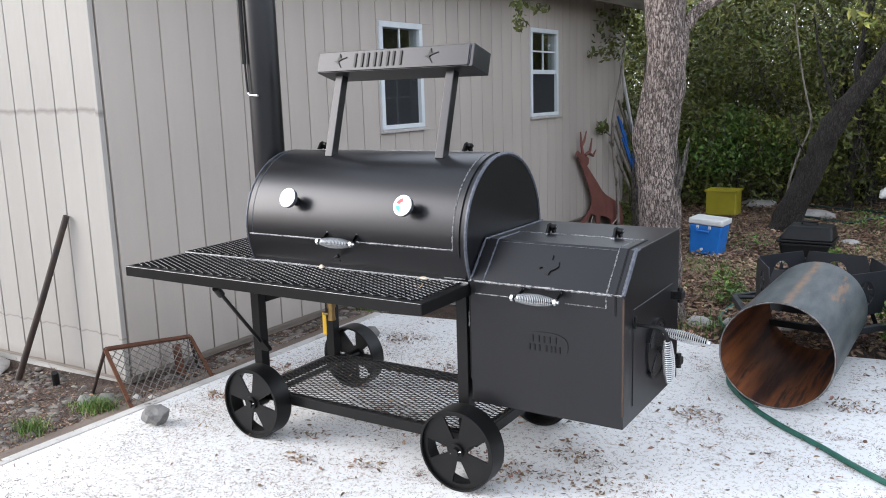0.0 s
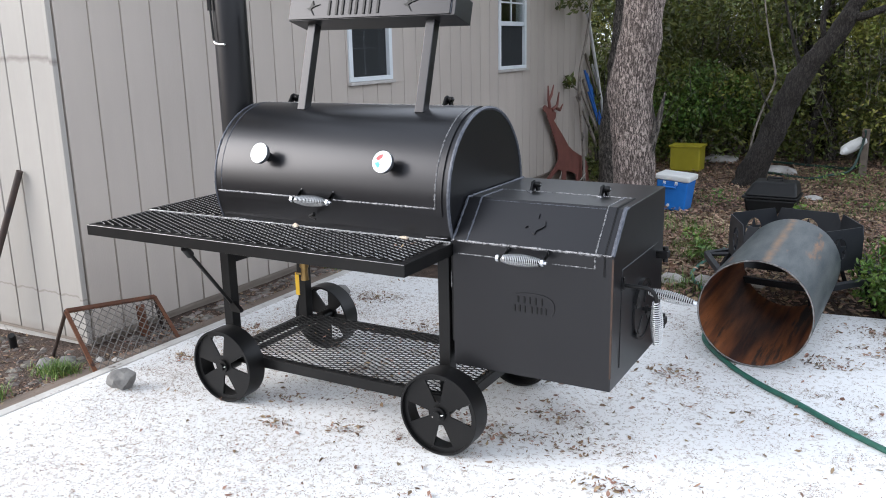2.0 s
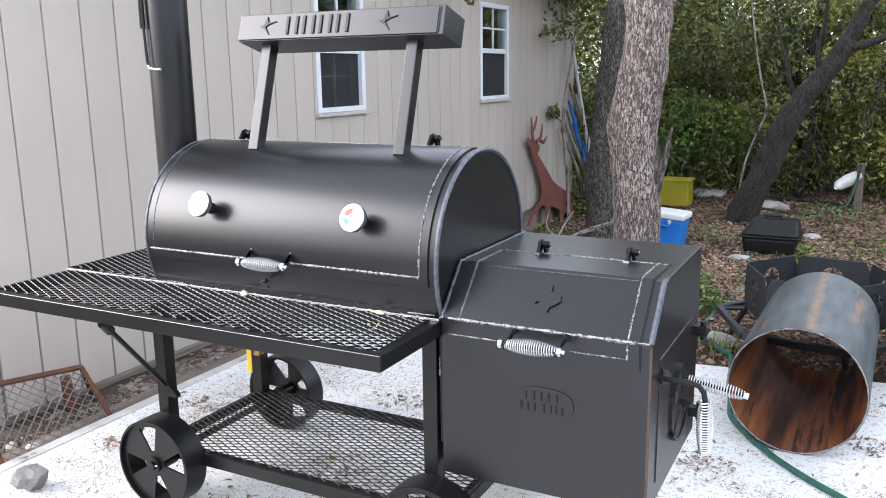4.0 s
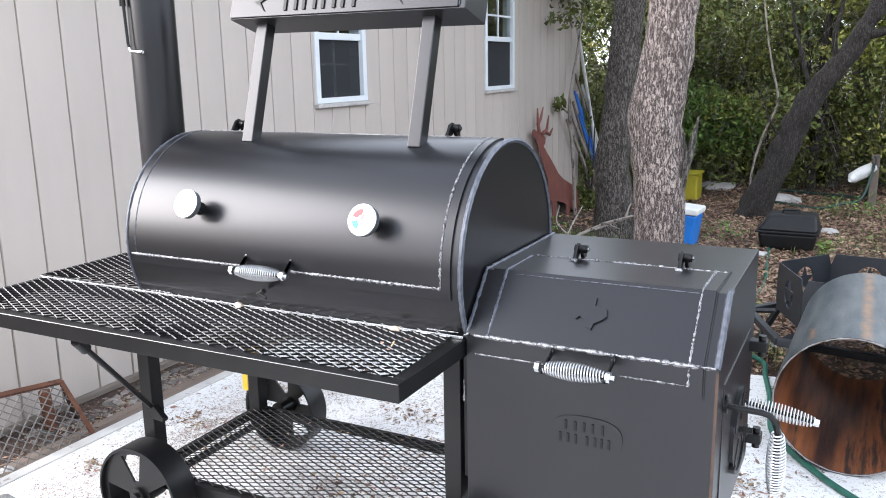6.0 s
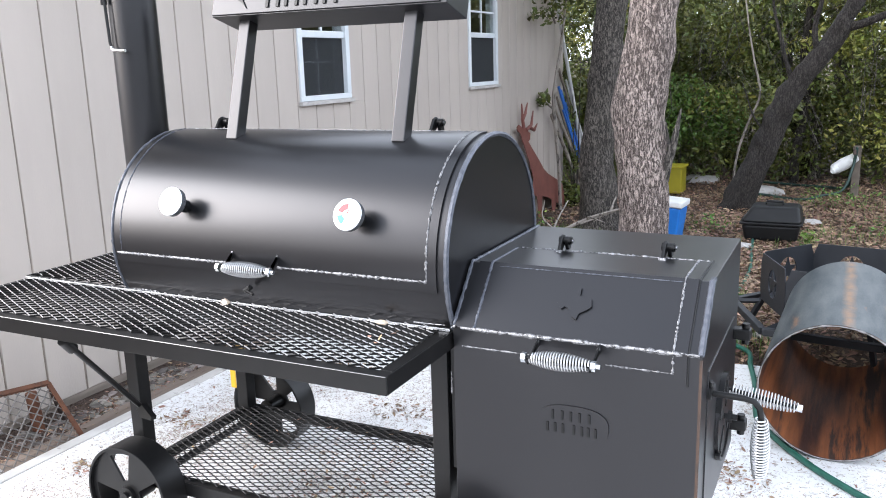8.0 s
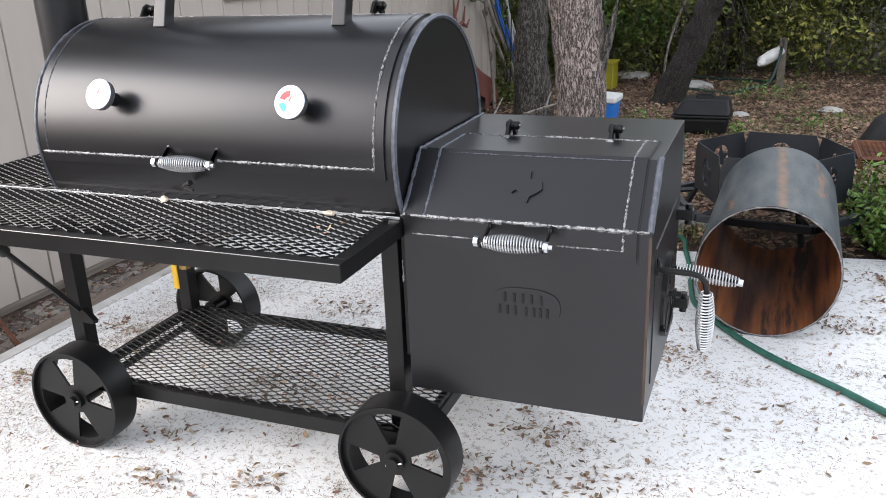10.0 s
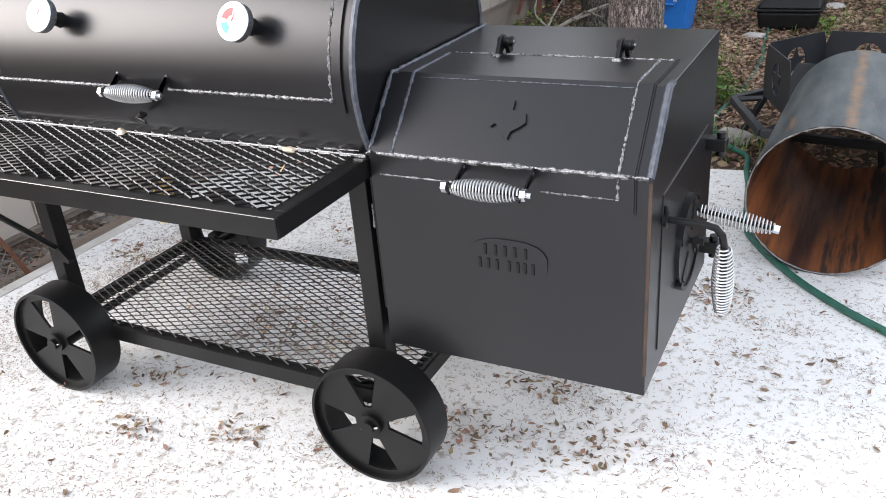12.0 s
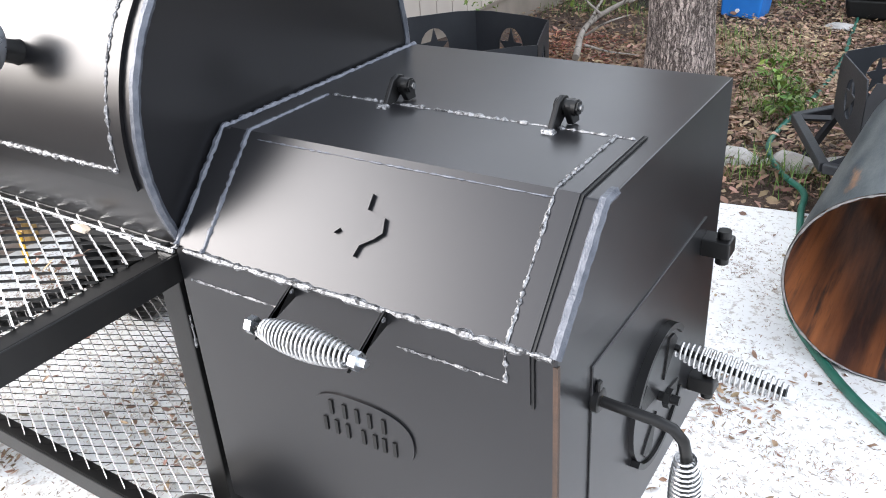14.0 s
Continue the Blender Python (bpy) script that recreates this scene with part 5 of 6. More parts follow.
def deer():
    """A flat stag with one foreleg lifted, cut from plate."""
    o = Vector((-3.40, 8.65, -0.04))
    # outline in (along the wall, up)
    out = [(-0.58, 1.01), (-0.53, 1.03), (-0.44, 0.99), (-0.34, 0.965), (-0.235, 0.92), (-0.245, 0.86), (-0.29, 0.84), (-0.20, 0.77), (0.0, 0.62), (0.13, 0.51), (0.27, 0.435), (0.55, 0.33), (0.70, 0.26), (0.77, 0.18), (0.80, 0.06), (0.80, -0.06), (0.70, -0.06), (0.68, 0.02), (0.52, 0.08), (0.46, -0.02), (0.38, -0.02), (0.38, 0.13), (0.25, 0.18), (0.08, 0.22), (0.05, -0.02), (-0.03, -0.02), (-0.06, 0.24), (-0.16, 0.27), (-0.40, 0.19), (-0.50, 0.10), (-0.56, 0.12), (-0.46, 0.22), (-0.25, 0.32), (-0.17, 0.38), (-0.165, 0.46), (-0.25, 0.60), (-0.364, 0.76), (-0.45, 0.87), (-0.482, 0.93), (-0.58, 0.98)]
    bm = plate(out, o, (0, 1, 0), (-0.01, 0, 0.93), (1, 0, 0), 0.006)
    for pts in ([(-0.40, 0.98), (-0.43, 1.08), (-0.446, 1.23)], [(-0.43, 1.07), (-0.36, 1.12), (-0.295, 1.23)], [(-0.34, 0.96), (-0.20, 1.0), (-0.144, 1.14)], [(-0.24, 0.98), (-0.12, 0.94), (-0.036, 1.0)]):
        tube([o + Vector((-0.01 * q + 0.003, p, 0.93 * q)) for p, q in pts], [0.019, 0.015, 0.006], 6, bm)
    solo("deer_cutout", bm, DEER, "red-brown flat steel deer silhouette standing against the siding", "yard ornament", smooth=False)


deer()
for k, (a, b, r, m, lab) in enumerate((
        ((-3.40, 9.10, 2.2), (-3.25, 9.85, 0.0), 0.018, PVC, "long grey plastic pipe leaning on the siding"),
        ((-3.40, 9.32, 1.18), (-3.26, 9.85, 0.0), 0.014, BLUEPIPE, "blue painted pole leaning on the siding"),
        ((-3.39, 9.22, 1.22), (-3.24, 9.74, 0.1), 0.014, BLUEPIPE, "blue painted pole leaning on the siding"),
        ((-3.38, 9.40, 1.05), (-3.22, 9.92, 0.0), 0.013, BLUEPIPE, "blue painted pole leaning on the siding"),
        ((-3.37, 9.30, 0.98), (-3.21, 9.80, 0.0), 0.012, BLUEPIPE, "blue painted pole leaning on the siding"),
        ((-3.40, 9.02, 0.95), (-3.28, 9.75, 0.0), 0.018, LOGBARK, "grey wooden pole leaning on the siding"),
        ((-3.39, 9.1, 1.02), (-3.22, 9.8, 0.0), 0.016, LOGBARK, "grey wooden pole leaning on the siding"),
        ((-3.41, 9.28, 1.40), (-3.20, 9.95, 0.0), 0.013, FASCIA, "dark wooden pole leaning on the siding"),
        ((-3.39, 9.16, 1.12), (-3.22, 9.66, 0.0), 0.012, FASCIA, "dark wooden pole leaning on the siding"),
        ((-3.37, 9.40, 1.28), (-3.18, 10.0, 0.0), 0.013, PVC, "thin grey plastic pipe leaning on the siding"))):
    solo("pole", tube([a, Vector(a).lerp(Vector(b), 0.5) + Vector((0.01, 0, -0.01)), b], r, 10), m, lab, "pole", "poles leaning on the house")
solo("shovel_blade", plate([(-0.10, -0.14), (0.0, -0.20), (0.10, -0.14), (0.09, 0.10), (-0.09, 0.10)], (-3.12, 9.9, 0.15), (0.5, 0.8, 0), (0.25, -0.1, 0.95), (0.8, -0.5, 0.1), 0.006), surf("grey_steel_blade", (0.12, 0.14, 0.16), (0.2, 0.22, 0.24), 8, 0.5, 0.1, 0.6), "grey steel shovel blade propped by the poles", "shovel")


# ---- things on the leaf litter ----
def cooler():
    c = thing("cooler", (-2.11, 8.68, -0.03), "blue plastic picnic cooler with a white lid, tipped slightly on leaves", "cooler")
    tilt = Matrix.Translation((-2.11, 8.68, 0.0)) @ Matrix.Rotation(radians(4), 4, "Y") @ Matrix.Rotation(radians(-4), 4, "Z") @ Matrix.Translation((2.11, -8.68, 0.0))

    def add(name, bm, m, label=""):
        bmesh.ops.transform(bm, matrix=tilt, verts=bm.verts)
        return part(name, bm, m, c, label)
    b = box(-2.285, -1.935, 8.53, 8.83, -0.03, 0.30)
    for v in b.verts:
        k = 0.90 if v.co.z < 0.1 else 1.0
        v.co.x, v.co.y = -2.11 + (v.co.x + 2.11) * k, 8.68 + (v.co.y - 8.68) * k
    add("body", bevel_all(b, 0.02, 3), BLUE, "blue plastic body")
    add("lid", bevel_all(box(-2.30, -1.92, 8.515, 8.845, 0.30, 0.365), 0.018, 3), WHITEPL, "white plastic lid")
    add("handle", tube([(-2.19, 8.52, 0.27), (-2.19, 8.50, 0.235), (-2.06, 8.50, 0.235), (-2.06, 8.52, 0.27)], 0.012, 8), BLUE)
    for x in (-2.19, -2.06):
        add("handle_mount", bevel_all(box(x - 0.014, x + 0.014, 8.51, 8.53, 0.255, 0.295), 0.004), WHITEPL)
    add("drain_plug", tube([(-2.13, 8.56, 0.03), (-2.13, 8.53, 0.03)], 0.016, 12), WHITEPL)
    place(c, -2.06, 8.06, 0.86)


cooler()


def bin_box():
    b = thing("plastic_bin", (-2.6, 11.6, -0.02), "yellow-green plastic bin with a rounded rim behind the cooler", "bin")
    body = box(-2.83, -2.38, 11.42, 11.78, -0.02, 0.36)
    part("body", bevel_all(body, 0.03, 3), YELLOWPL, b)
    part("rim", bevel_all(box(-2.85, -2.36, 11.40, 11.80, 0.34, 0.37), 0.008), YELLOWPL, b)
    place(b, -2.50, 10.48, 0.80)


bin_box()


def grill_case():
    g = thing("grill_case", (-1.23, 8.85, -0.02), "black plastic lidded case with sloping lid and top handle", "case")
    base = box(-1.475, -0.985, 8.66, 9.05, -0.02, 0.135)
    for v in base.verts:
        if v.co.z < 0.05:
            v.co.x, v.co.y = -1.23 + (v.co.x + 1.23) * 0.88, 8.855 + (v.co.y - 8.855) * 0.88
    part("base", bevel_all(base, 0.035, 4), BLACKPL, g)
    part("lip", bevel_all(box(-1.49, -0.97, 8.645, 9.065, 0.132, 0.152), 0.006), BLACKPL, g)
    lidm = box(-1.48, -0.98, 8.655, 9.055, 0.152, 0.285)
    for v in lidm.verts:
        if v.co.z > 0.2:
            v.co.x = -1.20 + (v.co.x + 1.23) * 0.78
            v.co.y = 8.88 + (v.co.y - 8.855) * 0.66
    part("lid", bevel_all(lidm, 0.03, 4), BLACKPL, g)
    for y in (8.72, 8.80):
        part("lid_rib", tube([(-1.40, y, 0.20 + 0.5 * (y - 8.70)), (-1.05, y, 0.20 + 0.5 * (y - 8.70))], 0.006, 6), BLACKPL, g)
    part("handle", tube([(-1.29, 8.86, 0.28), (-1.285, 8.86, 0.315), (-1.15, 8.86, 0.315), (-1.145, 8.86, 0.28)], 0.011, 8), BLACKPL, g)
    place(g, -1.206, 8.23, 0.93)


grill_case()


def post_bag():
    p = thing("faucet_post", (-0.50, 11.02, -0.05), "dark wooden faucet post with a hose", "post")
    part("post", bevel_all(box(-0.55, -0.47, 10.98, 11.06, -0.05, 0.5), 0.01), FASCIA, p)
    part("faucet", tube([(-0.52, 10.98, 0.46), (-0.53, 10.90, 0.46), (-0.53, 10.88, 0.42)], 0.015, 8), DARKROD, p)
    place(p, -0.585, 10.75, 1.02)
    s = bmesh.new()
    tube([(-0.93, 10.80, 0.28), (-0.90, 10.96, 0.30), (-0.78, 10.99, 0.38), (-0.62, 11.02, 0.48), (-0.58, 11.03, 0.50)], [0.03, 0.085, 0.095, 0.075, 0.02], 16, s)
    place(solo("white_sack", s, WHITEPL, "white plastic sack tied to the faucet post", "sack", loc=(-0.6, 11.03, 0.45)), -0.585, 10.75, 0.70, 0.37)


post_bag()


def scrap_heap():
    t = thing("plastic_tub", (0.30, 7.5, -0.03), "black plastic tub lying upside down with a ring handle", "tub")
    n = 40
    rows = [(0.62, 0.0), (0.60, 0.10), (0.50, 0.28), (0.38, 0.36), (0.0, 0.40)]
    bm = bmesh.new()
    rr = [[bm.verts.new((0.34 + r * math.cos(2 * math.pi * i / n), 7.55 + 0.9 * r * math.sin(2 * math.pi * i / n), z - 0.04)) for i in range(n)] for r, z in rows[:-1]]
    for a, b in zip(rr, rr[1:]):
        for i in range(n):
            bm.faces.new((a[i], a[(i + 1) % n], b[(i + 1) % n], b[i]))
    bm.faces.new(rr[-1])
    part("shell", bm, BLACKPL, t)
    t.location.x += 0.17
    part("ring_handle", tube([(0.23 + 0.07 * math.cos(a), 7.70 + 0.05 * math.sin(a), 0.30 + 0.02 * math.sin(a)) for a in [2 * math.pi * i / 20 for i in range(20)]], 0.016, 8, closed=True), BLACKPL, t)
    solo("plastic_bag", lump(0.27, 6.95, 0.14, 0.16, 0.13, 0.14, 21, 3, 0.7), WHITEPL, "crumpled white plastic bag", "bag")
    solo("plastic_bag", lump(0.52, 8.05, 0.31, 0.13, 0.11, 0.10, 22, 3, 0.7), WHITEPL, "crumpled white plastic bag on the tub", "bag")
    g = thing("grill_grate", (0.12, 6.5, -0.05), "rusty orange expanded grate on angle legs", "grate")
    x0, x1, y0, y1, z = -0.20, 0.50, 6.28, 6.75, 0.24
    for a, b in (((x0, y0, z), (x1, y0, z)), ((x0, y1, z), (x1, y1, z)), ((x0, y0, z), (x0, y1, z)), ((x1, y0, z), (x1, y1, z))):
        part("frame_bar", tube([a, b], 0.016, 4), RUST, g)
    for a in ((x0, y0), (x1, y0), (x0, y1), (x1, y1)):
        part("leg", tube([(*a, z), (*a, -0.05)], 0.016, 4), RUST, g)
    part("grate_mesh", expanded(x0, x1, y0, y1, z + 0.008), RUST, g, smooth=False)
    solo("plastic_bag", lump(0.12, 6.15, 0.06, 0.14, 0.10, 0.09, 23, 3, 0.7), WHITEPL, "crumpled white plastic bag under the grate", "bag")


scrap_heap()

# second pipe offcut past the shrub
p2 = thing("steel_pipe", (0.2, 5.4, 0), "dark weathered steel pipe offcut lying beside the shrub", "pipe")
part("outer_skin", tube([(0.19, 5.0, 0.285), (0.19, 5.4, 0.28), (0.21, 6.0, 0.27)], 0.30, 56, caps=False), PIPE, p2)
part("bore", tube([(0.19, 5.0, 0.285), (0.21, 6.0, 0.27)], 0.29, 56, caps=False), PIPEIN, p2)

EDGE = [(-1.42, 5.54, 0.10), (-1.20, 5.58, 0.11), (-0.98, 5.63, 0.13)]
for k, (x, y, s) in enumerate(EDGE):
    solo("edging_stone", lump(x, y, -0.02, s, 0.055, 0.045, 30 + k), WHITESTONE, "pale flat limestone piece in the leaf litter", "stone", "limestone edging")
for k, (x, y, s) in enumerate(((-1.52, 10.7, 0.22), (-2.33, 11.5, 0.22), (-1.2, 8.9, 0.11), (-1.40, 7.85, 0.09), (-0.15, 9.4, 0.11), (-0.93, 9.03, 0.09))):
    solo("stone", lump(x, y, -0.02, s, s * 0.8, s * 0.35, 50 + k), WHITESTONE, "pale flat limestone on the leaf litter", "stone", "stones on the litter")


# ---- trees ----
def limb(pts, radii, seg=14, rough=0.06, n=7, seed=0):
    P = smooth_path(pts, n)
    m = len(P)
    rad = []
    for i in range(m):
        t = i / (m - 1) * (len(radii) - 1)
        k = min(int(t), len(radii) - 2)
        rad.append(radii[k] + (radii[k + 1] - radii[k]) * (t - k))
    bm = tube(P, rad, seg)
    for v in bm.verts:
        v.co += Vector((noise.noise(v.co * 7 + Vector((seed, 0, 0))), noise.noise(v.co * 7 + Vector((0, seed, 9))), 0)) * rough * max(rad) * 1.4
    return bm


def add_limb(bm, *args, **kw):
    b = limb(*args, **kw)
    me = bpy.data.meshes.new("tmp")
    b.to_mesh(me)
    b.free()
    bm.from_mesh(me)
    bpy.data.meshes.remove(me)
    return bm


oak = thing("oak_tree", (-1.71, 5.62, -0.05), "live oak with pale deeply furrowed bark beside the slab", "tree")
tb = limb([(-1.72, 5.60, -0.12), (-1.72, 5.60, 0.15), (-1.722, 5.60, 0.55), (-1.738, 5.60, 0.9), (-1.762, 5.595, 1.21), (-1.715, 5.60, 1.52), (-1.698, 5.60, 1.8), (-1.725, 5.62, 2.1), (-1.76, 5.65, 2.5), (-1.80, 5.7, 3.2), (-1.78, 5.8, 4.2), (-1.9, 5.9, 5.6)], [0.20, 0.155, 0.137, 0.137, 0.146, 0.133, 0.130, 0.130, 0.12, 0.10, 0.08, 0.05], 48, 0.06, 10, 3)
add_limb(tb, [(-1.69, 5.64, 1.78), (-1.61, 5.66, 1.90), (-1.52, 5.70, 2.02), (-1.30, 5.74, 2.2), (-0.9, 5.5, 2.9), (-0.5, 4.9, 3.9)], [0.055, 0.045, 0.036, 0.032, 0.026, 0.012], 16, 0.08, 8, 5)
add_limb(tb, [(-1.74, 5.66, 2.7), (-2.3, 5.2, 3.5), (-2.9, 4.4, 4.4), (-3.3, 3.4, 5.0)], [0.08, 0.06, 0.045, 0.015], 12)
add_limb(tb, [(-1.78, 5.8, 3.8), (-1.2, 4.6, 4.8), (-0.9, 3.2, 5.4), (-0.8, 2.0, 5.6)], [0.07, 0.05, 0.035, 0.012], 12)
add_limb(tb, [(-1.85, 5.85, 4.5), (-2.4, 6.8, 5.4), (-3.0, 7.6, 6.0)], [0.06, 0.045, 0.015], 12)
part("trunk", tb, BARK, oak, "pale grey furrowed bark")
stub = limb([(-1.615, 5.58, 0.82), (-1.578, 5.57, 0.97), (-1.548, 5.57, 1.10), (-1.532, 5.58, 1.21)], [0.03, 0.022, 0.015, 0.005], 10, 0.25, 7, 7)
add_limb(stub, [(-1.578, 5.57, 0.97), (-1.593, 5.56, 1.05), (-1.605, 5.55, 1.14)], [0.014, 0.01, 0.004], 8)
part("dead_stub", stub, BARKMID, oak, "broken grey dead branch stub")
# unseen clumps set well past the trunk to shade the far wall
SHADECROWN = []
g = np.random.default_rng(5)
for _ in range(46):
    x, y = g.uniform(-4.6, -0.6), g.uniform(7.4, 10.4)
    SHADECROWN.append((x, y, g.uniform(4.3, 6.6), g.uniform(0.35, 0.75), g.uniform(0.35, 0.75), g.uniform(0.18, 0.4), 1.0))
cloud("crown", SHADECROWN, 11000, 0.055, LEAF, oak, seed=6)
# low sprig over the slab
tw = limb([(-0.9, 5.5, 3.6), (-0.75, 5.3, 2.9), (-0.60, 5.1, 2.2), (-0.52, 5.0, 1.95)], [0.012, 0.009, 0.006, 0.003], 6)
part("twig", tw, BARKMID, oak)
cloud("sprig_leaves", [(-0.53, 5.0, 1.90, 0.07, 0.07, 0.09, 1.0), (-0.47, 4.98, 1.84, 0.05, 0.05, 0.04, 0.5)], 26, 0.032, LEAFYEL, oak, seed=61, aspect=0.4)

oak2 = thing("oak_tree", (-2.77, 8.85, -0.05), "dark-barked oak trunk behind the pale one", "tree")
tb = limb([(-2.77, 8.85, -0.12), (-2.77, 8.85, 0.2), (-2.79, 8.85, 0.7), (-2.75, 8.86, 1.3), (-2.68, 8.88, 2.1), (-2.6, 8.9, 3.2), (-2.5, 9.0, 5.5)], [0.24, 0.18, 0.155, 0.14, 0.135, 0.11, 0.05], 32, 0.09, 8, 11)
add_limb(tb, [(-2.64, 8.9, 2.5), (-2.9, 9.2, 3.4), (-3.4, 9.4, 4.2)], [0.06, 0.045, 0.015], 10)
part("trunk", tb, BARKMID, oak2)
place(oak2, -2.66, 8.15, 0.93)
oak3 = thing("oak_tree", (-1.75, 10.5, -0.05), "leaning oak with a thick slanting trunk, coloured dark for shade", "tree")
tb = limb([(-1.79, 10.5, -0.15), (-1.735, 10.5, 0.03), (-1.55, 10.5, 0.47), (-1.39, 10.5, 0.92), (-1.20, 10.5, 1.32), (-0.88, 10.5, 1.75), (-0.74, 10.5, 2.06), (-0.45, 10.55, 2.7), (0.1, 10.6, 4.2)], [0.22, 0.155, 0.145, 0.135, 0.12, 0.10, 0.085, 0.07, 0.03], 32, 0.13, 8, 13)
for b, r in (([(-1.22, 10.5, 1.22), (-1.30, 10.45, 1.52), (-1.42, 10.4, 1.95), (-1.5, 10.35, 2.4)], 0.030), ([(-1.0, 10.5, 1.56), (-1.06, 10.45, 1.85), (-1.0, 10.4, 2.3), (-1.1, 10.3, 2.9)], 0.036), ([(-0.85, 10.5, 1.85), (-0.5, 10.4, 1.95), (0.0, 10.2, 2.2), (0.5, 10.1, 2.7)], 0.05), ([(-1.45, 10.5, 0.78), (-1.60, 10.42, 1.0), (-1.72, 10.38, 1.35)], 0.016), ([(-0.62, 10.5, 2.4), (-0.9, 10.4, 2.7), (-1.3, 10.3, 2.85)], 0.03)):
    add_limb(tb, b, [r, r * 0.75, r * 0.5, r * 0.25], 10, 0.2)
part("trunk", tb, BARKSHADE, oak3, "rough bark with shade put into its colour")
place(oak3, -1.665, 9.62, 0.91)
C3 = [(g.uniform(-2.6, 1.5), g.uniform(9.4, 12), g.uniform(2.5, 3.7), 0.5, 0.5, 0.3, 1.0) for _ in range(34)]
cloud("crown", C3, 3500, 0.05, LEAF, oak3, seed=8)
C2 = [(g.uniform(-3.1, -1.3), g.uniform(8.0, 10.2), g.uniform(2.7, 3.7), 0.5, 0.5, 0.25, 1.0) for _ in range(26)]
cloud("crown", C2, 3500, 0.05, LEAF, oak2, seed=9)


def sapling(x, y, pts, r, label, leaves=(), n=0, m=LOGBARK, lm=LEAF, seed=0, size=0.035):
    s = thing("sapling", (x, y, -0.05), label, "tree")
    part("trunk", limb(pts, [r, r * 0.9, r * 0.5], 10, 0.12, 6, seed), m, s)
    if n:
        cloud("crown", leaves, n, size, lm, s, seed=seed)
    return s


sw = sapling(-3.42, 9.15, [(-3.34, 9.15, -0.1), (-3.34, 9.07, 0.45), (-3.35, 8.95, 1.0), (-3.35, 8.98, 1.25), (-3.35, 9.14, 1.56), (-3.34, 9.28, 2.0), (-3.3, 9.4, 2.8)], 0.019,
             "slim pale lichened sapling in front of the siding", [(-3.40, 8.76, 1.12, 0.08, 0.11, 0.09, 0.6), (-3.3, 9.0, 2.2, 0.3, 0.55, 0.22, 2.5), (-3.2, 9.8, 1.95, 0.3, 0.45, 0.30, 2.2), (-3.25, 8.5, 1.92, 0.2, 0.4, 0.12, 0.7), (-3.3, 9.9, 2.5, 0.4, 0.6, 0.25, 2)], 900, lm=LEAF, seed=15)
part("branch", limb([(-3.35, 8.96, 1.0), (-3.42, 8.85, 1.1), (-3.40, 8.74, 1.16)], [0.012, 0.009, 0.004], 6), LOGBARK, sw)
part("branch", limb([(-3.42, 9.2, 1.85), (-3.35, 8.8, 1.98), (-3.25, 8.4, 1.92)], [0.012, 0.008, 0.003], 6), LOGBARK, sw)
hang = thing("hanging_vine", (-3.48, 7.2, 2.1), "dark leafy vine hanging from the eave", "vine")
part("stem", limb([(-3.52, 7.0, 2.30), (-3.50, 7.03, 2.24), (-3.48, 7.05, 2.08)], [0.006, 0.005, 0.002], 6), BARKSHADE, hang)
cloud("vine_leaves", [(-3.48, 7.03, 2.16, 0.05, 0.10, 0.12, 1.0), (-3.48, 7.35, 2.29, 0.05, 0.3, 0.06, 0.6), (-3.46, 6.95, 2.29, 0.05, 0.12, 0.05, 0.6)], 130, 0.03, LEAF, hang, seed=16)
sapling(-1.79, 10.6, [(-1.82, 10.6, -0.1), (-1.79, 10.6, 0.37), (-1.69, 10.6, 0.75), (-1.58, 10.6, 1.06), (-1.65, 10.6, 1.4), (-1.73, 10.6, 1.8), (-1.85, 10.6, 2.6)], 0.014, "slim pale crooked sapling", seed=17)
sapling(-1.04, 12.0, [(-1.04, 12, -0.1), (-1.06, 12, 0.6), (-1.14, 12, 1.25), (-1.2, 12, 2.4), (-1.2, 12, 4)], 0.075, "thin reddish-brown tree trunk", m=BARKMID, seed=18)
sapling(-3.45, 13.0, [(-3.6, 13, -0.1), (-3.47, 13, 1.4), (-3.31, 13, 2.3), (-3.1, 13, 4)], 0.12, "dark bare trunk in the thicket", m=BARKSHADE, seed=19)
sapling(-2.4, 13.0, [(-2.1, 13, -0.1), (-2.57, 13, 1.5), (-3.08, 13, 2.43), (-3.5, 13, 3.6)], 0.11, "dark slanting trunk in the thicket", m=BARKSHADE, seed=20)

sapling(-1.2, 11.6, [(-1.25, 11.6, -0.15), (-1.24, 11.6, 0.4), (-1.17, 11.6, 0.9), (-1.22, 11.6, 1.6), (-1.1, 11.6, 2.6)], 0.06, "dark thin trunk behind the leaning oak", m=BARKSHADE, seed=24)
sapling(-2.95, 12.4, [(-2.95, 12.4, -0.15), (-2.97, 12.4, 0.8), (-2.90, 12.4, 1.5), (-3.0, 12.4, 2.6)], 0.055, "thin grey trunk in the thicket", m=BARKMID, seed=25)

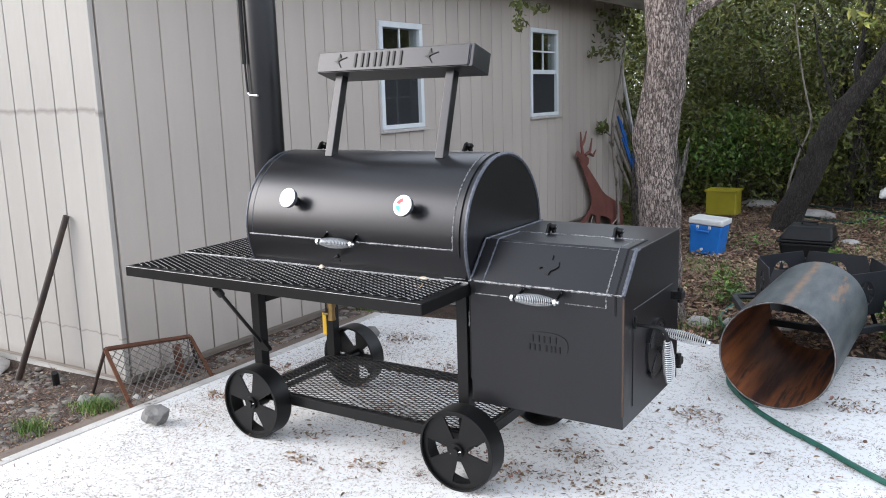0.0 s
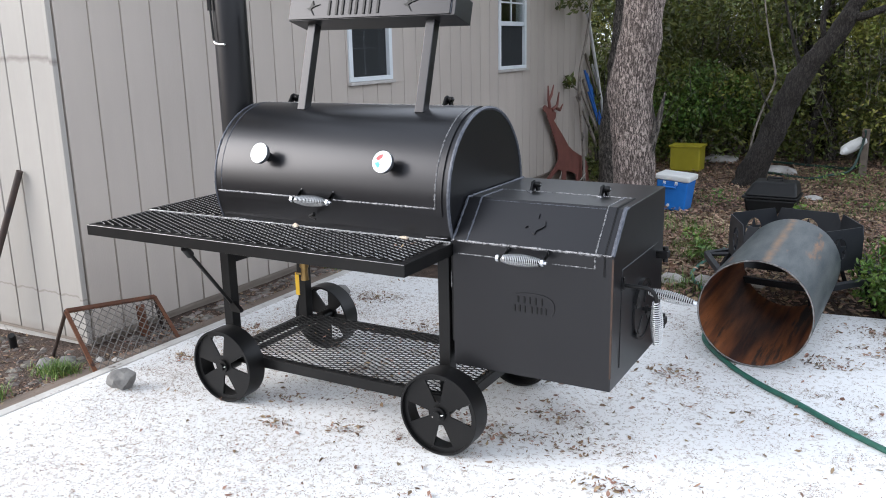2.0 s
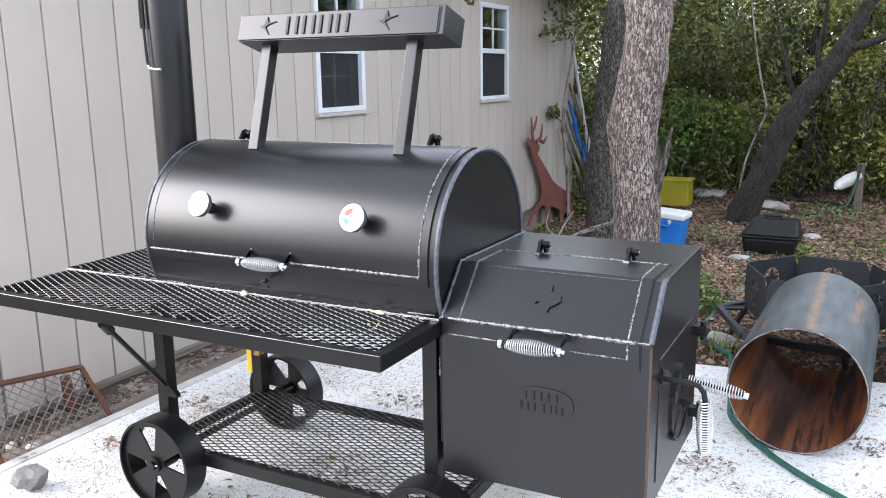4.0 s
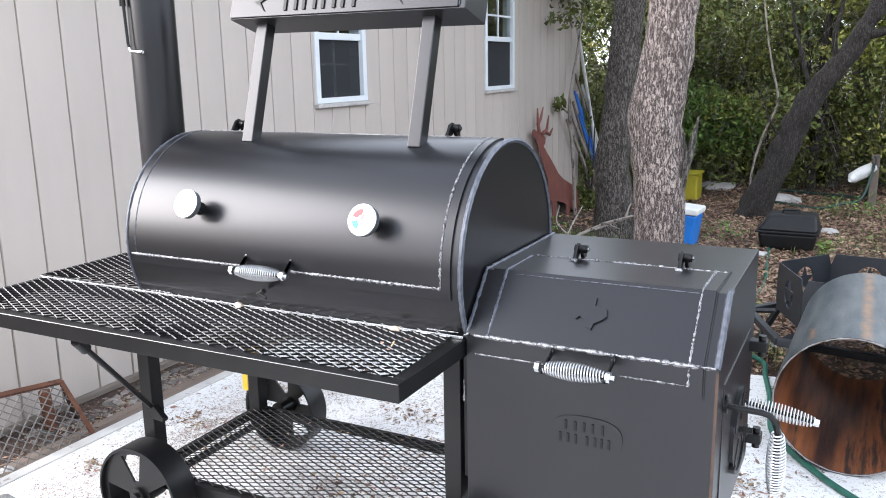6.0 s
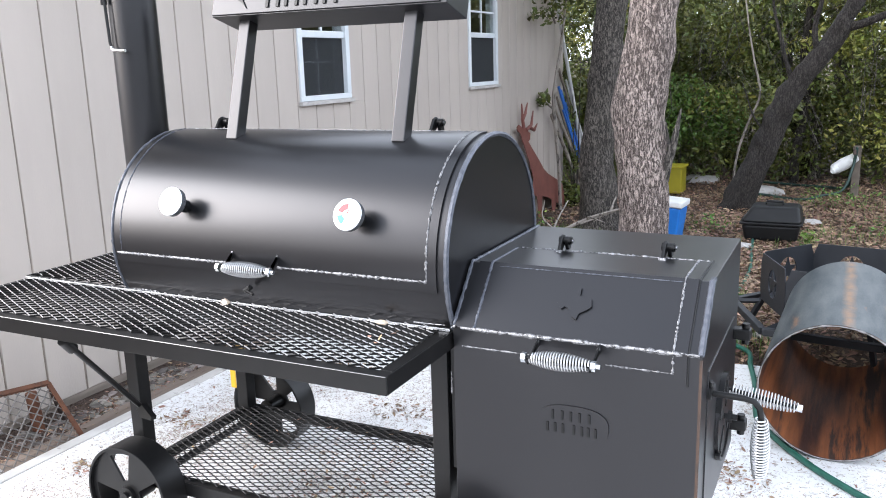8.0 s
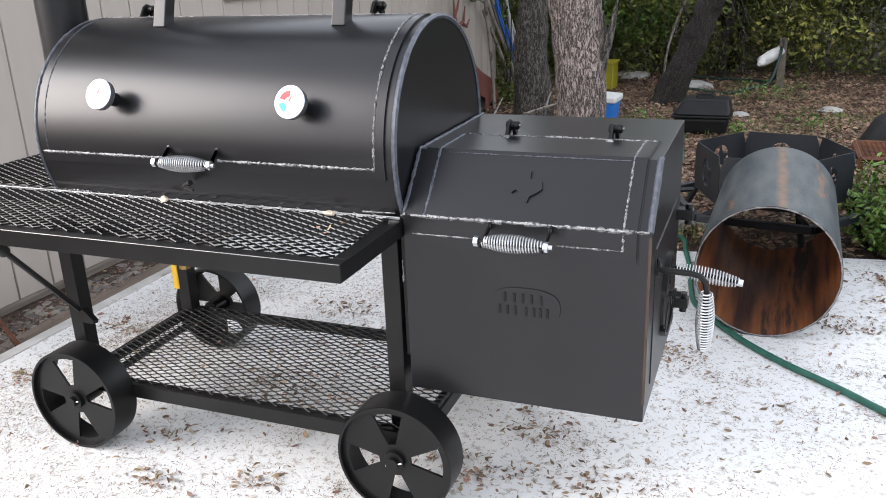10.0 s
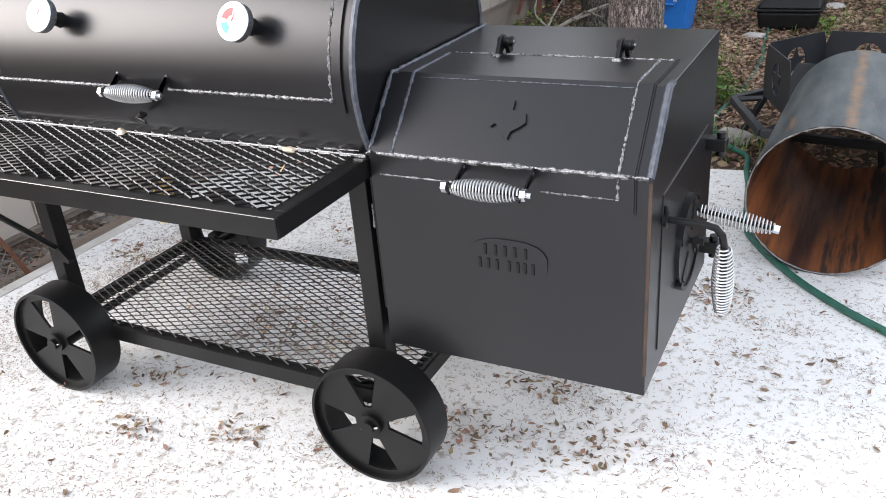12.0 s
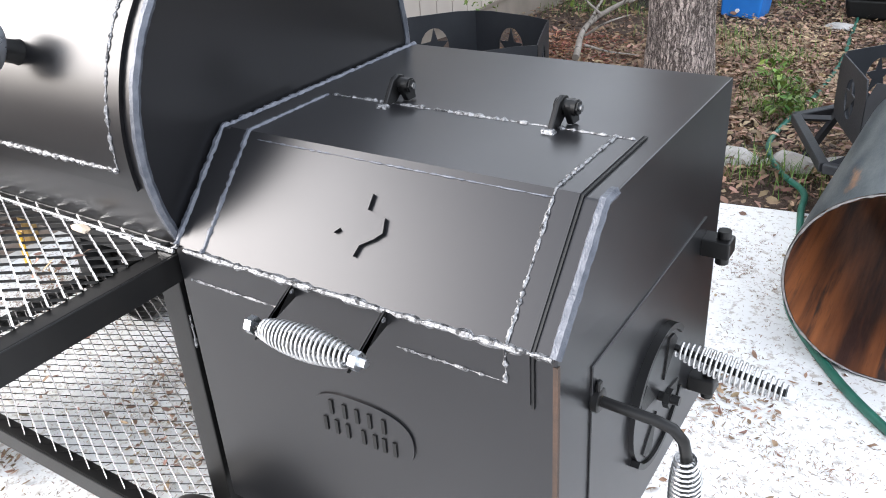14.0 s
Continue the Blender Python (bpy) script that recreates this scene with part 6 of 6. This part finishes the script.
# shrubs
gap = thing("shrub", (-3.28, 9.45, -0.05), "dark small-leaved shrub growing among the poles at the house corner", "shrub")
for k, lean in enumerate((-0.10, -0.03, 0.05)):
    part("stem", limb([(-3.28, 9.45, -0.12), (-3.28 + lean * 0.6, 9.45, 0.45), (-3.28 + lean, 9.45, 1.0 + 0.2 * k)], [0.011, 0.008, 0.003], 6), BARKSHADE, gap)
cloud("leaves", [(-3.38, 9.45, 1.34, 0.05, 0.05, 0.1, 0.6), (-3.33, 9.45, 0.87, 0.05, 0.05, 0.16, 0.6), (-3.3, 9.45, 0.45, 0.06, 0.06, 0.16, 1), (-3.28, 9.45, 0.09, 0.08, 0.08, 0.12, 1.2), (-3.38, 9.45, 0.14, 0.1, 0.1, 0.14, 1.4), (-3.31, 9.45, -0.06, 0.12, 0.12, 0.1, 1.2)], 900, 0.026, LEAF, gap, seed=72)
shrub = thing("shrub", (-2.5, 11.2, -0.05), "bright green broad-leaved shrub at the wood's edge", "shrub")
cloud("foliage", [(-2.75, 11.0, 0.72, 0.45, 0.4, 0.38, 1), (-2.2, 11.3, 0.76, 0.45, 0.4, 0.38, 1), (-2.55, 11.2, 1.02, 0.4, 0.4, 0.28, 0.8), (-3.0, 11.4, 0.45, 0.4, 0.4, 0.4, 0.7)], 5200, 0.031, LEAFLIT, shrub, seed=21)
part("stem", limb([(-2.5, 11.2, -0.1), (-2.52, 11.2, 0.4), (-2.6, 11.2, 0.9)], [0.03, 0.02, 0.01], 8), BARKSHADE, shrub)
shrub2 = thing("shrub", (-0.17, 5.42, -0.05), "low dense green shrub beside the pipe offcut", "shrub")
cloud("foliage", [(-0.20, 5.38, 0.17, 0.17, 0.20, 0.18, 1), (-0.12, 5.32, 0.12, 0.12, 0.12, 0.14, 0.8), (-0.16, 5.7, 0.22, 0.18, 0.25, 0.18, 0.8)], 1500, 0.020, LEAFLIT, shrub2, seed=22)
for k in range(9):
    an = k * 0.7
    part("stem", limb([(-0.17, 5.42, -0.08), (-0.17 + 0.07 * math.cos(an), 5.42 + 0.08 * math.sin(an), 0.15), (-0.17 + 0.14 * math.cos(an), 5.42 + 0.17 * math.sin(an), 0.32 + 0.02 * (k % 4))], [0.006, 0.005, 0.002], 6), BARKMID, shrub2)

# far woods: trunks and foliage nobody could count
wt = bmesh.new()
for k in range(90):
    if k < 60:
        x, y = g.uniform(-9, 14), g.uniform(13.5, 30)
    else:
        # trunks out of view, added along with the ring of foliage
        a = g.uniform(-2.6, 0.9)
        x, y = 17 * math.cos(a) - 1, 17 * math.sin(a)
    z0 = 0.02 * (min(y, 40) - 13) if y > 13 else 0
    h, lx, r = g.uniform(3, 5.5), g.uniform(-1.2, 1.2), g.uniform(0.04, 0.15)
    add_limb(wt, [(x, y, z0 - 0.2), (x + lx * 0.3, y, z0 + h * 0.35), (x + lx * 0.5 + g.uniform(-0.3, 0.3), y, z0 + h * 0.7), (x + lx, y, z0 + h)], [r, r * 0.85, r * 0.6, r * 0.2], 7, 0.1, 3, k)
solo("wood_trunks", wt, BARKSHADE, "trunks of the dense oak and cedar wood, coloured dark for shade", "woods", kind="stuff", loc=(0, 0, 0))
tw = bmesh.new()
for k in range(420):
    x, y = g.uniform(-4.4, 4.0), g.uniform(12.6, 16.5)
    z = g.uniform(0.0, 3.4)
    dx, dz = g.uniform(-0.9, 0.9), g.uniform(0.2, 1.0)
    tube([(x, y, z), (x + dx * 0.5, y + g.uniform(-0.2, 0.2), z + dz * 0.6), (x + dx, y + g.uniform(-0.4, 0.4), z + dz * g.uniform(0.6, 1.2))], [g.uniform(0.004, 0.013), 0.005, 0.002], 5, tw)
for k in range(90):
    x, y = g.uniform(-3.2, 1.2), g.uniform(11.2, 12.8)
    z = g.uniform(0.5, 2.3)
    dx, dz = g.uniform(-0.5, 0.5), g.uniform(0.2, 0.9)
    tube([(x, y, z), (x + dx * 0.4, y, z + dz * 0.5), (x + dx * 0.6, y + g.uniform(-0.2, 0.2), z + dz * 0.75), (x + dx, y + g.uniform(-0.3, 0.3), z + dz)], [g.uniform(0.003, 0.006), 0.0035, 0.002, 0.001], 5, tw)
solo("bare_twigs", tw, BARKMID, "tangle of pale bare twigs in the thicket", "twigs", kind="stuff", loc=(0, 0, 0))
WOOD = []
for _ in range(430):
    x, y = g.uniform(-10, 14), g.uniform(13.2, 27)
    z = g.uniform(0.1, 1.0 + 0.14 * y)
    if x < -0.36 * y - 0.3:
        z = min(z, 0.3 + 0.25 * z)
    WOOD.append((x, y, z, g.uniform(0.5, 1.3), g.uniform(0.5, 1.3), g.uniform(0.3, 0.8), 1.0))
for _ in range(130):
    WOOD.append((g.uniform(-6.0, 7.0), g.uniform(13.2, 15.6), g.uniform(-0.3, 1.3), 0.6, 0.5, 0.45, 0.5))
for _ in range(45):
    WOOD.append((g.uniform(-5.2, -2.7), g.uniform(12.2, 14.5), g.uniform(-0.1, 2.3), 0.5, 0.5, 0.4, 0.7))
for _ in range(90):
    WOOD.append((g.uniform(-4.5, 5.0), g.uniform(12.3, 14), g.uniform(0.0, 2.8), 0.55, 0.5, 0.45, 0.7))
cloud("wood_foliage", WOOD, 290000, 0.042, LEAF, label="dense dark green foliage of the wood", category="woods", seed=31)
# clumps that look sunlit by leaf colour alone
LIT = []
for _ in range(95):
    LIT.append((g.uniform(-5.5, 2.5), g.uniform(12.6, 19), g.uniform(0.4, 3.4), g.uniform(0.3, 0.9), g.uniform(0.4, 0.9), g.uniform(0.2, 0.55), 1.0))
cloud("wood_foliage", LIT + [(-4.6, 18, 2.4, 1.1, 1.0, 1.0, 5), (-3.9, 17.5, 3.1, 0.9, 1, 0.9, 5), (-2.9, 19, 3.5, 1.4, 1, 1.1, 5)], 60000, 0.038, LEAFYEL, label="yellow-green foliage with sunlight put into its leaf colour", category="woods", seed=32)
# foliage out of view, added to darken the drum's low reflections
RINGW = []
for _ in range(260):
    a = g.uniform(-1.8, 0.75)
    d = g.uniform(15, 22)
    RINGW.append((d * math.cos(a) - 1, d * math.sin(a), g.uniform(0.2, 4.0), 1.6, 1.6, 1.0, 1.0))
cloud("wood_foliage", RINGW, 20000, 0.20, LEAF, label="unseen dark green foliage added for dark low reflections", category="woods", seed=33)

dead = thing("dead_branch", (-2.5, 7.0, 0.0), "bare grey forked dead branch lying on the leaf litter", "branch")
part("stem", limb([(-2.60, 6.45, 0.05), (-2.70, 6.85, 0.14), (-2.46, 7.05, 0.29), (-2.10, 7.2, 0.40)], [0.021, 0.017, 0.012, 0.005], 10, 0.1, 6, 41), LOGBARK, dead)
part("twig", limb([(-2.70, 6.85, 0.14), (-2.78, 7.3, 0.22), (-2.88, 7.9, 0.28)], [0.011, 0.008, 0.004], 8), LOGBARK, dead)
part("twig", limb([(-2.5, 7.0, 0.26), (-2.36, 7.12, 0.31), (-2.22, 7.2, 0.36)], [0.008, 0.006, 0.003], 6), LOGBARK, dead)

for a, b, c in (((-2.66, 6.72, 0.11), (-2.52, 6.70, 0.20), (-2.40, 6.78, 0.24)), ((-2.64, 6.92, 0.19), (-2.78, 6.95, 0.30), (-2.80, 7.05, 0.42)), ((-2.46, 7.05, 0.29), (-2.40, 6.92, 0.33), (-2.28, 6.90, 0.30)), ((-2.62, 6.62, 0.08), (-2.46, 6.60, 0.06), (-2.30, 6.66, 0.04)), ((-2.30, 7.14, 0.35), (-2.28, 7.22, 0.44), (-2.18, 7.25, 0.50))):
    part("twig", limb([a, b, c], [0.009, 0.006, 0.002], 7, 0.2), LOGBARK, dead)

# ---- litter ----
cloud("leaf_litter", [(-1.5, 8.6, -0.02, 2.6, 3.6, 0.035, 1.0), (-1.2, 6.6, -0.02, 1.8, 1.6, 0.035, 0.6), (0.3, 9.0, -0.02, 2.4, 3.2, 0.035, 0.5), (-1.6, 11.6, -0.02, 3.0, 2.6, 0.035, 0.9), (1.5, 12.5, -0.02, 3.0, 2.5, 0.035, 0.5), (-1.8, 7.0, -0.02, 1.2, 1.5, 0.035, 0.3)], 62000, 0.024, LITTERLEAF, label="tan dry oak leaves covering the ground", category="leaves", flat=True, seed=41, aspect=0.42, lift=-0.09)
cloud("leaf_litter", [(-3.70, 3.6, -0.04, 0.2, 1.8, 0.015, 1.0), (-4.2, 2.4, -0.04, 0.8, 0.6, 0.015, 0.8), (-3.7, 1.6, -0.04, 0.2, 1.0, 0.015, 0.6)], 11000, 0.014, BROWNLEAF, label="brown leaf bits on the soil by the house", category="leaves", flat=True, seed=42, aspect=0.3, lift=-0.075)
REDLEAF = surf("red_brown_mulch", (0.20, 0.075, 0.045), (0.30, 0.13, 0.08), 3, 0.8, 0.1, 0, 0.3, 300, 0.001, per="island")
cloud("leaf_litter", [(-3.05, 7.35, -0.03, 0.42, 0.60, 0.03, 1.0), (-2.7, 7.0, -0.03, 0.3, 0.3, 0.03, 0.4), (-3.3, 6.3, -0.03, 0.3, 0.6, 0.03, 0.5)], 3800, 0.017, REDLEAF, label="red-brown cedar mulch under the dead branch", category="leaves", flat=True, seed=48, aspect=0.28, lift=-0.09)
FLECK = [(-2.3, 1.5, 0.004, 1.2, 1.2, 0.003, 1.5), (-1.75, 1.6, 0.004, 2.5, 2.5, 0.003, 2.2), (-1.4, 3.9, 0.004, 2.2, 1.5, 0.003, 1.6), (0.4, 2.6, 0.004, 1.6, 2.0, 0.003, 0.25), (-2.6, 2.2, 0.004, 0.9, 1.4, 0.003, 0.8), (-3.1, 3.4, 0.004, 0.34, 1.3, 0.003, 1.1), (-2.3, 4.1, 0.004, 1.0, 0.5, 0.003, 0.7)]
for _ in range(130):
    FLECK.append((g.uniform(-3.3, 0.6), g.uniform(0.8, 5.0), 0.004, g.uniform(0.05, 0.22), g.uniform(0.05, 0.22), 0.003, 0.016))
cloud("leaf_bits", FLECK, 108000, 0.0056, BROWNLEAF, label="dark leaf and twig bits strewn on the slab", category="leaves", flat=True, seed=43, aspect=0.17, lift=0.001)
cloud("leaf_bits", [(-1.5, 3.6, 0.006, 2.2, 1.7, 0.004, 1.0), (-1.2, 2.0, 0.006, 2.4, 1.6, 0.004, 0.4)], 620, 0.014, BROWNLEAF, label="larger tan dry leaves on the slab", category="leaves", flat=True, seed=44, aspect=0.42, lift=0.001)
DRIFT = [(-1.15, 3.0, 0.12), (-0.95, 2.75, 0.09), (-1.35, 3.25, 0.12), (-2.35, 2.62, 0.07), (-2.5, 2.85, 0.08), (-2.05, 2.7, 0.06), (-2.0, 3.75, 0.14), (-2.4, 3.95, 0.12), (-1.75, 3.7, 0.10), (-0.35, 4.35, 0.12), (-0.2, 4.9, 0.14), (-2.2, 3.15, 0.16), (-1.75, 3.0, 0.12), (-2.95, 4.3, 0.12), (-3.2, 3.5, 0.10), (-3.1, 3.9, 0.10), (-3.25, 3.0, 0.07), (-1.0, 3.9, 0.10), (-0.1, 4.6, 0.16), (-1.45, 2.95, 0.12)]
cloud("leaf_bits", [(x, y, 0.006, r * 1.5, r, 0.004, r) for x, y, r in DRIFT], 1700, 0.0115, BROWNLEAF, label="small drifts of red-brown leaves on the slab", category="leaves", flat=True, seed=47, aspect=0.4, lift=0.001)
cloud("leaf_bits", [(-2.1, 3.1, LZ + 0.004, 0.6, 0.3, 0.003, 1.0)], 160, 0.010, BROWNLEAF, label="dry leaf bits on the lower shelf", category="leaves", flat=True, seed=45, aspect=0.35, lift=LZ)
for x, y, s in ((-2.315, 2.80, 0.015), (-1.785, 2.795, 0.018)):
    solo("leaf", lump(x, y, SZ + 0.010, s, 0.010, 0.008, x, 2, 0.6), surf("pale_dry_leaf", (0.62, 0.50, 0.38), (0.7, 0.58, 0.46), 20, 0.7, 0.1), "pale curled dry leaf on the shelf", "leaf", "leaves on the shelf")
cloud("leaf_bits", [(-1.72, 2.70, SZ + 0.004, 0.06, 0.06, 0.002, 1)], 5, 0.011, LITTERLEAF, label="small tan leaves on the shelf", category="leaves", flat=True, seed=46, aspect=0.4, lift=SZ)


def pebbles(name, areas, n, lo, hi, label, seed):
    rg = np.random.default_rng(seed)
    bm = bmesh.new()
    bmesh.ops.create_icosphere(bm, subdivisions=1, radius=1.0)
    base = np.array([v.co[:] for v in bm.verts])
    faces = np.array([[v.index for v in f.verts] for f in bm.faces])
    bm.free()
    V, F = [], []
    for k in range(n):
        x0, x1, y0, y1 = areas[k % len(areas)]
        s = rg.uniform(lo, hi)
        q = base * (1 + 0.25 * rg.normal(size=(len(base), 1))) * s * np.array([rg.uniform(0.7, 1.3), rg.uniform(0.7, 1.3), 0.55])
        F.append(faces + len(base) * k)
        V.append(q + np.array([rg.uniform(x0, x1), rg.uniform(y0, y1), -0.045 + 0.2 * s]))
    me = bpy.data.meshes.new(name)
    me.from_pydata(np.concatenate(V).tolist(), [], np.concatenate(F).tolist())
    me.materials.append(PEBBLE)
    tagged(new(name, me), label, "gravel", "", "stuff")


pebbles("gravel", [(-3.86, -3.52, 1.2, 5.6), (-3.86, -3.52, 3.0, 5.2), (-4.8, -3.52, 1.5, 2.9), (-4.5, -3.52, 1.9, 2.9)], 6500, 0.004, 0.018, "pale pebbles and stone chips in the soil strip", 51)

pebbles("gravel", [(-3.86, -3.68, 2.9, 5.6), (-4.6, -3.7, 1.9, 2.85)], 420, 0.016, 0.034, "larger pale stones in the soil strip", 57)


def grass(name, spots, n, h, label, seed):
    rg = np.random.default_rng(seed)
    V, F = [], []
    for k in range(n):
        x, y, r = spots[k % len(spots)]
        px, py = x + rg.normal() * r, y + rg.normal() * r * 0.6
        a, b = rg.uniform(0, 6.28), rg.uniform(0.2, 0.9)
        hh = h * rg.uniform(0.5, 1.2)
        d = np.array([math.cos(a), math.sin(a), 0])
        s = np.array([-d[1], d[0], 0]) * 0.0022
        o = np.array([px, py, -0.05 + fall(py)])
        mid = o + d * hh * b * 0.4 + np.array([0, 0, hh * 0.7])
        tip = o + d * hh * b + np.array([0, 0, hh])
        i = len(V)
        V += [o - s, o + s, mid + s * 0.8, mid - s * 0.8, tip]
        F += [(i, i + 1, i + 2, i + 3), (i + 3, i + 2, i + 4)]
    me = bpy.data.meshes.new(name)
    me.from_pydata([list(v) for v in V], [], F)
    me.materials.append(GRASS)
    tagged(new(name, me), label, "grass", "", "stuff")


grass("grass", [(-3.77, 2.60, 0.06), (-3.79, 2.28, 0.05), (-3.72, 2.64, 0.04)], 700, 0.075, "small green grass tufts in the soil", 52)
grass("weeds", [(-1.52, 6.6, 0.10), (-1.75, 7.4, 0.2), (-1.4, 6.2, 0.1), (-0.9, 9.4, 0.4), (0.0, 10.0, 0.5), (-1.0, 11.5, 0.6), (-3.3, 8.8, 0.3), (-1.25, 5.45, 0.15), (-2.2, 8.0, 0.3), (-3.72, 4.9, 0.05)], 2200, 0.11, "green weeds sprouting in the leaf litter", 53)
cloud("weeds", [(-1.5, 6.6, 0.08, 0.12, 0.12, 0.12, 1), (-1.35, 6.15, 0.05, 0.12, 0.12, 0.08, 1), (-0.98, 8.62, 0.08, 0.08, 0.06, 0.12, 1), (-0.8, 11.4, 0.1, 0.5, 0.4, 0.14, 2), (-3.4, 8.6, 0.1, 0.25, 0.3, 0.12, 1), (-0.3, 9.8, 0.05, 0.4, 0.4, 0.08, 1), (-1.9, 9.6, 0.05, 0.4, 0.5, 0.08, 1), (-3.45, 6.9, 0.3, 0.1, 0.2, 0.2, 0.5)], 900, 0.022, LEAFLIT, label="broad-leaved green weeds in the leaf litter", category="weeds", seed=54)

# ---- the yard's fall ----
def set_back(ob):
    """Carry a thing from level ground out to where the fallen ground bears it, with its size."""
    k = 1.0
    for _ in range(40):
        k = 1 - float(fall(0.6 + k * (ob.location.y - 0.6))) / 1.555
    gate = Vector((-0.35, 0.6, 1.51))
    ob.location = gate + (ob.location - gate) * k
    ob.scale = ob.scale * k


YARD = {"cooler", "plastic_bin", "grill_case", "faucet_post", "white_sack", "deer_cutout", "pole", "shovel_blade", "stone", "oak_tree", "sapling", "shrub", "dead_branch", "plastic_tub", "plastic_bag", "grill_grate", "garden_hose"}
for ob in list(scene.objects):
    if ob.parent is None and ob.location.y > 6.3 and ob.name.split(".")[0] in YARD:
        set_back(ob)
for ob in list(scene.objects):
    if ob.name.split(".")[0] in ("wood_trunks", "bare_twigs", "weeds") and ob.name != "weeds":
        for v in ob.data.vertices:
            v.co.z += float(fall(v.co.y))

# ---- siding boards ----
PITCH = 0.2035


def siding():
    mesh_cache = {}

    def board(parent, axis, a, b, z0, z1, face, mat_):
        key = (axis, round(b - a, 4), round(z1 - z0, 3), mat_.name)
        if key not in mesh_cache:
            w = b - a
            bm = box(-0.02, 0, -w / 2, w / 2, 0, z1 - z0) if axis == "y" else box(-w / 2, w / 2, 0, 0.02, 0, z1 - z0)
            mesh_cache[key] = finish(bevel_all(bm, 0.003, 1), "siding_board", mat_)
        ob = new("siding_board", mesh_cache[key])
        ob.parent = parent
        at = Vector((face, (a + b) / 2, z0)) if axis == "y" else Vector(((a + b) / 2, face, z0))
        ob.location = at - parent.location

    y = 3.150 - PITCH
    gap = 0.0075
    while y < 10.78:
        a, b = y + gap / 2, min(y + PITCH - gap / 2, 10.80)
        cuts = [h for h in HOLES if h[0] - 0.03 < b and a < h[1] + 0.03]
        if not cuts:
            board(wall_east, "y", a, b, 0.02, WTOP, WX + 0.02, SIDING)
        else:
            h = cuts[0]
            board(wall_east, "y", a, b, 0.02, h[2] - 0.046, WX + 0.02, SIDING)
            board(wall_east, "y", a, b, h[3] + 0.031, WTOP, WX + 0.02, SIDING)
            if a < h[0] - 0.032:
                board(wall_east, "y", a, h[0] - 0.031, h[2] - 0.046, h[3] + 0.031, WX + 0.02, SIDING)
            if b > h[1] + 0.032:
                board(wall_east, "y", h[1] + 0.031, b, h[2] - 0.046, h[3] + 0.031, WX + 0.02, SIDING)
        y += PITCH
    x = -3.905
    k = 0
    while x > -5.3:
        wdt = 0.163 if k == 0 else PITCH * 0.945
        a, b = x - wdt + gap / 2, x - gap / 2
        board(wall_south, "x", a, b, 0.02, WTOP, WY - 0.02, SIDINGDIM)
        x -= wdt
        k += 1


siding()
part("corner_trim", bevel_all(box(WX - 0.005, WX + 0.022, WY - 0.026, WY + 0.006, 0.0, WTOP), 0.004), SIDINGDIM, wall_south)
